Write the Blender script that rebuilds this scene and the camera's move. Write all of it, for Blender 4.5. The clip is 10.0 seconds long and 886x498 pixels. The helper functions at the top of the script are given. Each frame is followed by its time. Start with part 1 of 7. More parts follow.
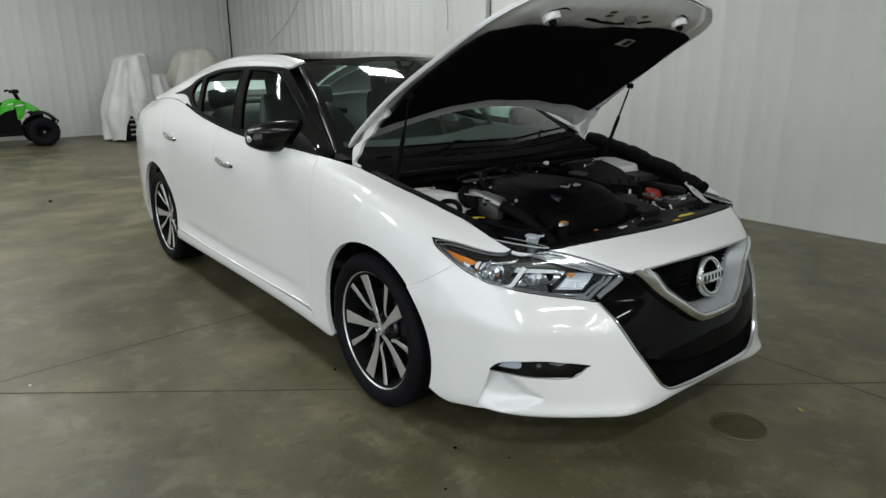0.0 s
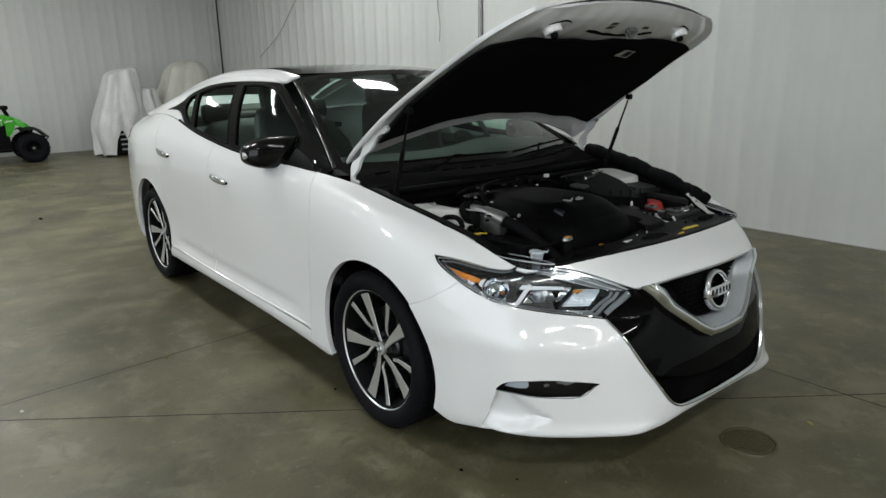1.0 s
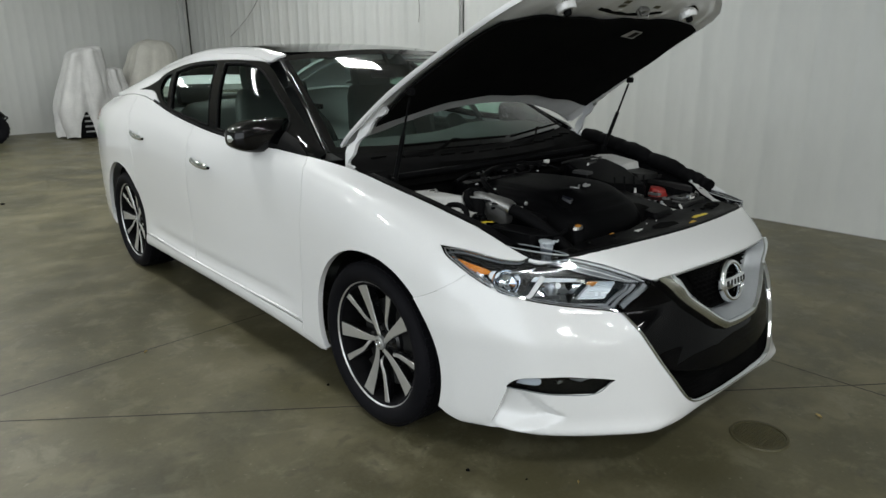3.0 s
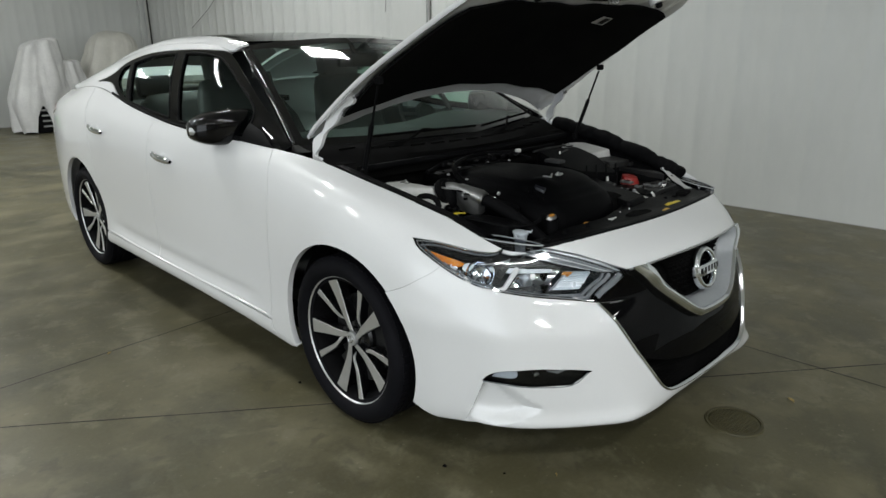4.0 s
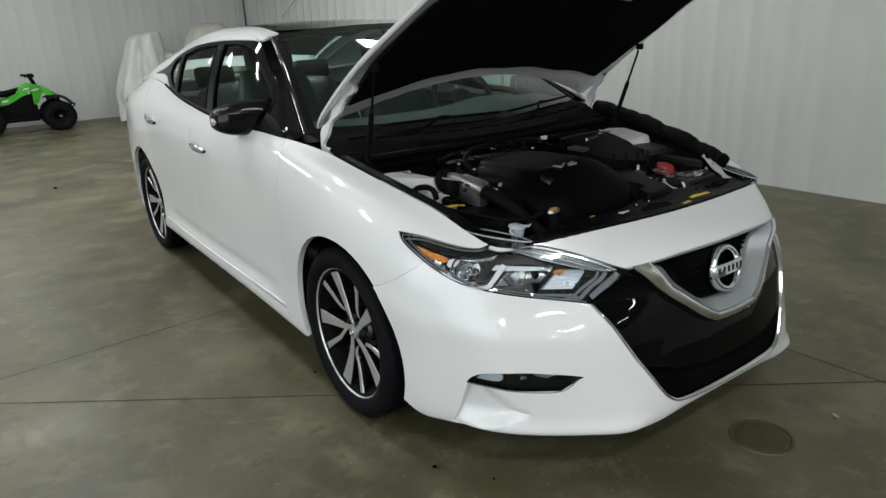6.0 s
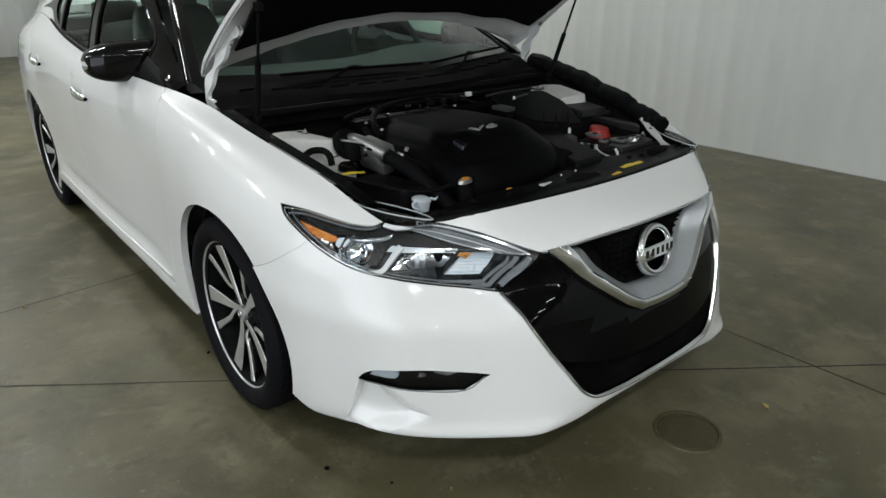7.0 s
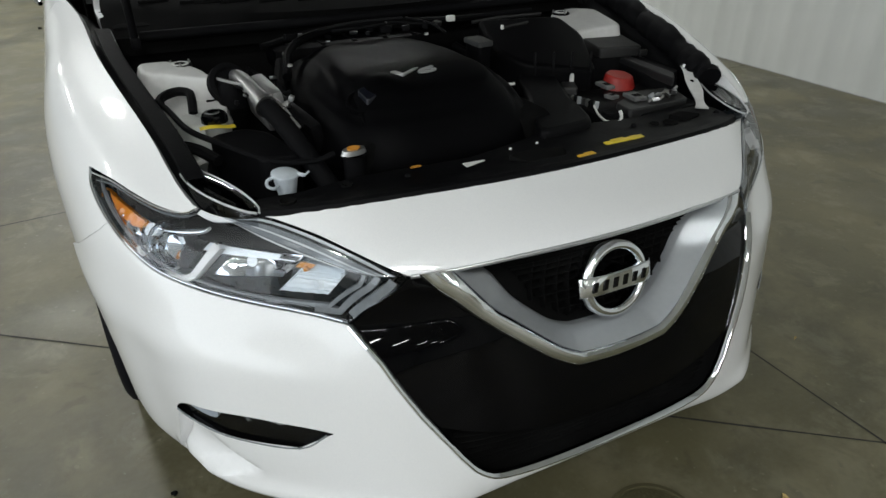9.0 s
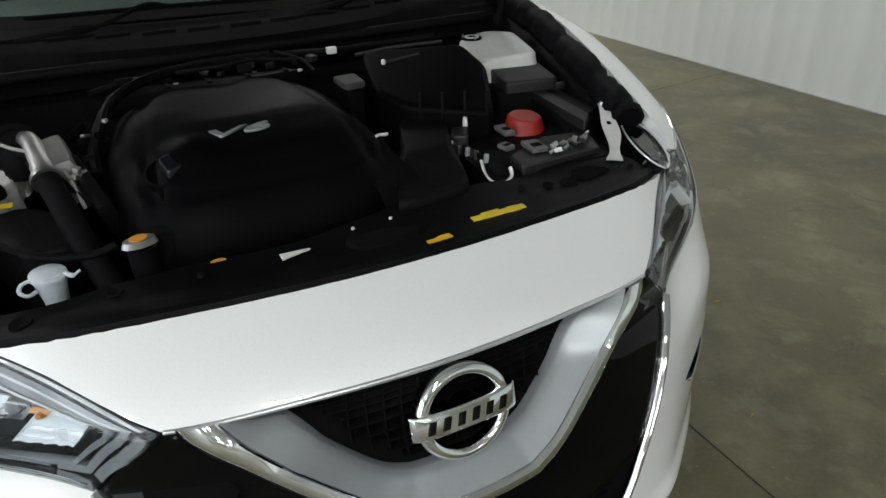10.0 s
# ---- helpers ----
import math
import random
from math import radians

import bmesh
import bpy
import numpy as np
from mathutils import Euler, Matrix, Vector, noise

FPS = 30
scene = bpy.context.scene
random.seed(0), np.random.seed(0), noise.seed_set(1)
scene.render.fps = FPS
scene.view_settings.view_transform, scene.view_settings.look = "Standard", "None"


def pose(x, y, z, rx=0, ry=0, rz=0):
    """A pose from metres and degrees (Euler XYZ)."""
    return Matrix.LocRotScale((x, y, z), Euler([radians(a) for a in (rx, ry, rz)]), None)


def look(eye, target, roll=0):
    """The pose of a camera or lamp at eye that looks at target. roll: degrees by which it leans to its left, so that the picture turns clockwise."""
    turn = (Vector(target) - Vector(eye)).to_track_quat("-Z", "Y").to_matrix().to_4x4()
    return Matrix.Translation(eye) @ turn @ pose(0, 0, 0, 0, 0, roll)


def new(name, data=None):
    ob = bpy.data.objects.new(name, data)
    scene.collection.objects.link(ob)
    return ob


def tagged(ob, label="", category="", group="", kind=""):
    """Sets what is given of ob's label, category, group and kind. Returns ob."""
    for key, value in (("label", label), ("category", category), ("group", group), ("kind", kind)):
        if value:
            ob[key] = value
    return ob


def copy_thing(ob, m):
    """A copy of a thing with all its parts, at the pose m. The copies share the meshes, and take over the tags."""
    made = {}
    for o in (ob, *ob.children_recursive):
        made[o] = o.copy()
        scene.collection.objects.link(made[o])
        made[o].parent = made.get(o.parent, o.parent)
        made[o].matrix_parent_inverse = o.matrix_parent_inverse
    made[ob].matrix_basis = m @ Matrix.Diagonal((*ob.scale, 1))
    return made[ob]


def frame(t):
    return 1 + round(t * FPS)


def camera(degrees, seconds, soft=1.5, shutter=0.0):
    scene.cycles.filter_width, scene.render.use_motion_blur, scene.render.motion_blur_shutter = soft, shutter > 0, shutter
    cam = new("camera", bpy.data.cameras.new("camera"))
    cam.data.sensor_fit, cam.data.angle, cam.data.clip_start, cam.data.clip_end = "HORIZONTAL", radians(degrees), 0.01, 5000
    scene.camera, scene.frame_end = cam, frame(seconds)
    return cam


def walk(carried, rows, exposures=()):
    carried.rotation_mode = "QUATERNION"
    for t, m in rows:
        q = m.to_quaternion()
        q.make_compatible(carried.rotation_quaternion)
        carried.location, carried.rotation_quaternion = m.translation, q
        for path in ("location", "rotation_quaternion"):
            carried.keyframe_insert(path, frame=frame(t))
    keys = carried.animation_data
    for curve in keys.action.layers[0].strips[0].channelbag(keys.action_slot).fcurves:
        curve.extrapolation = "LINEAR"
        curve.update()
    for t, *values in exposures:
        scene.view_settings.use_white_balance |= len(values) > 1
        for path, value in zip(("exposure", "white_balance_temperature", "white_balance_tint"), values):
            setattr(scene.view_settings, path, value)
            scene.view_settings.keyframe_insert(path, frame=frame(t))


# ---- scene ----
cam = camera(67.3, 10.0)
PATH = [
    (0, (-2.207, -2.118, 1.368), (-1.014, -0.607, 0.826), -0.4),
    (0.5, (-2.199, -2.107, 1.375), (-1.002, -0.59, 0.858), -0.4),
    (1, (-2.2, -2.053, 1.384), (-0.985, -0.55, 0.868), -1.1),
    (1.5, (-2.201, -1.97, 1.38), (-0.931, -0.521, 0.844), -1.4),
    (2, (-2.219, -1.913, 1.37), (-0.948, -0.457, 0.857), -1.5),
    (2.5, (-2.236, -1.868, 1.363), (-0.953, -0.433, 0.82), -1.3),
    (2.7, (-2.228, -1.876, 1.369), (-0.963, -0.43, 0.813), -0.3),
    (3.8, (-2.183, -1.85, 1.36), (-0.856, -0.464, 0.797), -1.3),
    (4, (-2.18, -1.837, 1.358), (-0.848, -0.466, 0.771), -0.8),
    (4.5, (-2.113, -1.864, 1.354), (-0.822, -0.443, 0.795), -1.7),
    (5, (-2.001, -1.935, 1.363), (-0.851, -0.4, 0.796), -1.2),
    (5.5, (-1.935, -1.986, 1.355), (-0.872, -0.401, 0.756), -1.6),
    (5.7, (-1.902, -2.003, 1.356), (-0.821, -0.43, 0.759), -2.5),
    (6.8, (-1.631, -1.892, 1.335), (-0.494, -0.427, 0.585), -0.6),
    (7, (-1.544, -1.863, 1.326), (-0.38, -0.429, 0.559), -0.6),
    (7.5, (-1.385, -1.816, 1.302), (-0.316, -0.377, 0.414), -1.1),
    (8, (-1.133, -1.824, 1.302), (-0.206, -0.276, 0.439), 2.0),
    (8.5, (-0.954, -1.811, 1.295), (-0.143, -0.238, 0.364), -0.3),
    (9, (-0.76, -1.696, 1.271), (0.024, -0.147, 0.279), -0.4),
    (9.5, (-0.565, -1.596, 1.275), (0.285, -0.089, 0.272), -2.8),
    (10, (-0.327, -1.528, 1.272), (0.433, 0.035, 0.281), -2.0),
]
walk(cam, [(t, look(eye, target, roll)) for t, eye, target, roll in PATH], ((0.0, 0.0), (6.0, 0.0), (7.2, 0.08), (8.5, 0.06), (10.0, 0.38)))

# ---- light ----
world = bpy.data.worlds.new("world")
scene.world = world
world.use_nodes = True
world.node_tree.nodes["Background"].inputs[0].default_value = (0.8, 0.9, 1.0, 1)
world.node_tree.nodes["Background"].inputs[1].default_value = 0.05
scene.view_settings.exposure = 0.0
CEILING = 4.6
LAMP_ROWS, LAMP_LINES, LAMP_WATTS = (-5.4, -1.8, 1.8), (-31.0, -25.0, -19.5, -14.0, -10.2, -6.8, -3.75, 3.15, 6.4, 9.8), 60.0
FILL_WATTS = 400.0


# ---- materials ----
def shader(name, colour, rough=0.5, metal=0.0, coat=0.0, spec=0.5, coat_rough=0.03):
    m = bpy.data.materials.new(name)
    m.use_nodes = True
    b = m.node_tree.nodes["Principled BSDF"]
    b.inputs["Base Color"].default_value = (*colour, 1)
    b.inputs["Roughness"].default_value, b.inputs["Metallic"].default_value = rough, metal
    b.inputs["Coat Weight"].default_value, b.inputs["Coat Roughness"].default_value = coat, coat_rough
    b.inputs["Specular IOR Level"].default_value = spec
    return m, m.node_tree.nodes, m.node_tree.links, b


def varied(name, dark, light, rough=(0.4, 0.6), scale=6.0, fine=60.0, bump=0.0, metal=0.0, coat=0.0, spec=0.5, coat_rough=0.03, stretch=(1, 1, 1)):
    """A surface whose colour and gloss drift at two scales, with a fine relief."""
    m, n, l, b = shader(name, dark, rough[0], metal, coat, spec, coat_rough)
    geo, mp = n.new("ShaderNodeTexCoord"), n.new("ShaderNodeMapping")
    mp.inputs["Scale"].default_value = stretch
    l.new(geo.outputs["Object"], mp.inputs["Vector"])
    big, small = n.new("ShaderNodeTexNoise"), n.new("ShaderNodeTexNoise")
    big.inputs["Scale"].default_value, small.inputs["Scale"].default_value = scale, fine
    big.inputs["Detail"].default_value, small.inputs["Detail"].default_value = 5, 3
    add = n.new("ShaderNodeMath")
    add.operation = "MULTIPLY_ADD"
    add.inputs[1].default_value = 0.35
    l.new(mp.outputs[0], big.inputs["Vector"])
    l.new(mp.outputs[0], small.inputs["Vector"])
    l.new(small.outputs["Fac"], add.inputs[0])
    l.new(big.outputs["Fac"], add.inputs[2])
    ramp = n.new("ShaderNodeMapRange")
    ramp.inputs["From Min"].default_value, ramp.inputs["From Max"].default_value = 0.45, 0.95
    l.new(add.outputs[0], ramp.inputs["Value"])
    mix = n.new("ShaderNodeMix")
    mix.data_type = "RGBA"
    mix.inputs[6].default_value, mix.inputs[7].default_value = (*dark, 1), (*light, 1)
    l.new(ramp.outputs[0], mix.inputs[0])
    l.new(mix.outputs[2], b.inputs["Base Color"])
    rr = n.new("ShaderNodeMapRange")
    rr.inputs["To Min"].default_value, rr.inputs["To Max"].default_value = rough
    l.new(ramp.outputs[0], rr.inputs["Value"])
    l.new(rr.outputs[0], b.inputs["Roughness"])
    if bump:
        bp = n.new("ShaderNodeBump")
        bp.inputs["Strength"].default_value, bp.inputs["Distance"].default_value = 1.0, bump
        l.new(small.outputs["Fac"], bp.inputs["Height"])
        l.new(bp.outputs[0], b.inputs["Normal"])
    return m


def pane(name, tint, gloss=0.04, ior=1.5):
    """Thin glass: what lies behind shows through the tint, with a mirror gloss over it."""
    m = bpy.data.materials.new(name)
    m.use_nodes = True
    n, l = m.node_tree.nodes, m.node_tree.links
    n.clear()
    out, mix, clear, shine, fr = (n.new("ShaderNode" + k) for k in ("OutputMaterial", "MixShader", "BsdfTransparent", "BsdfGlossy", "Fresnel"))
    clear.inputs[0].default_value = (*tint, 1)
    shine.inputs["Roughness"].default_value = gloss
    fr.inputs["IOR"].default_value = ior
    l.new(fr.outputs[0], mix.inputs[0])
    l.new(clear.outputs[0], mix.inputs[1])
    l.new(shine.outputs[0], mix.inputs[2])
    l.new(mix.outputs[0], out.inputs[0])
    return m


def glow(name, colour, strength):
    m, n, l, b = shader(name, colour)
    b.inputs["Emission Color"].default_value, b.inputs["Emission Strength"].default_value = (*colour, 1), strength
    return m


def paint_material():
    """Pearl white: a soft base with faint flakes under clear lacquer."""
    m, n, l, b = shader("pearl_white_paint", (0.80, 0.80, 0.785), 0.38, 0.0, 1.0, 0.5, 0.02)
    co, vor, mr, mix = (n.new("ShaderNode" + k) for k in ("TexCoord", "TexVoronoi", "MapRange", "Mix"))
    vor.inputs["Scale"].default_value = 900
    mix.data_type = "RGBA"
    l.new(co.outputs["Object"], vor.inputs["Vector"])
    l.new(vor.outputs["Color"], mr.inputs["Value"])
    l.new(mr.outputs[0], mix.inputs[0])
    mix.inputs[6].default_value, mix.inputs[7].default_value = (0.715, 0.724, 0.735, 1), (0.775, 0.777, 0.783, 1)
    l.new(mix.outputs[2], b.inputs["Base Color"])
    dust, dm = n.new("ShaderNodeTexNoise"), n.new("ShaderNodeMapRange")
    dust.inputs["Scale"].default_value, dust.inputs["Detail"].default_value = 3.0, 6
    dm.inputs["To Min"].default_value, dm.inputs["To Max"].default_value = 0.02, 0.07
    l.new(co.outputs["Object"], dust.inputs["Vector"])
    l.new(dust.outputs["Fac"], dm.inputs["Value"])
    l.new(dm.outputs[0], b.inputs["Coat Roughness"])
    return m


def concrete_material():
    m, n, l, b = shader("sealed_concrete", (0.2, 0.19, 0.15), 0.35, 0, 0, 0.38)
    co = n.new("ShaderNodeTexCoord")

    def noise_at(scale, detail, rough=0.55, dist=0.0):
        t = n.new("ShaderNodeTexNoise")
        t.inputs["Scale"].default_value, t.inputs["Detail"].default_value = scale, detail
        t.inputs["Roughness"].default_value, t.inputs["Distortion"].default_value = rough, dist
        l.new(co.outputs["Object"], t.inputs["Vector"])
        return t

    def ramp_of(sock, a, c, lo=0.0, hi=1.0):
        r = n.new("ShaderNodeMapRange")
        r.interpolation_type = "SMOOTHSTEP"
        r.inputs["From Min"].default_value, r.inputs["From Max"].default_value = a, c
        r.inputs["To Min"].default_value, r.inputs["To Max"].default_value = lo, hi
        l.new(sock, r.inputs["Value"])
        return r.outputs[0]

    def mixed(fac, a, c, kind="MIX"):
        x = n.new("ShaderNodeMix")
        x.data_type, x.blend_type = "RGBA", kind
        l.new(fac, x.inputs[0])
        for k, v in ((6, a), (7, c)):
            if isinstance(v, tuple):
                x.inputs[k].default_value = (*v, 1)
            else:
                l.new(v, x.inputs[k])
        return x.outputs[2]

    cloud, mottle, grain, stain = noise_at(0.8, 5, 0.55, 0.3), noise_at(2.3, 7, 0.62, 0.0), noise_at(70, 3), noise_at(1.3, 8, 0.62, 0.0)
    c = mixed(ramp_of(cloud.outputs["Fac"], 0.3, 0.7), (0.058, 0.053, 0.028), (0.108, 0.097, 0.052))
    c = mixed(ramp_of(mottle.outputs["Fac"], 0.46, 0.66, 0, 0.75), c, (0.165, 0.148, 0.090))
    patch = noise_at(5.5, 8, 0.68, 0.4)
    c = mixed(ramp_of(patch.outputs["Fac"], 0.50, 0.66, 0, 0.5), c, (0.190, 0.176, 0.116))
    blot = noise_at(9.0, 6, 0.6, 0.6)
    c = mixed(ramp_of(blot.outputs["Fac"], 0.56, 0.70, 0, 0.45), c, (0.050, 0.047, 0.029))
    fleck = noise_at(38, 2, 0.5)
    c = mixed(ramp_of(fleck.outputs["Fac"], 0.68, 0.74, 0, 0.5), c, (0.215, 0.20, 0.145))
    c = mixed(ramp_of(stain.outputs["Fac"], 0.47, 0.70, 0, 0.6), c, (0.042, 0.041, 0.026))
    c = mixed(ramp_of(grain.outputs["Fac"], 0.3, 0.8, 0, 0.10), c, (0.18, 0.175, 0.14))
    l.new(c, b.inputs["Base Color"])
    l.new(ramp_of(mottle.outputs["Fac"], 0.3, 0.7, 0.34, 0.54), b.inputs["Roughness"])
    bp = n.new("ShaderNodeBump")
    bp.inputs["Strength"].default_value, bp.inputs["Distance"].default_value = 0.2, 0.001
    l.new(grain.outputs["Fac"], bp.inputs["Height"])
    l.new(bp.outputs[0], b.inputs["Normal"])
    return m


M = {}
M["paint"] = paint_material()
M["concrete"] = concrete_material()
M["liner"] = varied("white_steel_liner", (0.50, 0.515, 0.50), (0.57, 0.58, 0.565), (0.32, 0.5), 0.8, 14, 0.0006, stretch=(1, 1, 0.35))
M["ceiling"] = varied("ceiling_liner", (0.62, 0.63, 0.62), (0.7, 0.7, 0.7), (0.5, 0.6), 1.0, 10)
M["gloss_black"] = varied("gloss_black", (0.0015, 0.0015, 0.002), (0.003, 0.003, 0.0035), (0.010, 0.02), 4, 80, spec=0.3)
M["fascia_black"] = varied("deep_gloss_black", (0.0012, 0.0012, 0.0015), (0.002, 0.002, 0.0025), (0.008, 0.016), 4, 80, spec=0.14)
M["black_plastic"] = varied("black_plastic", (0.0025, 0.0025, 0.003), (0.006, 0.006, 0.0065), (0.42, 0.6), 5, 240, 0.0004, spec=0.06)
M["cover_black"] = varied("moulded_cover_black", (0.0014, 0.0014, 0.0017), (0.003, 0.003, 0.0035), (0.42, 0.55), 4, 200, 0.0004, spec=0.035)
M["soft_black"] = varied("black_rubber", (0.0025, 0.0025, 0.003), (0.006, 0.006, 0.0065), (0.6, 0.8), 7, 120, 0.0005, spec=0.06)
M["felt"] = varied("black_felt_liner", (0.003, 0.003, 0.003), (0.007, 0.007, 0.007), (0.95, 1.0), 9, 300, 0.0008, spec=0.05)
M["tyre"] = varied("tyre_rubber", (0.004, 0.004, 0.0055), (0.008, 0.008, 0.010), (0.6, 0.75), 8, 90, 0.0004, spec=0.08)
M["chrome"] = varied("chrome", (0.80, 0.82, 0.85), (0.88, 0.90, 0.92), (0.03, 0.08), 5, 60, metal=1.0)
M["v_chrome"] = varied("bright_brushed_chrome", (0.84, 0.87, 0.90), (0.90, 0.92, 0.94), (0.05, 0.10), 5, 60, metal=1.0)
M["satin"] = varied("satin_silver", (0.50, 0.51, 0.52), (0.60, 0.61, 0.62), (0.28, 0.4), 5, 90, metal=0.7)
M["machined"] = varied("machined_alloy", (0.56, 0.56, 0.56), (0.66, 0.66, 0.65), (0.28, 0.36), 6, 30, metal=0.7)
M["dark_alloy"] = varied("dark_painted_alloy", (0.0025, 0.0025, 0.003), (0.005, 0.005, 0.0055), (0.2, 0.35), 6, 90, coat=0.25)
M["satin_paint"] = varied("satin_silver_paint", (0.36, 0.38, 0.40), (0.43, 0.45, 0.47), (0.32, 0.42), 5, 90, metal=0.35)
M["smoked_grey"] = varied("frosted_grey_plastic", (0.13, 0.14, 0.15), (0.24, 0.255, 0.27), (0.10, 0.22), 9, 90, coat=1.0)
M["pale_guide"] = varied("pale_frosted_plastic", (0.42, 0.44, 0.45), (0.60, 0.62, 0.63), (0.12, 0.25), 12, 80, coat=0.8)
M["lamp_mask"] = varied("charcoal_lamp_mask", (0.004, 0.004, 0.0042), (0.008, 0.008, 0.0085), (0.25, 0.35), 8, 120, spec=0.3)
# also colours the patch that stands in for the headlight lens reflection
M["pale_reflector"] = varied("pale_metal_reflector", (0.70, 0.76, 0.81), (0.86, 0.90, 0.93), (0.12, 0.25), 14, 60, metal=0.1)
M["disc"] = varied("dark_brake_iron", (0.02, 0.02, 0.02), (0.05, 0.05, 0.05), (0.4, 0.6), 20, 90, metal=0.6)
M["lamp_bowl"] = varied("grey_lamp_bowl", (0.010, 0.015, 0.019), (0.020, 0.028, 0.034), (0.2, 0.35), 12, 60, coat=0.3)
M["steel"] = varied("raw_steel", (0.30, 0.30, 0.30), (0.46, 0.46, 0.45), (0.3, 0.5), 12, 90, metal=1.0)
M["alu"] = varied("cast_aluminium", (0.42, 0.42, 0.42), (0.62, 0.62, 0.61), (0.35, 0.55), 14, 110, 0.0004, metal=0.9)
M["glass"] = pane("tinted_glass", (0.60, 0.76, 0.69), 0.03, 1.12)
M["wind_glass"] = pane("windshield_glass", (0.50, 0.70, 0.62), 0.04, 1.38)
M["clear"] = pane("clear_lens", (0.93, 0.95, 0.97), 0.03, 1.48)
M["smoked"] = pane("smoked_lens", (0.55, 0.57, 0.60), 0.03, 1.48)
M["amber"] = varied("amber_reflector", (0.52, 0.14, 0.008), (0.74, 0.27, 0.02), (0.12, 0.25), 60, 300, coat=0.8)
M["red"] = varied("red_plastic", (0.24, 0.012, 0.009), (0.34, 0.022, 0.015), (0.35, 0.5), 20, 120)
M["red_lens"] = varied("red_lens", (0.16, 0.008, 0.008), (0.25, 0.012, 0.012), (0.08, 0.15), 20, 120, coat=0.8)
M["bay_white"] = varied("overspray_white", (0.46, 0.46, 0.45), (0.64, 0.64, 0.63), (0.4, 0.6), 9, 60)
M["lid_grey"] = varied("charcoal_lid_plastic", (0.006, 0.006, 0.0062), (0.011, 0.011, 0.0112), (0.45, 0.6), 9, 200, 0.0004)
# black plastic whose blue tint stands in for a reflection
M["blue_sheen_black"] = varied("blue_sheen_plastic", (0.003, 0.0038, 0.007), (0.006, 0.007, 0.012), (0.3, 0.4), 9, 120)
M["dull_grey"] = varied("dull_grey_plastic", (0.07, 0.07, 0.07), (0.15, 0.15, 0.148), (0.35, 0.55), 30, 120)
M["tank"] = varied("milky_plastic", (0.50, 0.51, 0.49), (0.66, 0.67, 0.64), (0.35, 0.5), 14, 80)
M["cap_blue"] = varied("milky_blue_plastic", (0.46, 0.51, 0.56), (0.60, 0.65, 0.70), (0.3, 0.45), 20, 90)
M["yellow"] = varied("yellow_plastic", (0.60, 0.46, 0.02), (0.75, 0.58, 0.05), (0.4, 0.5), 30, 120)
M["orange"] = varied("orange_label", (0.50, 0.19, 0.02), (0.62, 0.30, 0.05), (0.4, 0.5), 40, 150)
M["amber_label"] = varied("amber_label", (0.62, 0.36, 0.01), (0.72, 0.45, 0.03), (0.4, 0.5), 40, 150)
M["label"] = varied("white_label", (0.62, 0.62, 0.60), (0.74, 0.74, 0.72), (0.4, 0.5), 40, 150)
M["cabin"] = varied("charcoal_trim", (0.016, 0.017, 0.017), (0.026, 0.027, 0.027), (0.6, 0.8), 5, 120)
M["seat"] = varied("charcoal_leather", (0.030, 0.032, 0.032), (0.048, 0.050, 0.050), (0.4, 0.55), 7, 140, 0.0004)
M["headliner"] = varied("grey_headliner", (0.075, 0.08, 0.078), (0.11, 0.115, 0.11), (0.85, 0.95), 5, 200)
M["green"] = varied("lime_green_plastic", (0.040, 0.36, 0.018), (0.065, 0.47, 0.03), (0.22, 0.38), 6, 90, coat=0.4)
M["sheet"] = varied("white_plastic_sheet", (0.50, 0.50, 0.50), (0.62, 0.62, 0.61), (0.4, 0.6), 5, 40, 0.002)
M["tan_sheet"] = varied("tan_white_sheet", (0.48, 0.47, 0.43), (0.58, 0.57, 0.52), (0.5, 0.7), 5, 40, 0.002)
M["joint"] = varied("joint_filler", (0.012, 0.012, 0.011), (0.032, 0.031, 0.027), (0.7, 0.9), 9, 90)
M["rust"] = varied("brown_cast_iron", (0.050, 0.044, 0.019), (0.084, 0.074, 0.034), (0.5, 0.75), 25, 160, 0.0008)
M["leaf"] = varied("dry_leaf", (0.30, 0.22, 0.08), (0.42, 0.32, 0.13), (0.6, 0.8), 40, 200)
M["lamp_case"] = varied("white_lamp_case", (0.7, 0.7, 0.7), (0.8, 0.8, 0.8), (0.4, 0.5), 5, 40)
M["lamp_glow"] = glow("lamp_diffuser", (1.0, 0.98, 0.95), 9.0)
M["grey_line"] = varied("grey_cable", (0.25, 0.25, 0.25), (0.34, 0.34, 0.33), (0.5, 0.6), 5, 60)


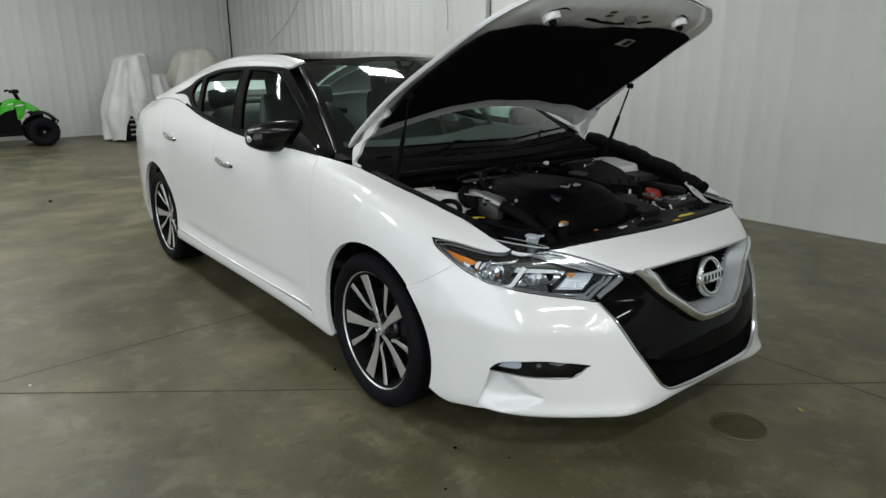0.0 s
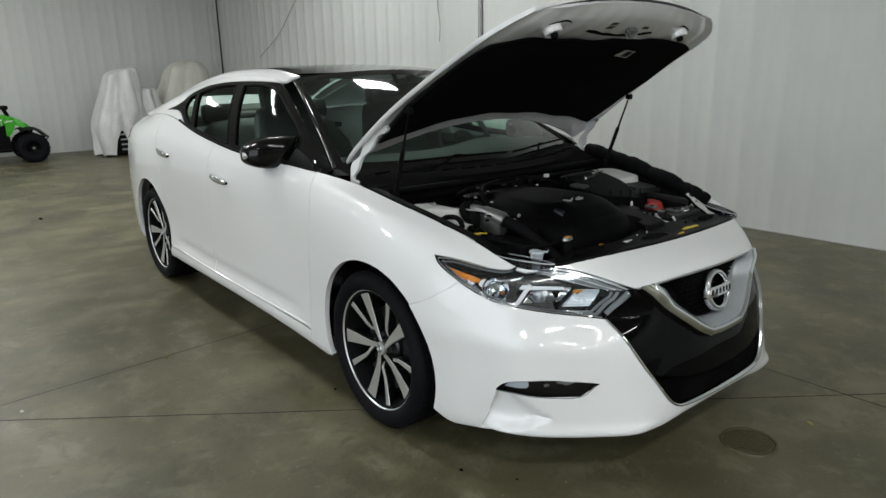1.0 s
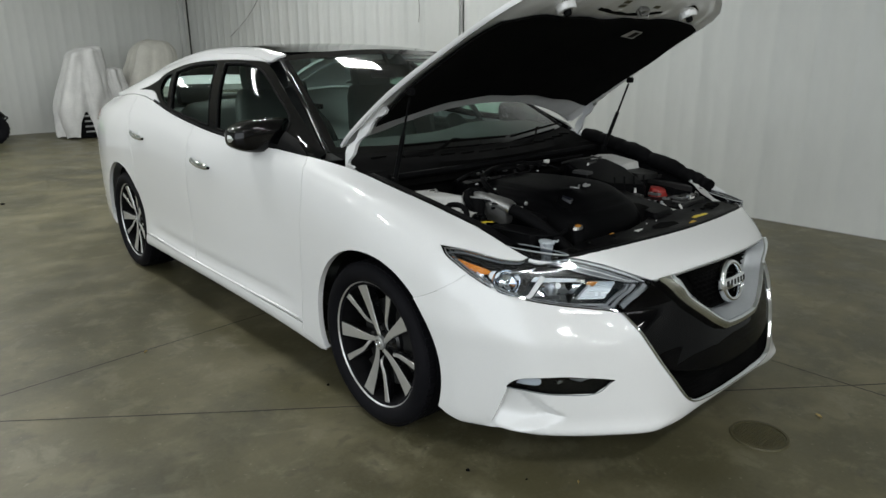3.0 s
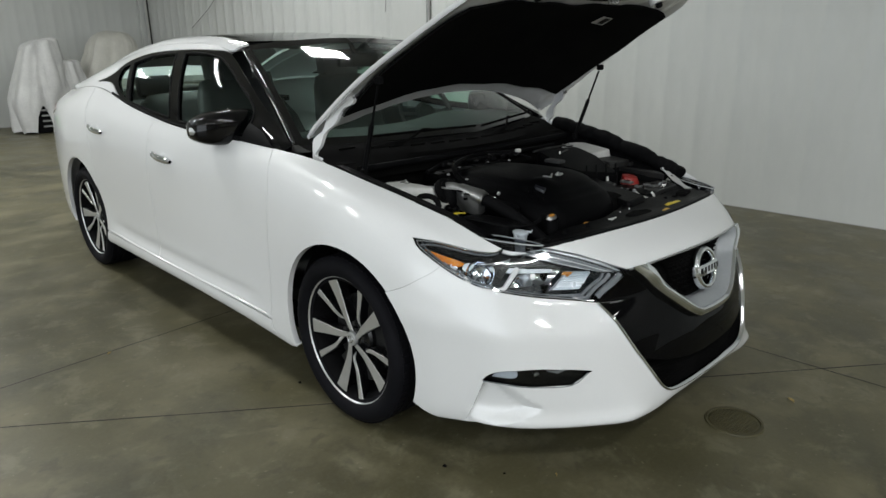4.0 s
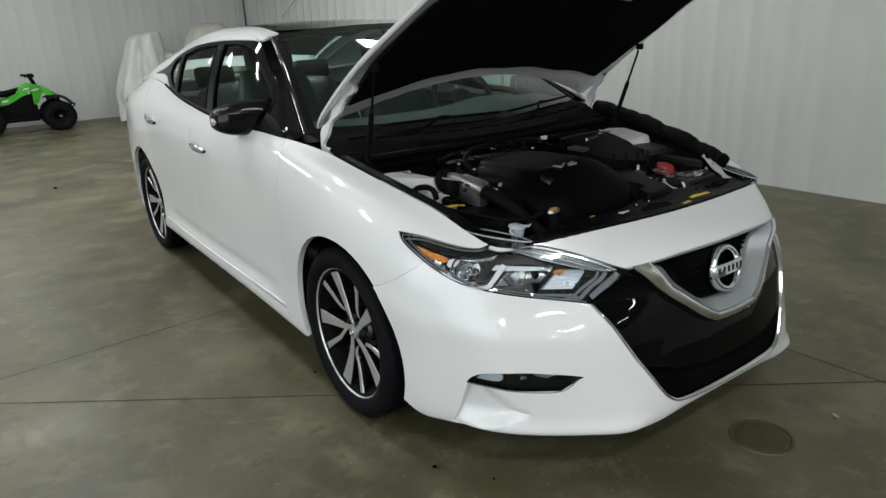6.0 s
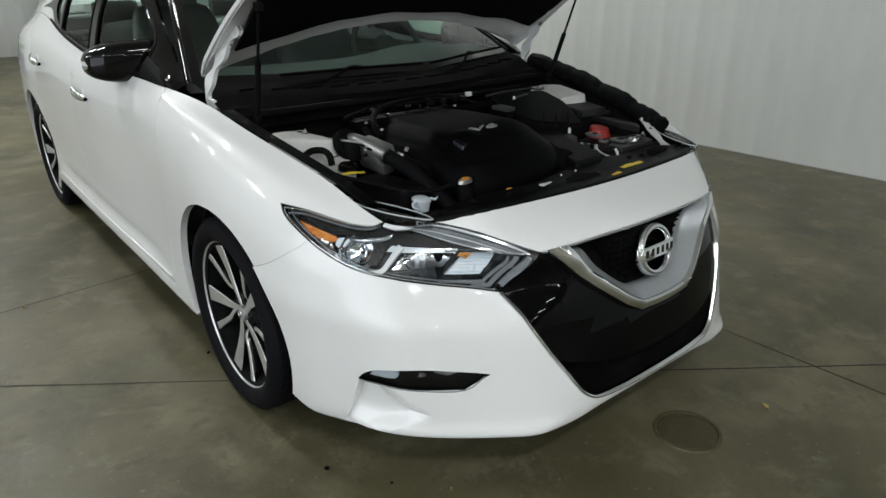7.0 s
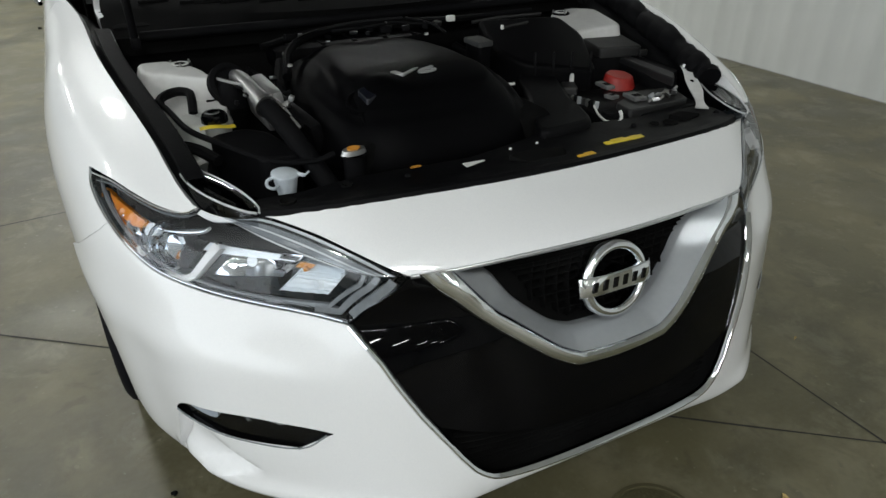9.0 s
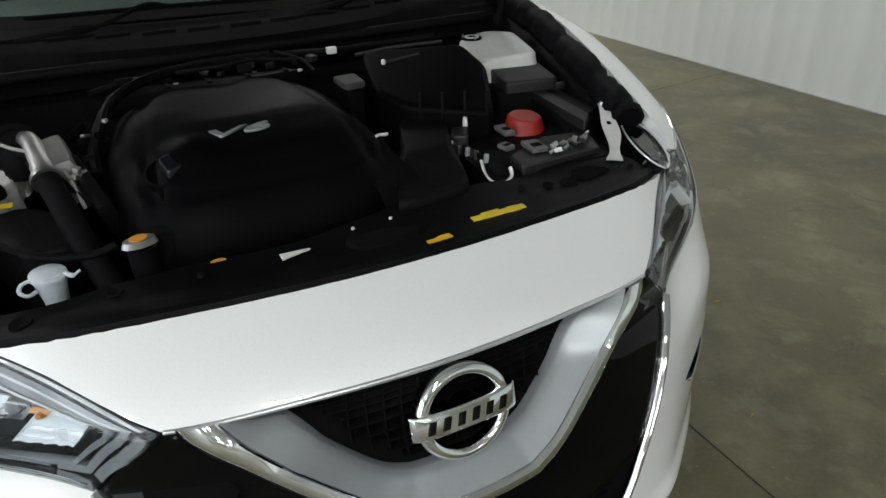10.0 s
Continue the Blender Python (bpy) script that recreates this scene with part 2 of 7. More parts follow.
# ---- mesh tools ----
class Geo:
    """Collects vertices and faces of one mesh."""

    def __init__(self):
        self.v, self.f, self.m = [], [], []

    def add(self, verts, faces, mat=0):
        k = len(self.v)
        self.v += [tuple(p) for p in verts]
        self.f += [tuple(i + k for i in face) for face in faces]
        self.m += [mat] * len(faces)
        return self

    def grid(self, rows, mat=0, loop=False, flip=False):
        """Quads between equal rows of points; loop joins each row's end to its start."""
        n, w = len(rows), len(rows[0])
        faces = []
        for i in range(n - 1):
            for j in range(w if loop else w - 1):
                q = (i * w + j, i * w + (j + 1) % w, (i + 1) * w + (j + 1) % w, (i + 1) * w + j)
                faces.append(q[::-1] if flip else q)
        return self.add([p for r in rows for p in r], faces, mat)

    def box(self, centre, size, bevel=0.0, turn=None, mat=0):
        bm = bmesh.new()
        bmesh.ops.create_cube(bm, size=1)
        bmesh.ops.scale(bm, vec=size, verts=bm.verts)
        if bevel:
            bmesh.ops.bevel(bm, geom=bm.edges[:], offset=bevel, segments=2, affect="EDGES", profile=0.6)
        m = Matrix.Translation(centre) @ (Euler([radians(a) for a in turn]).to_matrix().to_4x4() if turn else Matrix())
        bm.verts.index_update()
        self.add([m @ v.co for v in bm.verts], [[v.index for v in face.verts] for face in bm.faces], mat)
        bm.free()
        return self

    def tube(self, path, r, segs=10, mat=0, caps=True, flat=1.0):
        """A round bar along a path; r is one radius or one for each point."""
        path = [Vector(p) for p in path]
        rs = r if isinstance(r, (list, tuple)) else [r] * len(path)
        rows, side = [], None
        for i, p in enumerate(path):
            d = (path[min(i + 1, len(path) - 1)] - path[max(i - 1, 0)]).normalized()
            if side is None:
                side = d.orthogonal().normalized()
            side = (side - d * side.dot(d)).normalized()
            up = d.cross(side)
            rows.append([p + (side * math.cos(a) + up * math.sin(a) * flat) * rs[i] for a in (2 * math.pi * k / segs for k in range(segs))])
        self.grid(rows, mat, True)
        if caps:
            k = len(self.v)
            self.v += [tuple(q) for q in rows[0]] + [tuple(q) for q in rows[-1]]
            self.f += [tuple(range(k + segs - 1, k - 1, -1)), tuple(range(k + segs, k + 2 * segs))]
            self.m += [mat, mat]
        return self

    def lathe(self, profile, m=Matrix(), segs=32, mat=0):
        """Profile of (radius, height) turned round the local z of m."""
        rows = [[m @ Vector((r * math.cos(a), r * math.sin(a), h)) for a in (2 * math.pi * k / segs for k in range(segs))] for r, h in profile]
        return self.grid(rows, mat, True)

    def prism(self, outline, z0, z1, m=Matrix(), mat=0, side=None, taper=1.0):
        """A flat outline raised from z0 to z1 in the local frame of m."""
        n = len(outline)
        low, top = [m @ Vector((x, y, z0)) for x, y in outline], [m @ Vector((x * taper, y * taper, z1)) for x, y in outline]
        self.add(top, [tuple(range(n))], mat)
        self.add(low, [tuple(range(n - 1, -1, -1))], mat if side is None else side)
        self.add(low + top, [(i, (i + 1) % n, n + (i + 1) % n, n + i) for i in range(n)], mat if side is None else side)
        return self


def part(name, geo, material, parent=None, label="", sharp=38):
    mesh = bpy.data.meshes.new(name)
    if isinstance(geo, Geo):
        mesh.from_pydata(geo.v, [], geo.f)
        for p, k in zip(mesh.polygons, geo.m):
            p.material_index = k
    else:
        geo.to_mesh(mesh)
        geo.free()
    for mt in material if isinstance(material, (list, tuple)) else [material]:
        mesh.materials.append(mt)
    mesh.shade_smooth()
    mesh.set_sharp_from_angle(angle=radians(sharp))
    ob = new(name, mesh)
    if parent:
        ob.parent = parent
    if label:
        tagged(ob, label)
    return ob


def thing(name, label, category, group="", at=(0, 0, 0), parent=None):
    ob = new(name)
    ob.empty_display_size = 0.1
    ob.location = at
    if parent:
        ob.parent = parent
        return tagged(ob, label) if label else ob
    return tagged(ob, label, category, group)


def smooth_line(pts, n=6):
    """A Catmull-Rom curve through the points."""
    p = [np.array(q, float) for q in pts]
    out = []
    for i in range(len(p) - 1):
        a, d = p[i - 1] if i else 2 * p[0] - p[1], p[i + 2] if i + 2 < len(p) else 2 * p[-1] - p[-2]
        out += [0.5 * (2 * p[i] + (p[i + 1] - a) * t + (2 * a - 5 * p[i] + 4 * p[i + 1] - d) * t * t + (3 * p[i] - a - 3 * p[i + 1] + d) * t ** 3) for t in np.arange(n) / n]
    return [tuple(q) for q in out] + [tuple(p[-1])]


def straight(pts, n=6):
    out = []
    for a, b in zip(pts[:-1], pts[1:]):
        out += [tuple(np.array(a) + (np.array(b) - np.array(a)) * k / n) for k in range(n)]
    return out + [tuple(pts[-1])]


def inside(x, y, loops):
    odd = False
    for loop in loops:
        j = len(loop) - 1
        for i in range(len(loop)):
            (x1, y1), (x2, y2) = loop[i], loop[j]
            if (y1 > y) != (y2 > y) and x < (x2 - x1) * (y - y1) / (y2 - y1) + x1:
                odd = not odd
            j = i
    return odd


def closed(loop):
    out = []
    for p in loop:
        if not out or math.dist(p, out[-1]) > 1e-4:
            out.append((float(p[0]), float(p[1])))
    if math.dist(out[0], out[-1]) < 1e-4:
        out.pop()
    return out


def patch(geo, fn, outline, holes=(), step=(0.14, 0.16), gap=0.002, rim=0.016, depth=0.0, mat=0, rim_mat=None, lift=None, flip=False, folds=()):
    """A panel cut out of the surface fn(a, b) -> place by an outline in (a, b), with holes; gap draws its edge in, rim turns the edge
    inwards, depth sinks the whole panel below the surface, lift(a, b) adds relief, folds are lines that the mesh must follow."""
    from mathutils.geometry import delaunay_2d_cdt
    loops = [closed(outline)] + [closed(h) for h in holes]
    verts, edges = [], []
    for loop in loops:
        k = len(verts)
        verts += [Vector(p) for p in loop]
        edges += [(k + i, k + (i + 1) % len(loop)) for i in range(len(loop))]
    for line in folds:
        k = len(verts)
        verts += [Vector(p) for p in line]
        edges += [(k + i, k + i + 1) for i in range(len(line) - 1)]
    xs, ys = [p[0] for p in loops[0]], [p[1] for p in loops[0]]
    a = math.floor(min(xs) / step[0]) * step[0]
    rimpts = np.array([tuple(v) for v in verts]) / step
    while a < max(xs):
        b = math.floor(min(ys) / step[1]) * step[1]
        while b < max(ys):
            if inside(a, b, loops) and ((rimpts - np.array((a, b)) / step) ** 2).sum(1).min() > 0.16:
                verts.append(Vector((a, b)))
            b += step[1]
        a += step[0]
    vs, _, fs, _, _, _ = delaunay_2d_cdt(verts, edges, [], 0, 1e-7)
    fs = [f for f in fs if inside(sum(vs[i][0] for i in f) / len(f), sum(vs[i][1] for i in f) / len(f), loops)]
    e = 1e-3

    def place(a, b):
        p = np.array(fn(a, b))
        du, dv = np.array(fn(a + e, b)) - np.array(fn(a - e, b)), np.array(fn(a, b + e)) - np.array(fn(a, b - e))
        nrm = np.cross(du, dv)
        nrm /= np.linalg.norm(nrm) + 1e-12
        if flip:
            nrm = -nrm
        return p - nrm * depth + (nrm * lift(a, b) if lift else 0), nrm

    at = [place(*v) for v in vs]
    pos, nor = [p for p, _ in at], [q for _, q in at]
    count = {}
    for f in fs:
        for i in range(3):
            key = (f[i], f[(i + 1) % 3])
            count[key] = count.get(key, 0) + 1
    border = [k for k in count if (k[1], k[0]) not in count]
    drawn = {}
    for i, j in border:
        d = pos[j] - pos[i]
        inward = np.cross(nor[i], d)
        inward /= np.linalg.norm(inward) + 1e-12
        if flip:
            inward = -inward
        for k in (i, j):
            drawn.setdefault(k, []).append(inward)
    for k, ds in drawn.items():
        s = sum(ds)
        pos[k] = pos[k] + s / (np.linalg.norm(s) + 1e-12) * gap
    faces = [tuple(f[::-1]) if flip else tuple(f) for f in fs]
    geo.add(pos, faces, mat)
    if rim:
        for i, j in border:
            q = [pos[i], pos[j], pos[j] - nor[j] * rim, pos[i] - nor[i] * rim]
            geo.add(q, [(0, 1, 2, 3) if flip else (3, 2, 1, 0)], mat if rim_mat is None else rim_mat)
    return geo


def bar_on(geo, fn, line, width, depth, mat=0, proud=0.0, round_top=True, sign=-1):
    """A moulding of that width swept along a line in (a, b) of a surface, standing proud of it."""
    e, rows = 1e-3, []
    line = [tuple(p) for p in line]
    at = []
    for a, b in line:
        p = np.array(fn(a, b))
        nrm = np.cross(np.array(fn(a + e, b)) - np.array(fn(a - e, b)), np.array(fn(a, b + e)) - np.array(fn(a, b - e)))
        at.append((p, sign * nrm / (np.linalg.norm(nrm) + 1e-12)))
    shape = [(-.5, -1), (-.5, -.25), (-.36, .6), (-.14, 1), (.14, 1), (.36, .6), (.5, -.25), (.5, -1)] if round_top else [(-.5, -1), (-.5, .8), (-.42, 1), (.42, 1), (.5, .8), (.5, -1)]
    for i, (p, nrm) in enumerate(at):
        d = at[min(i + 1, len(at) - 1)][0] - at[max(i - 1, 0)][0]
        s = np.cross(nrm, d)
        s /= np.linalg.norm(s) + 1e-12
        w = width(i / (len(at) - 1)) if callable(width) else width
        rows.append([p + s * w * sx_ + nrm * (proud + depth * h) for sx_, h in shape])
    return geo.grid(rows, mat, flip=True)


def mirrored(geo):
    g = Geo()
    g.v, g.f, g.m = [other_side(*p) for p in geo.v], [f[::-1] for f in geo.f], list(geo.m)
    return g


def both(name, geo, material, parent, label="", sharp=38):
    """The part on the car's right side and its mirror on the left."""
    return part(name, geo, material, parent, label, sharp), part(name, mirrored(geo), material, parent, label, sharp)

# ---- hall ----
# unseen opening added in the west wall for fill light: y from, y to, height
FILL_OPENING = (-9.6, 1.6, 4.3)
EAST, NORTH, WEST, SOUTH = 3.49, 12.66, -9.5, -34.5


def ribbed(a0, a1, base, top, at, turn, pitch=0.305, phase=0.0, rise=1.0):
    """Steel liner sheet along a local x from a0 to a1: flat pans with narrow trapezoid ribs and two low swages in each pan."""
    g = Geo()
    k = math.floor((a0 - phase) / pitch)
    prof = []
    while phase + k * pitch < a1:
        c = phase + k * pitch
        for dx, h in ((-.040, 0), (-.022, .008), (.022, .008), (.040, 0), (.130, 0), (.142, .0015), (.163, .0015), (.175, 0)):
            if a0 < c + dx < a1:
                prof.append((c + dx, h))
        k += 1
    prof = [(a0, 0)] + prof + [(a1, 0)]
    m = pose(*at, 0, 0, turn)
    rows = [[m @ Vector((x, -h * rise, z)) for x, h in prof] for z in (base, top)]
    g.grid(rows)
    back = [[m @ Vector((x, 0.12, z)) for x in (a0, a1)] for z in (base, top)]
    g.grid(back, flip=True)
    for z in (base, top):
        pts = [m @ Vector((x, y, z)) for x, y in ((a0, 0), (a1, 0), (a1, .12), (a0, .12))]
        g.add(pts, [(0, 1, 2, 3)])
    return g


def setting(name, geo, material, label, category, sharp=30):
    return tagged(part(name, geo, material, None, "", sharp), label, category, "", "structure")


def build_hall():
    g = Geo()
    g.box((0.5 * (EAST + WEST), 0.5 * (NORTH + SOUTH), -0.15), (EAST - WEST + 0.6, NORTH - SOUTH + 0.6, 0.3))
    setting("floor", g, M["concrete"], "sealed grey-brown concrete floor with stains and mottling", "floor")
    setting("wall_east", ribbed(-NORTH, -4.155, 0.004, CEILING, (EAST, 0, 0), -90), M["liner"], "white ribbed steel liner wall panels", "wall")
    g = ribbed(-4.125, -SOUTH, 0.004, CEILING, (EAST - 0.012, 0, 0), -90, 0.305, 0.1)
    setting("wall_east_front", g, M["liner"], "white ribbed steel liner wall panels", "wall")
    g = ribbed(WEST, EAST, 0.004, CEILING, (0, NORTH, 0), 0, rise=0.45)
    setting("wall_north", g, M["liner"], "white ribbed steel liner end wall", "wall")
    for name, a0, a1, z0 in (("wall_west", FILL_OPENING[1], NORTH, 0.02), ("wall_west_end", SOUTH, FILL_OPENING[0], 0.02), ("wall_west_head", FILL_OPENING[0], FILL_OPENING[1], FILL_OPENING[2])):
        setting(name, ribbed(a0, a1, z0, CEILING, (WEST, 0, 0), 90), M["liner"], "white ribbed steel liner wall", "wall")
    setting("wall_south", ribbed(-EAST, -WEST, 0.02, CEILING, (0, SOUTH, 0), 180), M["liner"], "white ribbed steel liner wall", "wall")
    # jambs, head and apron of an unseen opening added for the fill light
    for name, c, s in (("fill_opening_jamb", (WEST - 0.02, FILL_OPENING[0] - 0.04, FILL_OPENING[2] / 2), (0.16, 0.10, FILL_OPENING[2])), ("fill_opening_jamb", (WEST - 0.02, FILL_OPENING[1] + 0.04, FILL_OPENING[2] / 2), (0.16, 0.10, FILL_OPENING[2])), ("fill_opening_head", (WEST - 0.02, 0.5 * (FILL_OPENING[0] + FILL_OPENING[1]), FILL_OPENING[2] + 0.04), (0.16, FILL_OPENING[1] - FILL_OPENING[0] + 0.18, 0.10))):
        setting(name, Geo().box(c, s, 0.006), M["liner"], "white steel trim round an unseen opening added for fill light", "trim")
    setting("pavement", Geo().box((WEST - 4.4, -4.0, -0.16), (8.0, 20, 0.3)), M["concrete"], "concrete apron outside the added, unseen wall opening", "pavement")
    g = Geo().box((0.5 * (EAST + WEST), 0.5 * (NORTH + SOUTH), CEILING + 0.1), (EAST - WEST + 0.5, NORTH - SOUTH + 0.5, 0.2))
    setting("ceiling", g, M["ceiling"], "white steel ceiling", "ceiling")
    # trims: corner posts, the flat post between the two sheets, strips for the shadow line at the floor
    g = Geo().box((EAST - 0.045, NORTH - 0.05, CEILING / 2), (0.09, 0.10, CEILING), 0.006)
    setting("trim_corner", g, M["liner"], "white steel corner trim", "trim")
    g = Geo().box((EAST - 0.014, 4.50, CEILING / 2 + 0.01), (0.05, 0.62, CEILING - 0.02), 0.004)
    setting("trim_post", g, M["liner"], "white flat steel post cladding between wall sheets", "trim")
    g = Geo().box((EAST - 0.034, 4.145, CEILING / 2 + 0.01), (0.012, 0.02, CEILING - 0.02), 0.002)
    setting("trim_seam", g, M["grey_line"], "grey sealed seam of the wall sheets", "trim")
    g = Geo().box((EAST - 0.06, NORTH - 0.44, CEILING / 2), (0.03, 0.022, CEILING - 0.02), 0.006)
    setting("trim_dark_strip", g, M["joint"], "thin dark strip running up the wall near the corner", "trim")
    # grey strips draw the thin shadow line at the foot of the walls
    for name, c, s in (("wall_foot_shadow_east", (EAST - 0.016, 0.5 * (NORTH + SOUTH), 0.003), (0.010, NORTH - SOUTH - 0.1, 0.006)),
                       ("wall_foot_shadow_north", (0.5 * (EAST + WEST), NORTH - 0.012, 0.003), (EAST - WEST - 0.1, 0.010, 0.006))):
        setting(name, Geo().box(c, s, 0.003), M["grey_line"], "thin grey strip drawn for the shadow line between wall and floor", "baseboard")
    # saw cuts in the slab
    for name, a, b in (("floor_joint", (-2.30, 1.265), (0.787, -1.115)), ("floor_joint", (0.787, -1.115), (3.45, -3.17)), ("floor_joint", (-9.2, 0.66), (-2.3, 1.222)),
                       ("floor_joint", (-2.3, 1.222), (3.45, 1.69)), ("floor_joint", (0.74, 12.5), (0.787, -1.115)), ("floor_joint", (0.787, -1.115), (0.86, -20.3))):
        a, b = Vector(a), Vector(b)
        d = (b - a).normalized()
        s = Vector((-d.y, d.x)) * 0.0028
        k = max(2, int((b - a).length / 0.15))
        rnd = random.Random(int(a.x * 100))
        rows = []
        for i in range(k + 1):
            p = a + (b - a) * i / k
            w = 0.8 + 0.5 * rnd.random()
            q = p + s * rnd.uniform(-0.5, 0.5)
            rows.append([(q.x + s.x * w, q.y + s.y * w, 0.0012), (q.x - s.x * w, q.y - s.y * w, 0.0012)])
        setting(name, Geo().grid(rows), M["joint"], "dark saw-cut joint in the concrete floor", "joint")
    # cleanout cover
    drain = thing("floor_drain", "round brown cast-iron drain cover set in the concrete floor", "drain", at=(0.108, -1.025, 0))
    part("cover", Geo().lathe([(0.0, 0.004), (0.086, 0.004), (0.090, 0.0005)], segs=40), M["rust"], drain)
    part("rim", Geo().lathe([(0.091, 0.0005), (0.092, 0.006), (0.101, 0.006), (0.104, 0.0)], segs=40), M["rust"], drain)
    g = Geo()
    for i in range(-7, 8):
        for j in range(-7, 8):
            x, y = i * 0.0115 + (j % 2) * 0.0057, j * 0.0105
            if math.hypot(x, y) < 0.082:
                g.box((x, y, 0.005), (0.005, 0.0035, 0.003), 0, (0, 0, 45))
    part("tread_studs", g, M["rust"], drain)
    for x, y, s, r in ((0.411, -1.121, 0.030, 70), (1.27, -0.297, 0.026, -20), (-1.33, 1.28, 0.016, 10), (-0.62, -0.75, 0.012, 50), (0.95, -0.72, 0.012, 15)):
        g = Geo()
        rows = [[(s * t, w * s * 0.28 * (1 - (2 * abs(t)) ** 2), 0.002 + 0.006 * abs(w) + 0.003 * t) for t in np.linspace(-.5, .5, 7)] for w in (-1, 0, 1)]
        g.grid(rows)
        ob = part("dry_leaf", g, M["leaf"])
        ob.matrix_world = pose(x, y, 0.001, 0, 0, r)
        tagged(ob, "small curled dry yellow leaf lying on the concrete floor", "leaf", "leaves on the floor")
    for x, y, s in ((-0.841, -0.453, 0.020), (-0.86, 0.40, 0.016), (-1.2, 5.7, 0.05), (-1.987, 1.113, 0.018), (-1.02, -0.62, 0.012), (-0.73, -0.62, 0.010), (1.05, -0.40, 0.014)):
        bm = bmesh.new()
        bmesh.ops.create_icosphere(bm, subdivisions=2, radius=s / 2)
        for v in bm.verts:
            v.co *= 0.75 + 0.5 * noise.noise(v.co * 90 + Vector((x, y, 0)) * 7)
            v.co.z = max(v.co.z * 0.55, -s * 0.16)
        pale = x < -1.9
        ob = part("pebble", bm, M["label"] if pale else M["soft_black"])
        ob.location = (x, y, s * 0.16)
        tagged(ob, "small pale crumb lying on the concrete floor" if pale else "small dark crumb of dirt on the concrete floor", "pebble", "crumbs on the floor")


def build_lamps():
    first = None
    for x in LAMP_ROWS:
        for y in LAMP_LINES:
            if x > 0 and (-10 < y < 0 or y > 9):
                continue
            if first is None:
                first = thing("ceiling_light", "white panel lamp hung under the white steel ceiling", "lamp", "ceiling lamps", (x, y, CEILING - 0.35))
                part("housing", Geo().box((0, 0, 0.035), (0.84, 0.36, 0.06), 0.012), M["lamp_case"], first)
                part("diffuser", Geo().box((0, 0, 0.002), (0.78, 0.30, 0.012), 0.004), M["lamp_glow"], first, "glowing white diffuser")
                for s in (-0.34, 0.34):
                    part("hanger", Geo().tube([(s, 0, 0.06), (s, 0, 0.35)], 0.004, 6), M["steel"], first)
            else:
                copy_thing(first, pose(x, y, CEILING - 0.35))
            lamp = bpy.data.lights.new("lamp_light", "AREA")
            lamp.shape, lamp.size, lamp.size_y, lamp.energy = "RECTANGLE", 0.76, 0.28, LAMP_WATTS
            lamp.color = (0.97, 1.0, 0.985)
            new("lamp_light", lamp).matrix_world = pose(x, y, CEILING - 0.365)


def build_side_fill():
    """Cool fill for the car's flank, added in an unseen opening of the west wall."""
    lamp = bpy.data.lights.new("side_fill_light", "AREA")
    lamp.shape, lamp.size, lamp.size_y, lamp.energy = "RECTANGLE", FILL_OPENING[1] - FILL_OPENING[0], FILL_OPENING[2], FILL_WATTS
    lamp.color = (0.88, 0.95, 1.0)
    new("side_fill_light", lamp).matrix_world = pose(WEST + 0.03, 0.5 * (FILL_OPENING[0] + FILL_OPENING[1]), FILL_OPENING[2] / 2, 90, 0, -90)


build_hall()
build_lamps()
build_side_fill()


# ---- body net ----
# control net of the body's right side: stations from nose centre round to tail centre, each from sill up to the top edge
STATIONS = []
def st(*pts):
    STATIONS.append(pts)
def sy(y, *xz):
    STATIONS.append(tuple((x, y, z) for x, z in xz))
def sx(x, *yz):
    STATIONS.append(tuple((x, y, z) for y, z in yz))
sx(0.0, (-.91, .195), (-.955, .235), (-.957, .35), (-.942, .48), (-.910, .60), (-.898, .703), (-.750, .775))
sx(-.20, (-.90, .190), (-.945, .225), (-.945, .35), (-.925, .48), (-.890, .60), (-.874, .694), (-.738, .774))
st((-.38, -.88, .170), (-.40, -.912, .199), (-.40, -.888, .35), (-.40, -.862, .48), (-.40, -.825, .60), (-.40, -.812, .674), (-.44, -.694, .767))
st((-.51, -.79, .166), (-.53, -.828, .192), (-.545, -.808, .36), (-.548, -.782, .48), (-.530, -.735, .59), (-.525, -.715, .68), (-.566, -.632, .750))
st((-.66, -.64, .162), (-.70, -.668, .188), (-.725, -.668, .35), (-.728, -.650, .49), (-.705, -.618, .61), (-.668, -.592, .70), (-.640, -.572, .742))
sy(-.50, (-.75, .160), (-.797, .187), (-.815, .35), (-.818, .50), (-.800, .63), (-.748, .724), (-.682, .768))
sy(-.33, (-.82, .160), (-.858, .180), (-.876, .35), (-.884, .52), (-.868, .68), (-.808, .782), (-.709, .825))
sy(.00, (-.86, .150), (-.895, .180), (-.912, .40), (-.922, .60), (-.908, .76), (-.856, .866), (-.762, .903))
sy(.30, (-.87, .170), (-.893, .200), (-.906, .42), (-.914, .62), (-.904, .79), (-.864, .903), (-.784, .953))
sy(.70, (-.86, .195), (-.907, .235), (-.900, .42), (-.900, .63), (-.897, .81), (-.875, .925), (-.835, .985))
sy(1.3, (-.86, .210), (-.915, .250), (-.905, .42), (-.910, .63), (-.908, .80), (-.885, .925), (-.845, 1.00))
sy(1.9, (-.86, .210), (-.914, .252), (-.905, .43), (-.912, .64), (-.912, .82), (-.890, .97), (-.835, 1.06))
sy(2.4, (-.86, .210), (-.910, .252), (-.905, .45), (-.912, .66), (-.908, .84), (-.880, 1.01), (-.800, 1.135))
sy(2.776, (-.87, .210), (-.908, .252), (-.912, .45), (-.915, .66), (-.905, .86), (-.865, 1.02), (-.775, 1.14))
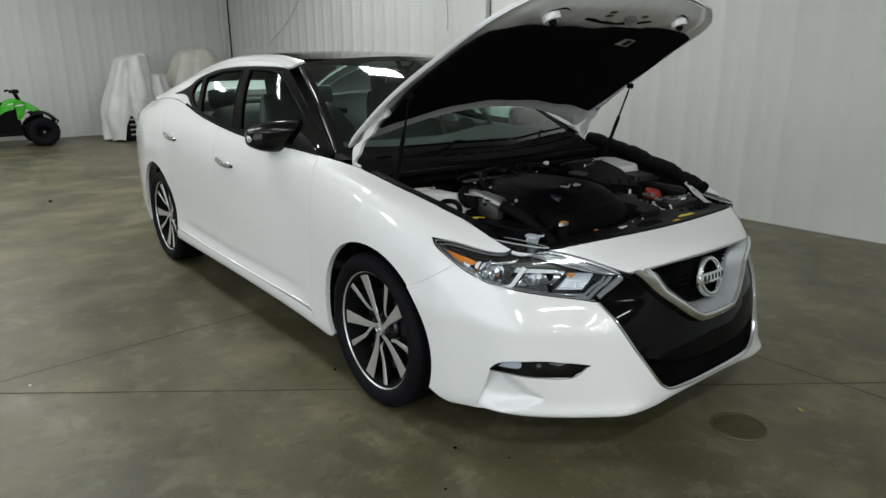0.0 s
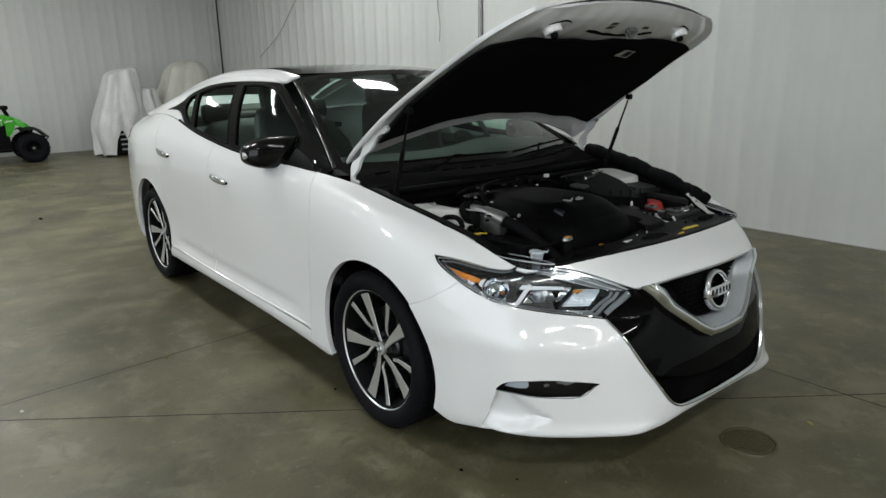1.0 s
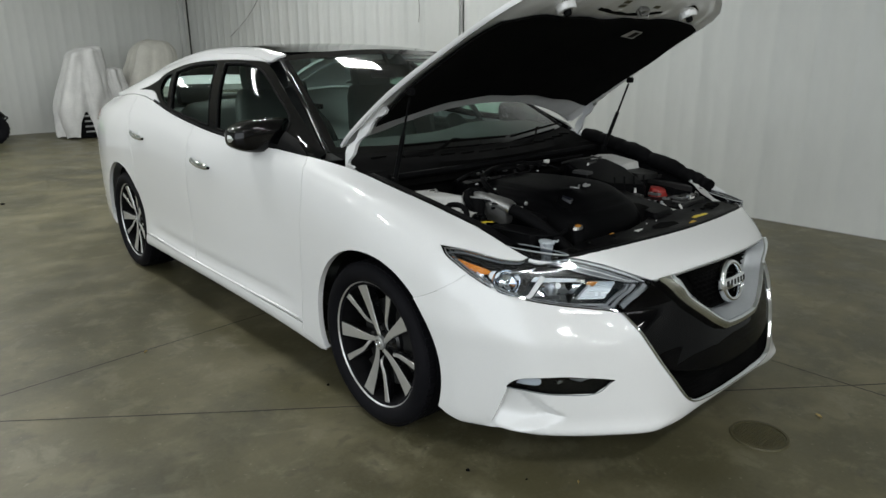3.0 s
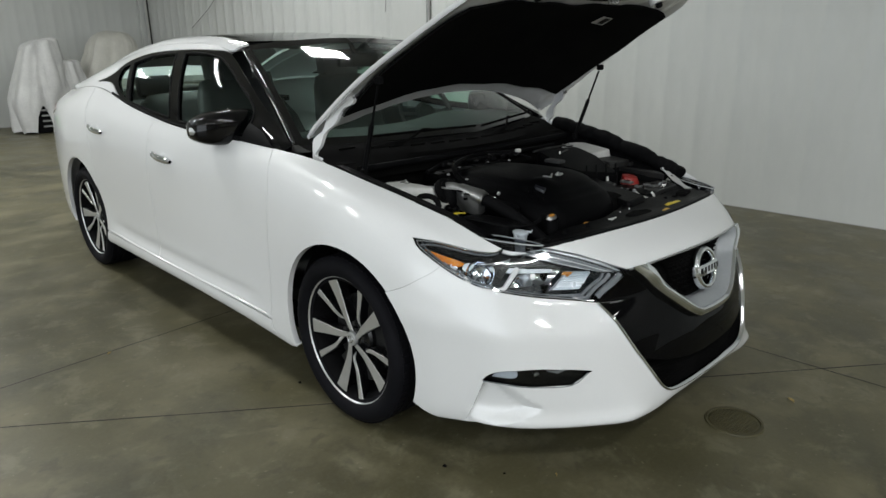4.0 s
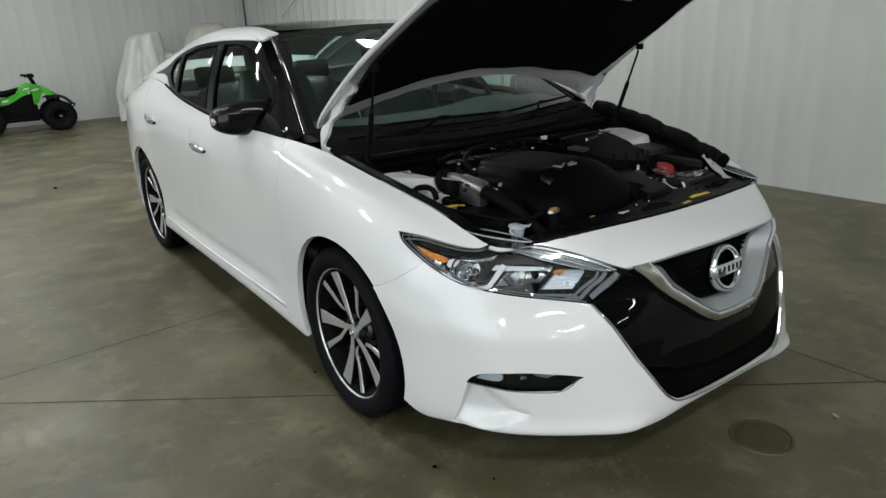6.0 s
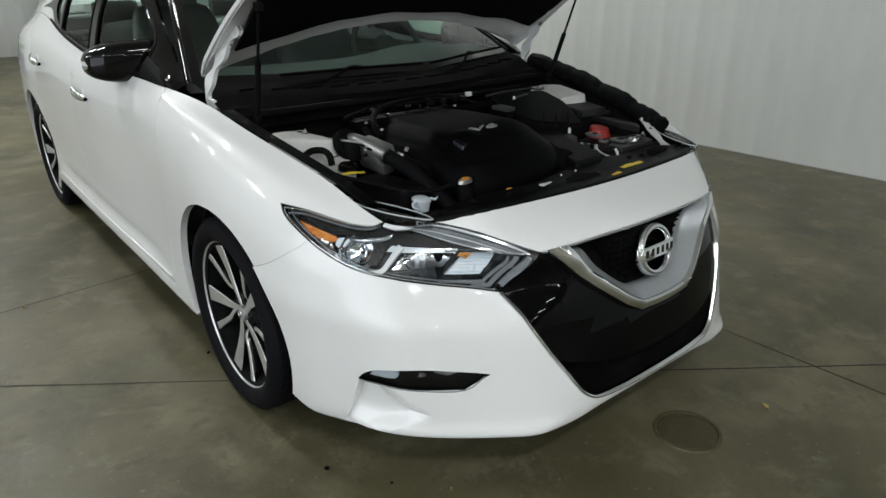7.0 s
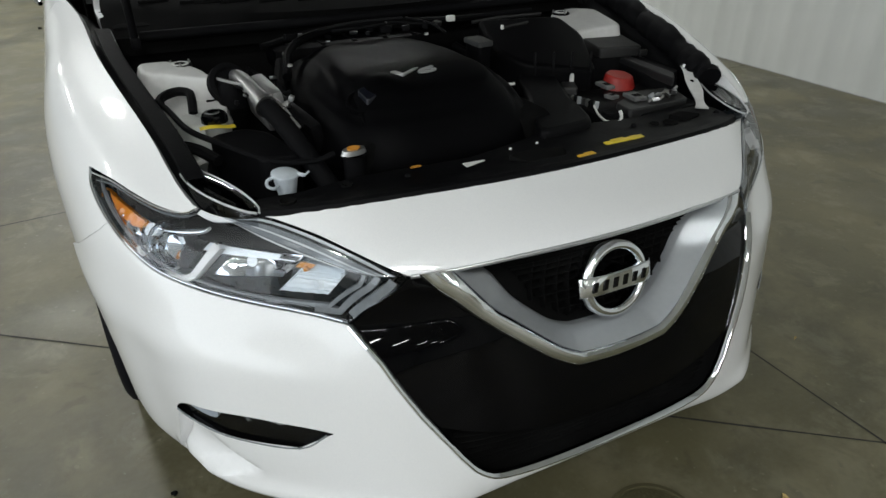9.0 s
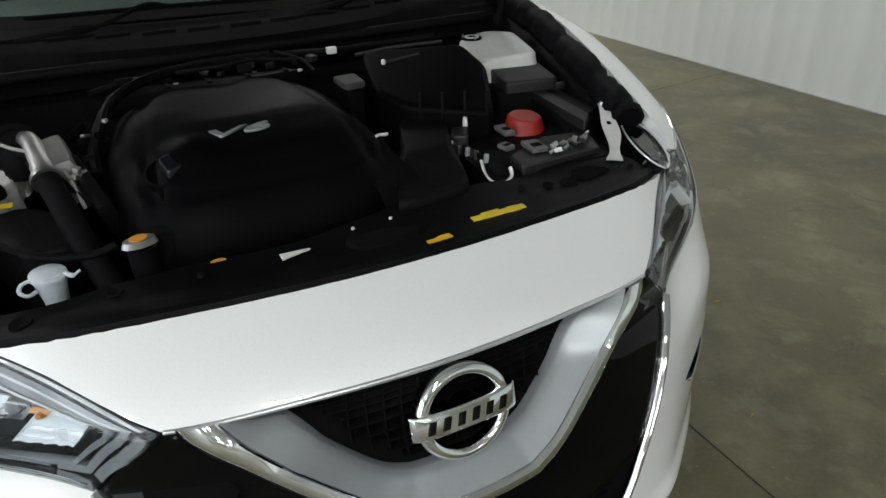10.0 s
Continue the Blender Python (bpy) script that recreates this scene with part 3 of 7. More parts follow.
sy(3.2, (-.84, .220), (-.880, .250), (-.888, .45), (-.888, .66), (-.872, .86), (-.825, 1.01), (-.720, 1.105))
sy(3.6, (-.74, .240), (-.790, .270), (-.805, .45), (-.805, .66), (-.790, .87), (-.745, 1.00), (-.640, 1.08))
st((-.55, 3.80, .25), (-.62, 3.86, .28), (-.64, 3.90, .45), (-.65, 3.91, .66), (-.64, 3.88, .87), (-.60, 3.84, .99), (-.50, 3.78, 1.06))
sx(0.0, (3.86, .25), (3.91, .28), (3.95, .45), (3.96, .66), (3.93, .87), (3.89, .99), (3.82, 1.06))
NET = np.array(STATIONS)


def other_side(x, y, z):
    """A place on the car's right side carried to its left, whose front corner stands a little farther out and forward."""
    w = 0.0244 * min(1.0, max(0.0, (1.2 - y) / 1.2)) * min(1.0, abs(x) / 0.35)
    return -x + w * (y + 0.93), y + w * x, z


def blend(p0, p1, p2, p3, t):
    return 0.5 * (2 * p1 + (p2 - p0) * t + (2 * p0 - 5 * p1 + 4 * p2 - p3) * t * t + (3 * p1 - p0 - 3 * p2 + p3) * t ** 3)


def column(u):
    """The net's profile at u stations from the nose's centre; below 0 it is the other side's."""
    flip = u < 0
    u = min(abs(u), len(NET) - 1.0001)
    i = int(u)
    a = NET[i - 1] if i else NET[1] * (-1, 1, 1)
    d = NET[i + 2] if i + 2 < len(NET) else NET[-2] * (-1, 1, 1)
    c = blend(a, NET[i], NET[i + 1], d, u - i)
    return np.array([other_side(*p) for p in c]) if flip else c


def body(u, v):
    c = column(u)
    v = min(max(v, 0.0), len(c) - 1.0001)
    j = int(v)
    a = c[j - 1] if j else 2 * c[0] - c[1]
    d = c[j + 2] if j + 2 < len(c) else 2 * c[-1] - c[-2]
    return blend(a, c[j], c[j + 1], d, v - j)


# ---- car body ----
def uv_at(y, z, lo=5.0, hi=15.0):
    """Where on the net's flank the place (y, z) lies."""
    for _ in range(40):
        mid = 0.5 * (lo + hi)
        lo, hi = (mid, hi) if column(mid)[3][1] < y else (lo, mid)
    a, b = 0.0, 5.999
    for _ in range(40):
        mid = 0.5 * (a + b)
        a, b = (mid, b) if body(lo, mid)[2] < z else (a, mid)
    return lo, a


def arc(cy, r, a0, a1, n=28, cz=0.335):
    """Wheel arch as net places, from angle a0 to a1 in degrees, 0 towards the nose, 90 up."""
    return [uv_at(cy - r * math.cos(radians(a)), cz + r * math.sin(radians(a))) for a in np.linspace(a0, a1, n)]


ARCH_F = arc(0.010, 0.361, -26, 202, 46)
ARCH_R = arc(2.776, 0.372, -26, 206, 46)
LAMP_TOP = [(6.09, 4.80), (5.75, 5.03), (5.39, 5.19), (5.02, 5.35), (4.61, 5.63), (4.50, 5.93)]
LAMP_HOOD = [(4.50, 5.93), (3.9, 5.96), (3.47, 5.97), (3.06, 5.97), (2.52, 5.59), (2.18, 5.27), (1.90, 4.98)]
LAMP_INNER = [(1.90, 4.98), (2.24, 4.30), (2.61, 3.86)]
LAMP_LOW = [(2.61, 3.86), (3.04, 3.98), (3.54, 4.06), (4.11, 4.14), (4.68, 4.22), (5.14, 4.32), (5.53, 4.42), (5.94, 4.58), (6.09, 4.80)]
LAMP_LOW_B = [p for p in LAMP_LOW if p[0] < 5.6]
BUMPER_SEAM = [(5.53, 4.42), (5.66, 4.14), (5.96, 3.70), (6.20, 3.38)]
GRILLE_SIDE = [(2.61, 3.86), (2.29, 3.30), (1.95, 2.45), (1.63, 1.77), (1.45, 1.47), (1.20, 1.28), (0.6, 1.20), (0.0, 1.18)]
DOOR_FRONT = [(8.60, 5.99), (8.50, 5.0), (8.44, 4.22), (8.47, 3.26), (8.51, 2.33), (8.56, 1.33)]
FOG = smooth_line([(4.60, 1.98), (4.46, 2.14), (4.22, 2.25), (3.72, 2.29), (3.36, 2.21), (2.95, 2.10)], 5) + straight([(2.95, 2.10), (3.29, 1.85)], 3) + smooth_line([(3.29, 1.85), (3.79, 1.90), (4.25, 1.97), (4.60, 1.98)], 5)


def split_arch(loop, z):
    """The arch's places in front of and above the seam at height z."""
    k = next(i for i, (u, v) in enumerate(loop) if body(u, v)[2] > z)
    return loop[:k], loop[k:]


ARCH_F_LOW, ARCH_F_UP = split_arch(ARCH_F, 0.585)


BUMPER_SEAM[-1] = ARCH_F_UP[0]


def flipped(line):
    return [(-u, v) for u, v in line][::-1]


def crease(u, v):
    """Relief of the bumper: a sunk scoop between the corner's sharp edge and a fold, and the lip's ridge."""
    a = abs(u)
    edge, fold = 4.565 + (1.95 - v) * 0.41, max(4.16 - (1.90 - v) * 1.05, 3.66 + (1.42 - v) * 1.9)
    deep = 0.0
    if v < 1.96 and fold < a < edge + 0.010:
        deep = 0.030 * min(1.0, max(0.0, (v - 0.85) / 0.55)) * min(1.0, max(0.0, (a - fold) / 0.34)) * min(1.0, max(0.0, (edge + 0.010 - a) / 0.009)) * min(1.0, (1.96 - v) / 0.10)
    lip = 0.014 * math.exp(-((v - 1.08) / 0.16) ** 2) * min(1.0, max(0.0, (a - 1.7) / 0.5)) * min(1.0, max(0.0, (4.96 - a) / 0.14))
    brow = 0.006 * math.exp(-((v - 3.1) / 0.35) ** 2) * min(1.0, max(0.0, (a - 2.4) / 0.8))
    return lip + brow - deep


SCOOP = [[(4.565 + (1.95 - v) * 0.41 + d, v) for v in np.linspace(1.92, 1.02, 12)] for d in (0.0, 0.011)] + [[(max(4.16 - (1.90 - v) * 1.05, 3.66 + (1.42 - v) * 1.9) + d, v) for v in np.linspace(1.84, 1.10, 12)] for d in (0.0, 0.34)]


def build_shell(car):
    # front bumper with its top band
    half = straight([(0, 0.70), (1.0, 0.70), (1.6, 0.85), (1.85, 0.92), (3.0, 0.95), (4.0, 0.95), (4.75, 0.98)], 5) + [(4.93, 0.82), (5.1, 0.80), (5.6, 0.75)] + list(ARCH_F_LOW[1:]) + smooth_line(BUMPER_SEAM[::-1], 4) + smooth_line(LAMP_LOW_B[::-1], 4) + straight(GRILLE_SIDE[:4], 4) + smooth_line(GRILLE_SIDE[3:], 4)
    g = patch(Geo(), body, half + flipped(half), [FOG, [(-u, v) for u, v in FOG]], (0.08, 0.08), gap=0.0005, lift=crease, rim=0.016, flip=True, folds=[l2 for l in SCOOP for l2 in (l, [(-u, v) for u, v in l])])
    band = straight([(0, 5.0), (1.0, 5.0), (1.90, 4.98)], 8) + straight([(1.90, 4.98), (2.18, 5.27), (2.52, 5.59), (3.06, 5.97)], 5) + straight([(3.06, 5.97), (1.5, 5.99), (0, 5.99)], 8)
    patch(g, body, band + flipped(band), (), (0.13, 0.13), rim=0.025, flip=True)
    part("front_bumper", g, M["paint"], car, "pearl-white painted front bumper with scooped corners")
    # fenders, doors, quarters, sills
    g = patch(Geo(), body, straight([(4.50, 5.93), (5.2, 5.97), (6.0, 5.99), (7.0, 5.99), (8.0, 5.99), (8.6, 5.99)], 5) + smooth_line(DOOR_FRONT, 5) + [(8.56, 1.05), (8.12, 1.02)] + ARCH_F_UP[::-1] + smooth_line(BUMPER_SEAM[::-1], 4) + smooth_line([(5.53, 4.42), (5.94, 4.58), (6.09, 4.80)], 4) + smooth_line(LAMP_TOP, 4), (), (0.12, 0.14), gap=0.0005, rim=0.022, flip=True)
    both("fender", g, M["paint"], car)
    yb = 1.60
    u_end = uv_at(2.36, 0.3)[0]

    def hollow(u, v):
        return -0.011 * math.exp(-((v - 1.60) / 0.13) ** 2) * min(1.0, max(0.0, (u - 8.6) / 0.5)) * min(1.0, max(0.0, (u_end - u) / 0.5))

    def creases(u0, u1):
        return [[(u, v) for u in np.linspace(u0, u1, 12)] for v in (1.48, 1.60, 1.72, 1.86)]
    seam_b = [uv_at(yb + dy, z) for dy, z in ((0.0, 1.02), (0.015, 0.85), (0.02, 0.65), (0.02, 0.45), (0.02, 0.29))]
    top_b = (seam_b[0][0], 5.99)
    g = patch(Geo(), body, straight([(8.60, 5.99), top_b], 10) + smooth_line([top_b] + seam_b[1:-1] + [(seam_b[-1][0], 1.33)], 5) + straight([(seam_b[-1][0], 1.33), (8.56, 1.33)], 12) + smooth_line(DOOR_FRONT[::-1], 5), (), flip=True, lift=hollow, folds=creases(8.80, seam_b[-1][0] - 0.12))
    both("front_door", g, M["paint"], car)
    seam_c = [uv_at(y, z) for y, z in ((2.58, 1.10), (2.53, 0.92), (2.47, 0.76), (2.475, 0.64), (2.487, 0.575))]
    arch_low = [p for p in ARCH_R if column(p[0])[3][1] < 2.776 and body(*p)[2] < 0.56]
    top_c = (seam_c[0][0], 5.99)
    g = patch(Geo(), body, straight([top_b, top_c], 8) + smooth_line([top_c] + seam_c[1:], 5) + [(u - 0.03, v) for u, v in arch_low[::-1] if v > 1.33] + straight([(uv_at(2.395, 0.3)[0], 1.33), (seam_b[-1][0], 1.33)], 10) + smooth_line(([top_b] + seam_b[1:-1] + [(seam_b[-1][0], 1.33)])[::-1], 5), (), flip=True, lift=hollow, folds=creases(seam_b[-1][0] + 0.12, u_end - 0.25))
    both("rear_door", g, M["paint"], car)
    arch_up = [p for p in ARCH_R if not (column(p[0])[3][1] < 2.776 and body(*p)[2] < 0.56)]
    g = patch(Geo(), body, straight([top_c, (14.0, 5.99), (15.0, 5.99), (16.0, 5.99), (17.0, 5.99)], 6) + straight([(17.0, 5.99), (17.0, 0.2), (16.0, 0.2), (15.0, 0.2)], 6) + [p for p in arch_up[::-1]] + smooth_line(([top_c] + seam_c[1:])[::-1], 5), (), (0.2, 0.2), rim=0.022, flip=True)
    both("rear_quarter", g, M["paint"], car)
    g = patch(Geo(), body, straight([(8.10, 1.02), (8.56, 1.05), (8.56, 1.31), (uv_at(2.395, 0.3)[0], 1.31), (uv_at(2.42, 0.2)[0], 0.9), (uv_at(2.42, 0.2)[0], 0.1), (8.2, 0.1)], 8), (), flip=True, rim=0.03, lift=lambda u, v: 0.003 * min(1.0, max(0.0, (1.29 - v) / 0.10)) * min(1.0, max(0.0, (u - 8.3) / 0.5)))
    both("sill", g, M["paint"], car)
    g = bar_on(Geo(), body, [(u, 1.38 - 0.05 * math.sin((u - 8.6) * 0.9)) for u in np.linspace(8.62, uv_at(2.33, 0.3)[0], 30)], 0.012, 0.0035)
    both("sill_moulding", g, M["paint"], car)
    # wheel-arch liners and floor pan
    for cy in (0.0, 2.776):
        g = Geo()
        rows = [[(x, cy - 0.376 * math.cos(a), 0.335 + 0.376 * math.sin(a)) for a in np.linspace(-0.36, math.pi + 0.36, 30)] for x in (-0.832, -0.55)]
        g.grid(rows)
        g.add([rows[1][i] for i in range(30)] + [(-0.55, cy, 0.335)], [(i, i + 1, 30) for i in range(29)])
        both("arch_liner", g, M["felt"], car)
    g = Geo().box((0, 1.35, 0.23), (1.60, 1.9, 0.05), 0.02).box((0, 3.4, 0.30), (1.2, 0.7, 0.06), 0.02).box((0, -0.25, 0.21), (1.06, 1.15, 0.03), 0.01).box((0, 2.8, 0.36), (1.06, 0.9, 0.06), 0.02)
    part("underbody", g, M["felt"], car, "dark underbody pan")
    # tail lamps
    g = patch(Geo(), body, straight([(14.35, 4.72), (15.2, 4.95), (16.1, 4.9), (16.1, 4.35), (15.2, 4.3)], 5), (), (0.2, 0.2), rim=0.01, depth=-0.006, flip=True)
    both("tail_lamp", g, M["red_lens"], car, "dark red wraparound tail lamp")


# ---- greenhouse ----
TOP = [(.46, -.765, .985), (.75, -.712, 1.125), (1.0, -.655, 1.25), (1.22, -.603, 1.345), (1.45, -.588, 1.375), (1.8, -.580, 1.382), (2.15, -.585, 1.368), (2.57, -.605, 1.305), (2.96, -.640, 1.205), (3.25, -.680, 1.125)]
RAIL = [(1.16, -.525, 1.375), (1.45, -.515, 1.410), (1.8, -.51, 1.418), (2.15, -.515, 1.402), (2.57, -.53, 1.338), (2.96, -.56, 1.232), (3.25, -.60, 1.135)]


def along(table, y):
    t = np.array(table)
    y = min(max(y, t[0, 0]), t[-1, 0] - 1e-6)
    i = int(np.searchsorted(t[:, 0], y, "right")) - 1
    a, b = t[max(i - 1, 0)], t[min(i + 2, len(t) - 1)]
    p, q = t[i], t[i + 1]
    h = q[0] - p[0]
    s = (y - p[0]) / h
    m0 = (q - a)[1:] / max(q[0] - a[0], 1e-6) * h
    m1 = (b - p)[1:] / max(b[0] - p[0], 1e-6) * h
    return (2 * s ** 3 - 3 * s ** 2 + 1) * p[1:] + (s ** 3 - 2 * s ** 2 + s) * m0 + (3 * s ** 2 - 2 * s ** 3) * q[1:] + (s ** 3 - s ** 2) * m1


def belt(y):
    lo, hi = 5.0, 15.0
    for _ in range(30):
        mid = 0.5 * (lo + hi)
        lo, hi = (mid, hi) if column(mid)[6][1] < y else (lo, mid)
    return column(lo)[6]


def cheek(y, w):
    """The cabin's side between belt line (w 0) and roof rail (w 1)."""
    b, (tx, tz) = belt(y), along(TOP, y)
    k = 0.022 * math.sin(math.pi * min(max(w, 0), 1))
    return np.array((b[0] + (tx - b[0]) * w - k * 0.8, y, b[2] + (tz - b[2]) * w + k * 0.5))


def rail(y, w):
    (tx, tz), (rx, rz) = along(TOP, y), along(RAIL, y)
    k = 0.007 * math.sin(math.pi * min(max(w, 0), 1))
    return np.array((tx + (rx - tx) * w - k * 0.7, y, tz + (rz - tz) * w + k))


def roof_skin(a, y):
    rx, rz = along(RAIL, y)
    return np.array((a * -rx, y, rz + 0.020 * (1 - a * a)))


def screen(a, b):
    """The windshield, b 0 at the cowl, 1 at the roof."""
    c = 1 - a * a
    lo = np.array((a * 0.755, 0.47 - 0.19 * c, 0.985 - 0.015 * c))
    hi = np.array((a * 0.545, 1.20 - 0.10 * c, 1.365 + 0.034 * c))
    p = lo + (hi - lo) * b
    return p + np.array((0, -0.25, 0.45)) * 0.06 * math.sin(math.pi * min(max(b, 0), 1)) * (0.4 + 0.6 * c)


def build_greenhouse(car):
    front = [(.74, .06), (1.05, .06), (1.35, .06)], [(1.35, .06), (1.63, .845)], [(1.63, .845), (1.45, .87), (1.27, .88), (.96, .85), (.78, .79), (.72, .50), (.74, .06)]
    front = straight(front[0], 4) + straight(front[1], 5) + smooth_line(front[2], 5)
    rear = straight([(1.455, .06), (1.7, .055), (1.98, .05)], 4) + straight([(1.98, .05), (2.19, .64)], 5) + smooth_line([(2.19, .64), (2.05, .76), (1.90, .81), (1.735, .835)], 4) + straight([(1.735, .835), (1.455, .06)], 5)
    quarter = smooth_line([(2.05, .06), (2.17, .13), (2.26, .26), (2.29, .42), (2.29, .54), (2.235, .61)], 4) + straight([(2.235, .61), (2.05, .06)], 5)
    outline = straight([(.46, 0.0), (.9, 0.0), (1.6, 0.0), (2.08, 0.0)], 6) + smooth_line([(2.08, 0), (2.20, .07), (2.31, .17), (2.42, .185), (2.58, .155)], 4) + smooth_line([(2.58, .16), (2.46, .27), (2.375, .42), (2.35, .58), (2.29, .71), (2.15, .815), (1.9, .87), (1.6, .90), (1.36, .93), (1.20, .985)], 4) + straight([(1.20, .985), (1.0, .985), (.7, .985), (.46, .985)], 4)
    step = (0.07, 0.16)
    g = patch(Geo(), cheek, outline, [front, rear, quarter], step, gap=0.0, rim=0.02, flip=True)
    both("window_surround", g, M["gloss_black"], car, "gloss black pillars and window surround")
    for name, loop in (("front_side_window", front), ("rear_side_window", rear), ("quarter_window", quarter)):
        g = patch(Geo(), cheek, loop, (), step, gap=-0.004, rim=0, depth=0.006, flip=True)
        for ob in both(name, g, M["glass"], car, "tinted side glass"):
            ob.visible_shadow = False
    for loop, w in ((front, 0.011), (rear, 0.011)):
        g = bar_on(Geo(), cheek, loop + loop[:1], w, 0.004)
        both("window_seal", g, M["soft_black"], car)
    # lower belt moulding
    g = bar_on(Geo(), cheek, straight([(.75, 0.012), (1.3, 0.012), (1.9, 0.012), (2.26, 0.014)], 8), 0.016, 0.005)
    both("belt_moulding", g, M["soft_black"], car)
    # white C pillar and roof rails
    cp = straight([(2.10, 0.0), (2.6, 0.0), (3.24, 0.0)], 5) + straight([(3.24, 0), (3.24, 1.0)], 4) + straight([(3.24, 1.0), (2.2, 1.0), (1.19, 1.0)], 8) + smooth_line([(1.19, .995), (1.36, .94), (1.6, .91), (1.9, .88), (2.15, .825), (2.295, .72), (2.36, .59), (2.385, .43), (2.47, .28), (2.59, .17)], 4) + smooth_line([(2.59, .145), (2.42, .175), (2.32, .16), (2.21, .06), (2.10, 0)], 4)
    g = patch(Geo(), cheek, cp, (), step, gap=0.001, rim=0.01, flip=True)
    both("rear_pillar", g, M["paint"], car)
    g = patch(Geo(), rail, smooth_line([(1.17, 0.62), (1.22, 0.02), (1.5, 0.0)], 5) + straight([(1.5, 0), (2.4, 0), (3.24, 0), (3.24, 1), (2.4, 1), (1.5, 1), (1.17, 1.0)], 8), (), (0.07, 0.25), gap=0.001, rim=0.01, flip=True)
    both("roof_rail", g, M["paint"], car, "pearl-white roof rail")
    g = patch(Geo(), roof_skin, straight([(-1, 1.24), (-.6, 1.15), (0, 1.12), (.6, 1.15), (1, 1.24), (1, 2.36), (0, 2.40), (-1, 2.36)], 6), (), (0.16, 0.12), gap=0.003, rim=0.01)
    part("glass_roof", g, M["gloss_black"], car, "gloss black panoramic glass roof")
    g = patch(Geo(), roof_skin, straight([(-1, 2.37), (0, 2.41), (1, 2.37), (1, 3.20), (0, 3.24), (-1, 3.20)], 8), (), (0.16, 0.12), gap=0.003, rim=0)
    part("rear_window", g, M["glass"], car, "sloping tinted rear window").visible_shadow = False
    # boot lid
    rows = []
    for y in np.linspace(3.17, 3.80, 9):
        b = belt(y) if y < 3.58 else column(15 + (y - 3.58) / 0.22)[6]
        rows.append([(a * -b[0], y + (0.03 * (1 - a * a) if y > 3.6 else 0), b[2] + 0.02 * (1 - a * a)) for a in np.linspace(-1, 1, 13)])
    part("boot_lid", Geo().grid(rows, flip=True), M["paint"], car)
    # windshield with its black border
    edge = straight([(-1, .0), (1, .0)], 16) + straight([(1, 0), (1, 1)], 8) + straight([(1, 1), (-1, 1)], 16) + straight([(-1, 1), (-1, 0)], 8)
    inner = [(a * 0.945, 0.05 + b * 0.88) for a, b in edge]
    g = patch(Geo(), screen, edge, [inner], (0.1, 0.1), gap=0.0, rim=0)
    part("windshield_border", g, M["gloss_black"], car, "black printed border of the windshield")
    g = patch(Geo(), screen, inner, (), (0.12, 0.12), gap=-0.002, rim=0)
    part("windshield", g, M["wind_glass"], car, "large clear windshield").visible_shadow = False
    for s in (-1, 1):
        g = bar_on(Geo(), screen, [(s * 1.0, b) for b in np.linspace(0.0, 1.0, 16)], 0.022, 0.007, sign=1)
        part("pillar_moulding", g, M["gloss_black"], car)


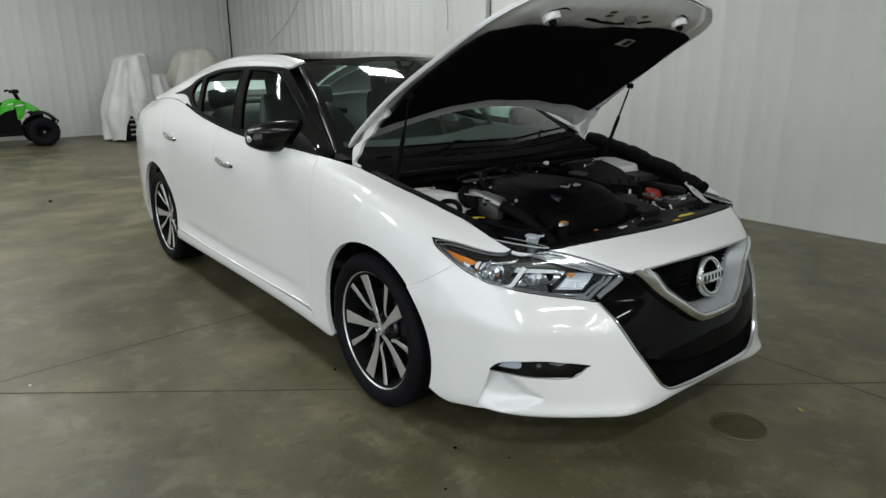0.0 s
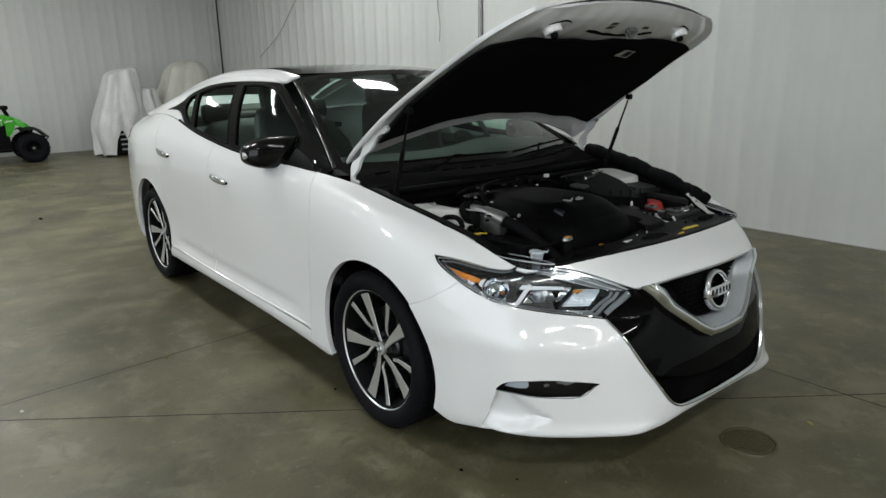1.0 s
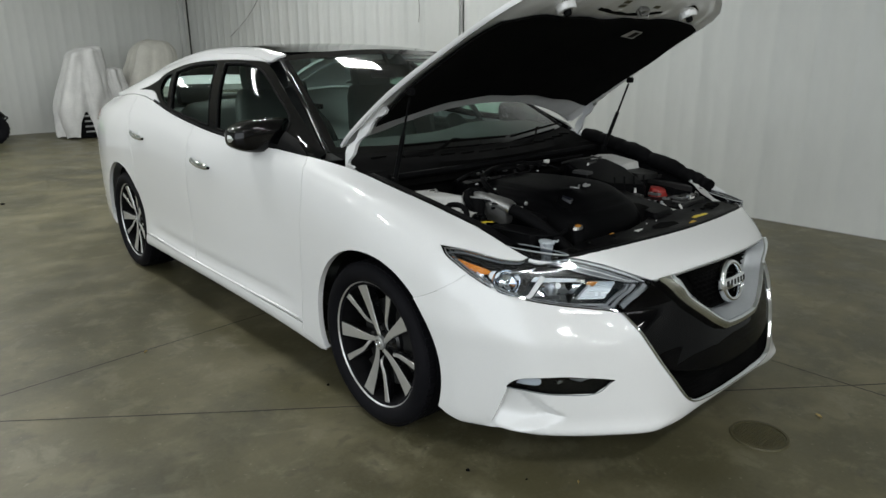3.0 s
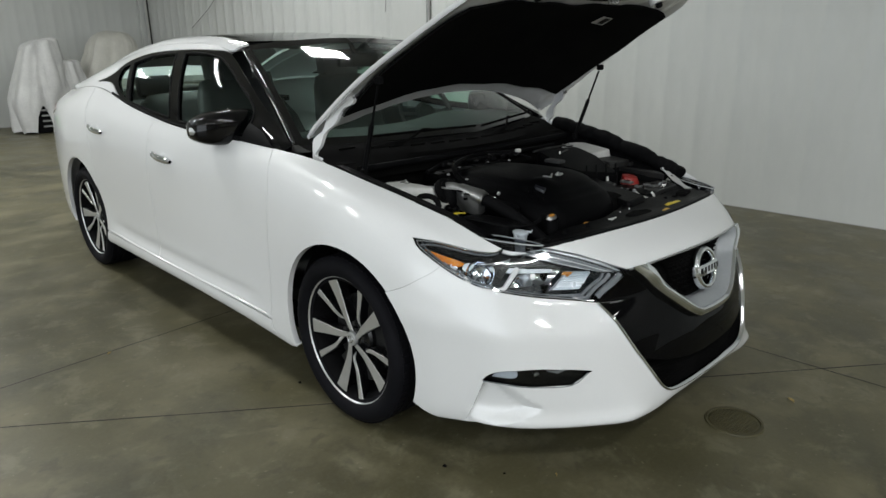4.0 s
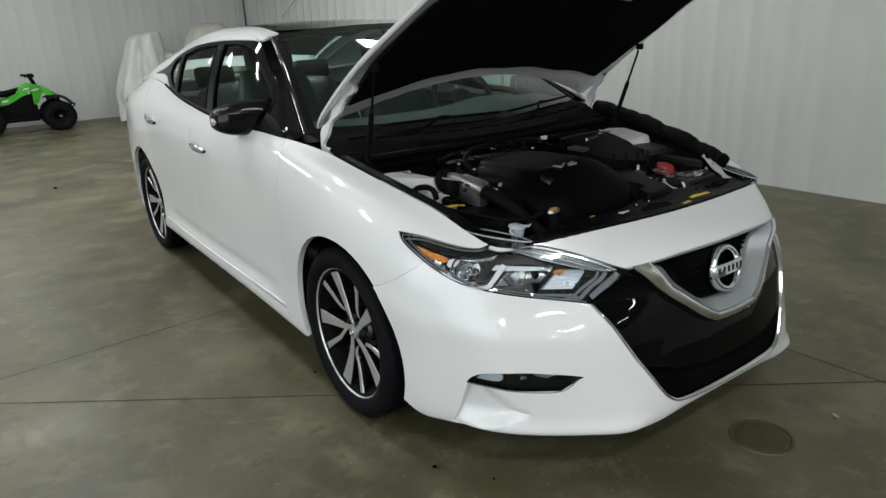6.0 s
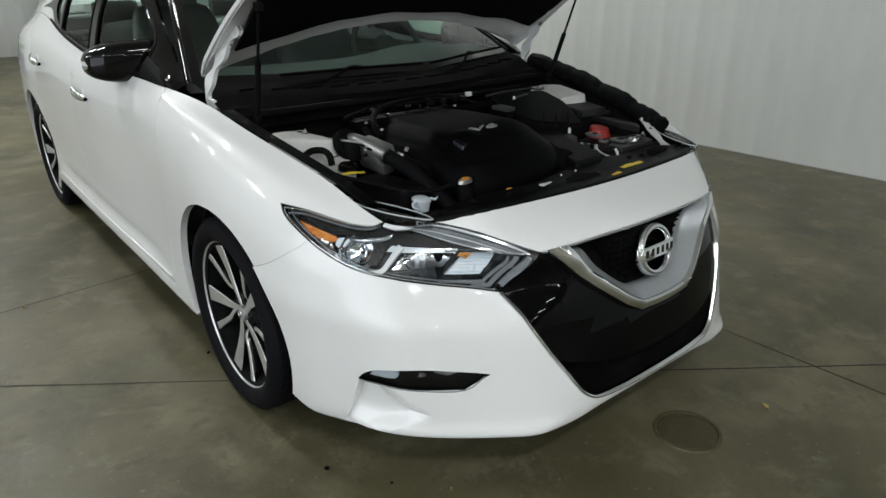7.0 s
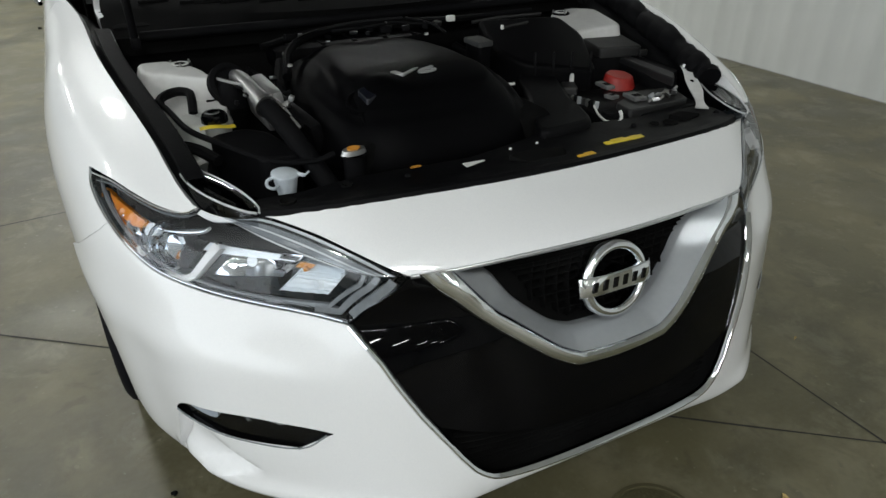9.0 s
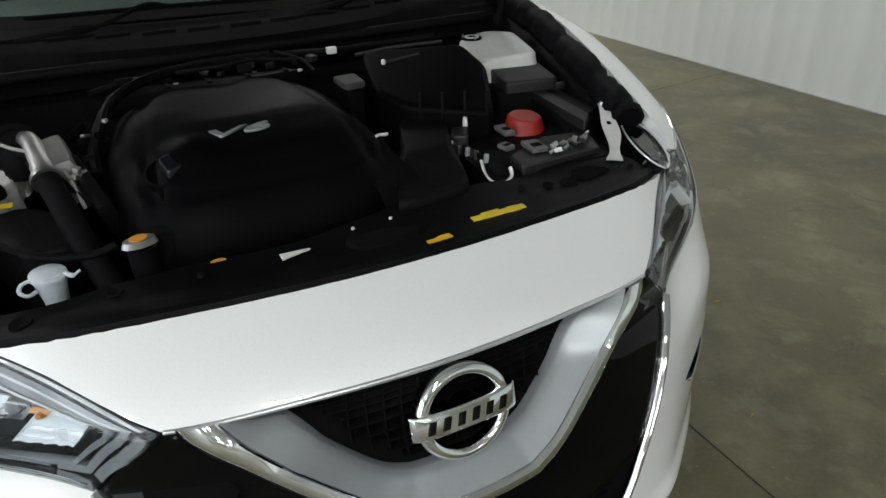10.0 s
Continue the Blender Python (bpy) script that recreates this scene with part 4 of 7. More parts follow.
def build_cabin(car):
    cab = thing("cabin", "dark cabin trim with leather seats", "", parent=car)
    # dashboard
    rows = []
    for x in np.linspace(-0.76, 0.76, 21):
        c = 1 - (x / 0.80) ** 2
        y0 = 0.47 - 0.15 * c
        hump = 0.03 * math.exp(-((x - 0.36) / 0.2) ** 2)
        rows.append([(x, y0, 0.955), (x, y0 + 0.10, 0.985), (x, y0 + 0.30, 1.0 + hump), (x, y0 + 0.42, 0.985 + hump), (x, y0 + 0.46, 0.93), (x, y0 + 0.42, 0.70), (x, y0 + 0.40, 0.45)])
    part("dashboard", Geo().grid(rows), M["cabin"], cab)
    part("cabin_floor", Geo().box((0, 1.7, 0.33), (1.5, 2.6, 0.06)), M["cabin"], cab)
    part("parcel_shelf", Geo().box((0, 2.92, 0.99), (1.2, 0.5, 0.04), 0.01), M["cabin"], cab)
    for s in (-1, 1):
        part("door_trim", Geo().box((s * 0.80, 1.55, 0.68), (0.06, 1.7, 0.58), 0.02), M["cabin"], cab)
    rows = [[roof_skin(a, y) - np.array((0, 0, 0.03)) for a in np.linspace(-1, 1, 9)] for y in np.linspace(1.22, 2.4, 10)]
    part("headliner", Geo().grid(rows), M["headliner"], cab)

    def padded(x, y, z, w, lean, high):
        rows = []
        for t, k, d in ((0, .0, .0), (0, .92, .8), (.06, 1, 1), (.3, 1, 1), (.6, .95, .9), (.88, .80, .72), (.97, .70, .5), (1, .5, .2), (1, .0, .0)):
            rows.append([(x + 0.5 * w * k * math.copysign(abs(math.cos(a)) ** 0.5, math.cos(a)), y + lean * t + 0.075 * d * math.copysign(abs(math.sin(a)) ** 0.6, math.sin(a)), z + high * t) for a in np.linspace(0, 2 * math.pi, 21)[:-1]])
        return Geo().grid(rows, 0, True)

    def seat(x, y, w=0.50):
        part("seat_cushion", Geo().box((x, y, 0.52), (w, 0.52, 0.16), 0.05), M["seat"], cab)
        part("seat_back", padded(x, y + 0.26, 0.58, w, 0.22, 0.62), M["seat"], cab)
        h = Geo().box((x, y + 0.50, 1.255), (0.27, 0.10, 0.17), 0.045, (-12, 0, 0))
        for k in (-0.06, 0.06):
            h.tube([(x + k, y + 0.475, 1.12), (x + k, y + 0.49, 1.2)], 0.007, 8)
        part("headrest", h, M["seat"], cab)

    seat(-0.37, 1.22)
    seat(0.37, 1.22)
    part("rear_cushion", Geo().box((0, 2.22, 0.52), (1.30, 0.5, 0.16), 0.05), M["seat"], cab)
    part("rear_backrest", padded(0, 2.46, 0.56, 1.28, 0.24, 0.52), M["seat"], cab)
    for x in (-0.36, 0.36):
        part("headrest", Geo().box((x, 2.74, 1.12), (0.27, 0.09, 0.14), 0.04, (-15, 0, 0)), M["seat"], cab)
    m = Matrix.Translation((0.37, 0.90, 0.99)) @ Euler((radians(66), 0, 0)).to_matrix().to_4x4()
    g = Geo().tube([m @ Vector((0.185 * math.cos(a), 0.185 * math.sin(a), 0)) for a in np.linspace(0, 2 * math.pi, 37)], 0.015, 8, caps=False)
    for a in (0.1, math.pi - 0.1, -math.pi / 2):
        g.tube([m @ Vector((0.05 * math.cos(a), 0.05 * math.sin(a), -0.01)), m @ Vector((0.18 * math.cos(a), 0.18 * math.sin(a), 0))], 0.014, 8, flat=0.6)
    g.lathe([(0.0, 0.012), (0.06, 0.01), (0.075, -0.01), (0.06, -0.03)], m, 20)
    part("steering_wheel", g, M["cabin"], cab)
    g = Geo().box((0.0, 1.02, 1.29), (0.24, 0.03, 0.07), 0.014, (10, 0, 0)).tube([(0, 1.03, 1.31), (0, 1.08, 1.38)], 0.012, 8)
    part("rear_view_mirror", g, M["black_plastic"], cab)
    g = Geo().tube([cheek(1.62 + 0.1 * t, 0.05 + 0.85 * t) * np.array((-1, 1, 1)) + np.array((-0.05, 0, 0)) for t in np.linspace(0, 1, 8)], 0.045, 10)
    part("pillar_trim", g, M["headliner"], cab)


# ---- hood, standing open ----
HINGE = Vector((0, 0.40, 0.955))
OPEN = Matrix.Translation(HINGE + Vector((0, 0, 0.056))) @ Matrix.Rotation(radians(-43.4), 4, "X") @ Matrix.Translation(-HINGE)
HOOD_EDGE = [(-.66, .512, .757), (-.632, .54, .760), (-.55, .635, .764), (-.33, .682, .824), (0, .732, .901), (.3, .748, .951), (.42, .728, .972)]
HOOD_CROWN = [(-.72, .012, 0), (-.60, .050, 0), (-.5, .070, 0), (-.35, .085, 0), (0, .078, 0), (.2, .066, 0), (.42, .05, 0)]


def hood_skin(a, b):
    """The closed hood: a from edge to edge, b from the windshield to the nose."""
    c = 1 - abs(a) ** 2.2
    y = (0.40 - 0.18 * (1 - a * a)) * (1 - b) + (-0.635 - 0.062 * (1 - a * a)) * b
    w, e = along(HOOD_EDGE, y)
    return np.array((a * w, y, e + along(HOOD_CROWN, y)[0] * c))


def hood_open(drop, sag=0.0):
    """The open hood, that far under its skin; sag flattens the crown of the inner frame."""
    def fn(a, b):
        hang = sag * max(0.0, 1 - a * a) * min(1.0, max(0.0, b) / 0.75) * min(1.0, max(0.0, 1 - b) / 0.08)
        return np.array(OPEN @ (Vector(hood_skin(a, b)) - Vector((0, 0, drop + hang))))
    return fn


SAG = 0.042


def build_hood(car):
    hood = thing("hood", "white hood propped wide open on two gas struts, with a black felt liner", "", parent=car)
    edge = straight([(-1, 0), (1, 0)], 24) + straight([(1, 0), (1, 1)], 20) + straight([(1, 1), (-1, 1)], 24) + straight([(-1, 1), (-1, 0)], 20)
    g = patch(Geo(), hood_open(0.0), edge, (), (0.09, 0.06), gap=0.0, rim=0.012, flip=True)
    part("outer_panel", g, M["paint"], hood)
    # inner frame: sunk ribs round a raised border
    hole = straight([(-.88, .150), (-.5, .112), (0, .100), (.5, .112), (.88, .150)], 5) + smooth_line([(.88, .150), (.915, .4), (.905, .70), (.885, .80)], 5) + smooth_line([(.885, .80), (.66, .812), (.40, .775), (0, .745), (-.40, .775), (-.66, .800), (-.885, .80)], 5) + smooth_line([(-.885, .80), (-.905, .70), (-.915, .4), (-.88, .150)], 5)

    def border(a, b):
        return 0.010 * math.sin(40 * a) * 0.15 - 0.012 * max(0.0, math.cos(min(1, abs(abs(a) - 0.93) / 0.07) * math.pi / 2))
    g = patch(Geo(), hood_open(0.022, SAG), [(a * 0.985, 0.012 + b * 0.976) for a, b in edge], [hole], (0.04, 0.03), gap=0, rim=0.012, lift=border)
    part("inner_frame", g, M["paint"], hood, "pearl-white pressed inner frame")
    wavy = [(a * (1.018 + 0.006 * math.sin(23 * b + 9 * a)), b + (0.006 * math.sin(17 * a) + 0.010) * (1 if b > .5 else -1)) for a, b in hole]
    g = patch(Geo(), hood_open(0.034, SAG), wavy, (), (0.06, 0.05), gap=0, rim=0.008, lift=lambda a, b: 0.006 * math.sin(5.2 * a) * math.sin(7 * b))
    part("felt_liner", g, M["felt"], hood, "black felt sound liner")
    # label on the liner, bump stops, latch and slots on the front frame
    f = hood_open(0.038, SAG)
    g = patch(Geo(), f, straight([(.33, .635), (.47, .635), (.46, .695), (.345, .695)], 3), (), (0.05, 0.03), gap=0, rim=0.001)
    part("caution_label", g, M["satin"], hood, "small grey caution label with a dark panel")
    f2 = hood_open(0.0395, SAG)
    g = Geo()
    patch(g, f2, straight([(.385, .642), (.445, .642), (.445, .688), (.385, .688)], 2), (), (0.05, 0.03), gap=0, rim=0)
    part("label_print", g, M["black_plastic"], hood)

    def frame_of(a, b, drop):
        fn = hood_open(drop, SAG)
        p = Vector(fn(a, b))
        n = (Vector(fn(a + .01, b)) - Vector(fn(a - .01, b))).cross(Vector(fn(a, b + .01)) - Vector(fn(a, b - .01))).normalized()
        t = (Vector(fn(a + .01, b)) - p).normalized()
        return Matrix.Translation(p) @ Matrix((t, n.cross(t), n)).transposed().to_4x4()
    for s in (-1, 1):
        m = frame_of(s * .61, .872, 0.024)
        part("stop_boss", Geo().lathe([(.034, -.004), (.034, .014), (.030, .020), (.018, .020), (.016, .012)], m, 24), M["paint"], hood)
        part("bump_stop", Geo().lathe([(0.013, .008), (0.013, .030), (0.010, .034), (0, .034)], m, 16), M["soft_black"], hood, "black rubber bump stop")
    for s in (-1, 1):
        part("boss_pocket", patch(Geo(), hood_open(0.0245, SAG), smooth_line([(s * .52, .900), (s * .61, .915), (s * .70, .905), (s * .62, .925), (s * .52, .900)], 4), (), (0.05, 0.03), gap=0, rim=0.001), M["felt"], hood)
    part("latch_slot", bar_on(Geo(), hood_open(0.022, SAG), smooth_line([(-.29, .838), (-.22, .822), (-.06, .800), (.08, .796), (.22, .808), (.34, .838)], 5), .022, .003, sign=1), M["felt"], hood, "long curved black slot")
    m = frame_of(.08, .852, 0.024)
    g = Geo().box(m @ Vector((0, 0, .012)), (.050, .02, .03), .004, (48, 0, 0)).tube([m @ Vector((-.034, 0, .01)), m @ Vector((-.026, -.008, .032)), m @ Vector((.030, -.008, .032)), m @ Vector((.036, 0, .01))], .005, 8).tube([m @ Vector((-.05, .012, .012)), m @ Vector((-.02, 0, .030)), m @ Vector((.02, .004, .022))], .004, 8)
    part("latch_striker", g, M["steel"], hood, "bare steel latch striker")
    for a, b in ((-.125, .858), (-.135, .884), (.215, .868)):
        g = patch(Geo(), hood_open(0.0245, SAG), straight([(a - .030, b - .009), (a + .030, b - .009), (a + .030, b + .009), (a - .030, b + .009)], 2), (), (0.05, 0.03), gap=0, rim=0.001)
        part("sticker", g, M["rust"], hood, "small ochre sticker")
    # hinges
    for s in (-1, 1):
        e = [(s * .735, .30, .91), (s * .742, .345, .945), (s * .738, .335, .995), (s * .724, .30, 1.045), (s * .711, .255, 1.10), (s * .696, .20, 1.15), (s * .688, .16, 1.185)]
        pts = [Vector(q) for q in smooth_line(e, 4)]
        rows = []
        for i, p in enumerate(pts):
            d = (pts[min(i + 1, len(pts) - 1)] - pts[max(i - 1, 0)]).normalized()
            w = Vector((0, -d.z, d.y)).normalized() * (0.016 + 0.008 * math.sin(i * 0.9))
            rows.append([p - w + Vector((s * .004, 0, 0)), p + w + Vector((s * .004, 0, 0)), p + w - Vector((s * .010, 0, 0)), p - w - Vector((s * .010, 0, 0))])
        part("hinge_arm", Geo().grid(rows, loop=True), M["paint"], hood, "white painted hinge arm")
        part("hinge_bolt", Geo().lathe([(0, .008), (.010, .008), (.011, 0)], Matrix.Translation((s * .70, .215, 1.12)) @ Euler((0, radians(-90 * s), 0)).to_matrix().to_4x4(), 8), M["steel"], hood)
    # gas struts
    for s in (-1, 1):
        strut = thing("hood_strut", "black gas strut with a slim piston rod", "", parent=car)
        a, b = Vector((s * .685, .008, 1.243)), Vector((s * .675, .128, .905))
        mid = a.lerp(b, .46)
        part("cylinder", Geo().tube([b.lerp(a, .05), mid, mid], [.0095, .0095, .006], 12), M["black_plastic"], strut)
        part("piston_rod", Geo().tube([mid, a.lerp(b, .05)], .0045, 10), M["soft_black"], strut)
        part("ball_end", Geo().box(a, (.022, .03, .026), .006), M["black_plastic"], strut)
        part("ball_end", Geo().box(b, (.022, .024, .03), .006), M["black_plastic"], strut)


# ---- lamps and grille ----
def surface_frame(u, v, depth=0.0):
    """A frame on the body: z outwards, x towards the tail."""
    e = 1e-3
    p = Vector(body(u, v))
    du = (Vector(body(u + e, v)) - Vector(body(u - e, v))).normalized()
    dv = (Vector(body(u, v + e)) - Vector(body(u, v - e))).normalized()
    n = -du.cross(dv).normalized()
    return Matrix.Translation(p - n * depth) @ Matrix((du, n.cross(du), n)).transposed().to_4x4()


def build_headlights(car):
    outline = smooth_line(LAMP_TOP, 4) + straight(LAMP_HOOD, 4) + straight(LAMP_INNER, 5) + smooth_line(LAMP_LOW, 4)
    st_ = (0.11, 0.10)
    pieces = []

    def piece(name, g, mat, label=""):
        pieces.append((name, g, mat, label))
    # bowl: dark floor with grey side walls
    g = patch(Geo(), body, outline, (), st_, gap=0.004, rim=0, depth=0.075, flip=True)
    loop = closed(outline)
    rows = [[], []]
    for u, v in loop:
        m0 = surface_frame(u, v, 0.005)
        m1 = surface_frame(u, v, 0.078)
        rows[0].append(m0.translation), rows[1].append(m1.translation)
    g.grid(rows, 0, True)
    piece("bowl", g, M["lamp_bowl"])
    # dark upper mask just under the lens
    mask = smooth_line([(5.98, 4.76), (5.72, 4.93), (5.39, 5.08), (5.02, 5.24), (4.66, 5.48), (4.50, 5.75)], 4) + straight([(4.50, 5.75), (3.9, 5.72), (3.4, 5.56), (2.9, 5.33), (2.55, 5.20), (2.9, 5.17), (3.84, 5.06), (4.05, 5.02)], 3) + straight([(4.05, 5.02), (4.25, 4.40), (4.42, 4.36)], 4) + smooth_line([(4.42, 4.36), (4.40, 4.85), (4.78, 5.10), (5.10, 4.95), (5.28, 4.86), (5.6, 4.84), (5.98, 4.76)], 4)
    piece("inner_mask", patch(Geo(), body, mask, (), st_, gap=0, rim=0.03, depth=0.022, flip=True), M["lamp_mask"])
    # side reflector
    g = patch(Geo(), body, smooth_line([(5.92, 4.68), (5.76, 4.60), (5.55, 4.57), (5.34, 4.575), (5.19, 4.66), (5.17, 4.79), (5.36, 4.79), (5.60, 4.75), (5.78, 4.715), (5.92, 4.68)], 3), (), (0.06, 0.05), gap=0, rim=0.012, depth=0.024, flip=True, lift=lambda u, v: 0.002 * math.sin(60 * u))
    piece("side_reflector", g, M["amber"], "amber side reflector")
    g = patch(Geo(), body, smooth_line([(5.26, 4.64), (5.02, 4.40), (4.84, 4.34), (5.05, 4.30), (5.30, 4.42), (5.75, 4.56), (5.26, 4.64)], 3), (), (0.06, 0.05), gap=0, rim=0.01, depth=0.026, flip=True, lift=lambda u, v: 0.003 * math.sin(40 * u))
    piece("silver_trim", g, M["chrome"])
    g = patch(Geo(), body, smooth_line([(5.16, 4.60), (5.16, 4.78), (5.06, 4.88), (4.97, 4.86), (5.00, 4.66), (5.08, 4.56), (5.16, 4.60)], 3), (), (0.06, 0.05), gap=0, rim=0.012, depth=0.030, flip=True)
    piece("silver_wing", g, M["pale_reflector"])
    # daytime strip: bar and foot
    g = bar_on(Geo(), body, smooth_line([(3.90, 4.99), (3.98, 4.72), (4.06, 4.46), (4.15, 4.27), (4.37, 4.19), (4.65, 4.17), (4.90, 4.22), (5.04, 4.40)], 5), lambda t: 0.017 - 0.009 * t, 0.010, proud=-0.018, round_top=False)
    piece("daytime_strip", g, M["lamp_case"], "milky white daytime running strip")
    # projector
    m = surface_frame(4.73, 4.62, 0.066) @ Matrix.Scale(1.12, 4)
    piece("projector_ring", Geo().lathe([(.028, .0), (.034, .028), (.040, .036), (.0435, .032), (.0435, .0)], m, 32), M["chrome"], "chrome projector ring")
    piece("projector_lens", Geo().lathe([(.0345, .020), (.033, .031), (.026, .042), (.014, .049), (.0, .051)], m, 32), M["clear"], "clear domed projector lens")
    piece("projector_bowl", Geo().lathe([(.03, .018), (.024, .006), (.0, -.004)], m, 24), M["chrome"])
    # inner reflector and its shelf
    g = patch(Geo(), body, straight([(3.80, 5.00), (3.12, 5.12), (3.36, 4.44), (4.00, 4.34)], 4), (), (0.07, 0.06), gap=0, rim=0.01, depth=0.05, flip=True, lift=lambda u, v: -0.02 * (1 - min(1, ((u - 3.56) / 0.35) ** 2 + ((v - 4.72) / 0.4) ** 2)))
    piece("main_reflector", g, M["chrome"], "chrome high-beam reflector")
    piece("bulb_shade", Geo().lathe([(.0, .030), (.010, .030), (.012, .0)], surface_frame(3.62, 4.74, 0.07), 16), M["satin"])
    g = patch(Geo(), body, straight([(3.80, 4.86), (3.20, 4.92), (3.20, 4.96), (3.80, 4.905)], 3), (), (0.08, 0.05), gap=0, rim=0.02, depth=0.028, flip=True)
    piece("reflector_shelf", g, M["satin"])
    # pale patch added in place of the bright reflection across the lens
    g = patch(Geo(), body, straight([(4.60, 4.90), (4.30, 4.97), (3.30, 5.07), (3.36, 4.90), (3.95, 4.80), (4.5, 4.78)], 4), (), (0.08, 0.05), gap=0, rim=0.01, depth=0.027, flip=True)
    piece("lens_reflection_patch", g, M["pale_reflector"])
    # turn signal with ribs
    g = patch(Geo(), body, straight([(3.07, 4.98), (2.62, 5.03), (2.82, 4.46), (2.90, 4.28), (3.34, 4.28)], 4), (), (0.05, 0.04), gap=0, rim=0.02, depth=0.030, flip=True, lift=lambda u, v: 0.004 * math.sin(75 * v) + 0.002 * math.sin(55 * u))
    piece("turn_signal", g, M["pale_reflector"], "ribbed silver turn-signal reflector")
    piece("signal_corner", patch(Geo(), body, straight([(3.14, 4.95), (2.98, 4.965), (3.04, 4.83), (3.20, 4.80)], 3), (), (0.05, 0.04), gap=0, rim=0.008, depth=0.0255, flip=True), M["orange"], "orange corner of the turn signal")
    piece("signal_bulb", Geo().lathe([(.0, .022), (.004, .020), (.006, .010), (.004, .0)], surface_frame(3.10, 4.80, 0.040), 14), M["orange"], "small amber bulb")
    # grey double frame inside the lens edge
    for name, line, width, sunk in (("bezel", [(3.42, 4.13), (2.86, 4.12), (2.50, 4.66), (2.40, 4.94)], 0.008, -0.020), ("bezel", [(3.02, 4.05), (2.76, 4.02), (2.40, 4.56), (2.24, 4.95)], 0.013, -0.026), ("end_guide", [(2.06, 4.90), (2.32, 4.36), (2.58, 4.02)], 0.016, -0.010)):
        piece(name, bar_on(Geo(), body, straight(line, 5), width, 0.006, proud=sunk, round_top=False), M["smoked_grey"])
    # light guide: clear ribs along the top edge, bright where it ends over the fender's tip
    top_ = smooth_line([(4.40, 5.92), (3.90, 5.93), (3.47, 5.93), (3.06, 5.90), (2.52, 5.53), (2.20, 5.24), (2.02, 5.00)], 6)
    low_ = smooth_line([(4.28, 5.84), (3.92, 5.84), (3.62, 5.74), (3.36, 5.46), (3.10, 5.24), (2.76, 5.08), (2.36, 4.99)], 6)

    def between(k):
        return [(a * (1 - k) + c * k, b * (1 - k) + d * k) for (a, b), (c, d) in zip(top_, low_)]
    for k0, k1, mat, sunk in ((.0, .13, "pale_guide", .005), (.13, .25, "lamp_mask", .009), (.25, .48, "smoked_grey", .006), (.48, .60, "pale_guide", .008), (.60, .90, "smoked_grey", .010), (.90, 1.0, "pale_guide", .007)):
        piece("light_guide", patch(Geo(), body, between(k0) + between(k1)[::-1], (), (0.06, 0.05), gap=0.0003, rim=0.010, depth=sunk, flip=True), M[mat])
    piece("guide_end", patch(Geo(), body, straight([(4.42, 5.93), (3.74, 5.945), (3.58, 5.87), (4.06, 5.70), (4.42, 5.76)], 4), (), (0.06, 0.05), gap=0, rim=0.008, depth=0.003, flip=True), M["lamp_case"], "bright frosted end of the light guide")
    # lens with its flange under the hood line
    piece("lens", patch(Geo(), body, outline, (), st_, gap=0.003, rim=0.02, depth=-0.001, flip=True), M["clear"], "clear swept headlight lens")
    upper = [(6.02, 4.77), (5.75, 4.985), (5.39, 5.145), (5.02, 5.305), (4.64, 5.56), (4.52, 5.84)]
    lower = [(2.68, 3.93), (3.04, 4.03), (3.54, 4.11), (4.11, 4.19), (4.68, 4.27), (5.14, 4.37), (5.53, 4.47), (5.92, 4.63), (6.02, 4.77)]
    g = bar_on(Geo(), body, smooth_line(upper, 4), 0.0045, 0.0025)
    bar_on(g, body, smooth_line(lower, 4), 0.0035, 0.002)
    piece("lens_rib", g, M["chrome"], "bright moulded edge of the lens")
    g = bar_on(Geo(), body, smooth_line([(u - .05 * (u > 5.9), v - .055) for u, v in upper], 4), 0.005, 0.003, proud=-0.010)
    bar_on(g, body, smooth_line([(u - .05 * (u > 5.9), v + .06) for u, v in lower[1:]], 4), lambda t: 0.004 + 0.006 * t * (1 - t), 0.003, proud=-0.014)
    piece("inner_rib", g, M["smoked_grey"])
    piece("trim_band", bar_on(Geo(), body, smooth_line([(4.90, 4.90), (4.66, 4.98), (4.34, 5.14), (4.16, 5.30), (4.08, 5.50)], 4), lambda t: 0.006 + 0.008 * math.sin(math.pi * t), 0.004, proud=-0.016), M["chrome"])
    piece("trim_line", bar_on(Geo(), body, smooth_line([(5.86, 4.66), (5.60, 4.545), (5.30, 4.44), (5.02, 4.33), (4.60, 4.26)], 4), lambda t: 0.010 - 0.006 * t, 0.004, proud=-0.020), M["chrome"])
    g = Geo()
    rows = []
    for i in range(17):
        t = i / 16
        p = Vector((-.662 + .082 * t ** 1.15, -.420 - .215 * t, .766 - .012 * t))
        w = .030 * math.sin(math.pi * min(1.0, .12 + .88 * t)) ** 0.6 + .003
        a = Vector((w * .90, w * .34, 0))
        rows.append([p - a + Vector((0, 0, -.022)), p - a * .94 + Vector((0, 0, .001)), p - a * .80 + Vector((0, 0, .004)), p - a * .62 + Vector((0, 0, .001)), p + a * .55 + Vector((0, 0, .002)), p + a * .80 + Vector((0, 0, .006)), p + a * .98 + Vector((0, 0, .003)), p + a + Vector((0, 0, -.022))])
    g.grid(rows, flip=True)
    piece("top_flange", g, M["smoked"], "clear moulded flange under the hood line")
    g = Geo()
    for k in (1, 5):
        g.tube([row[k + 1] for row in rows], .0022, 6)
    piece("flange_rib", g, M["pale_guide"])
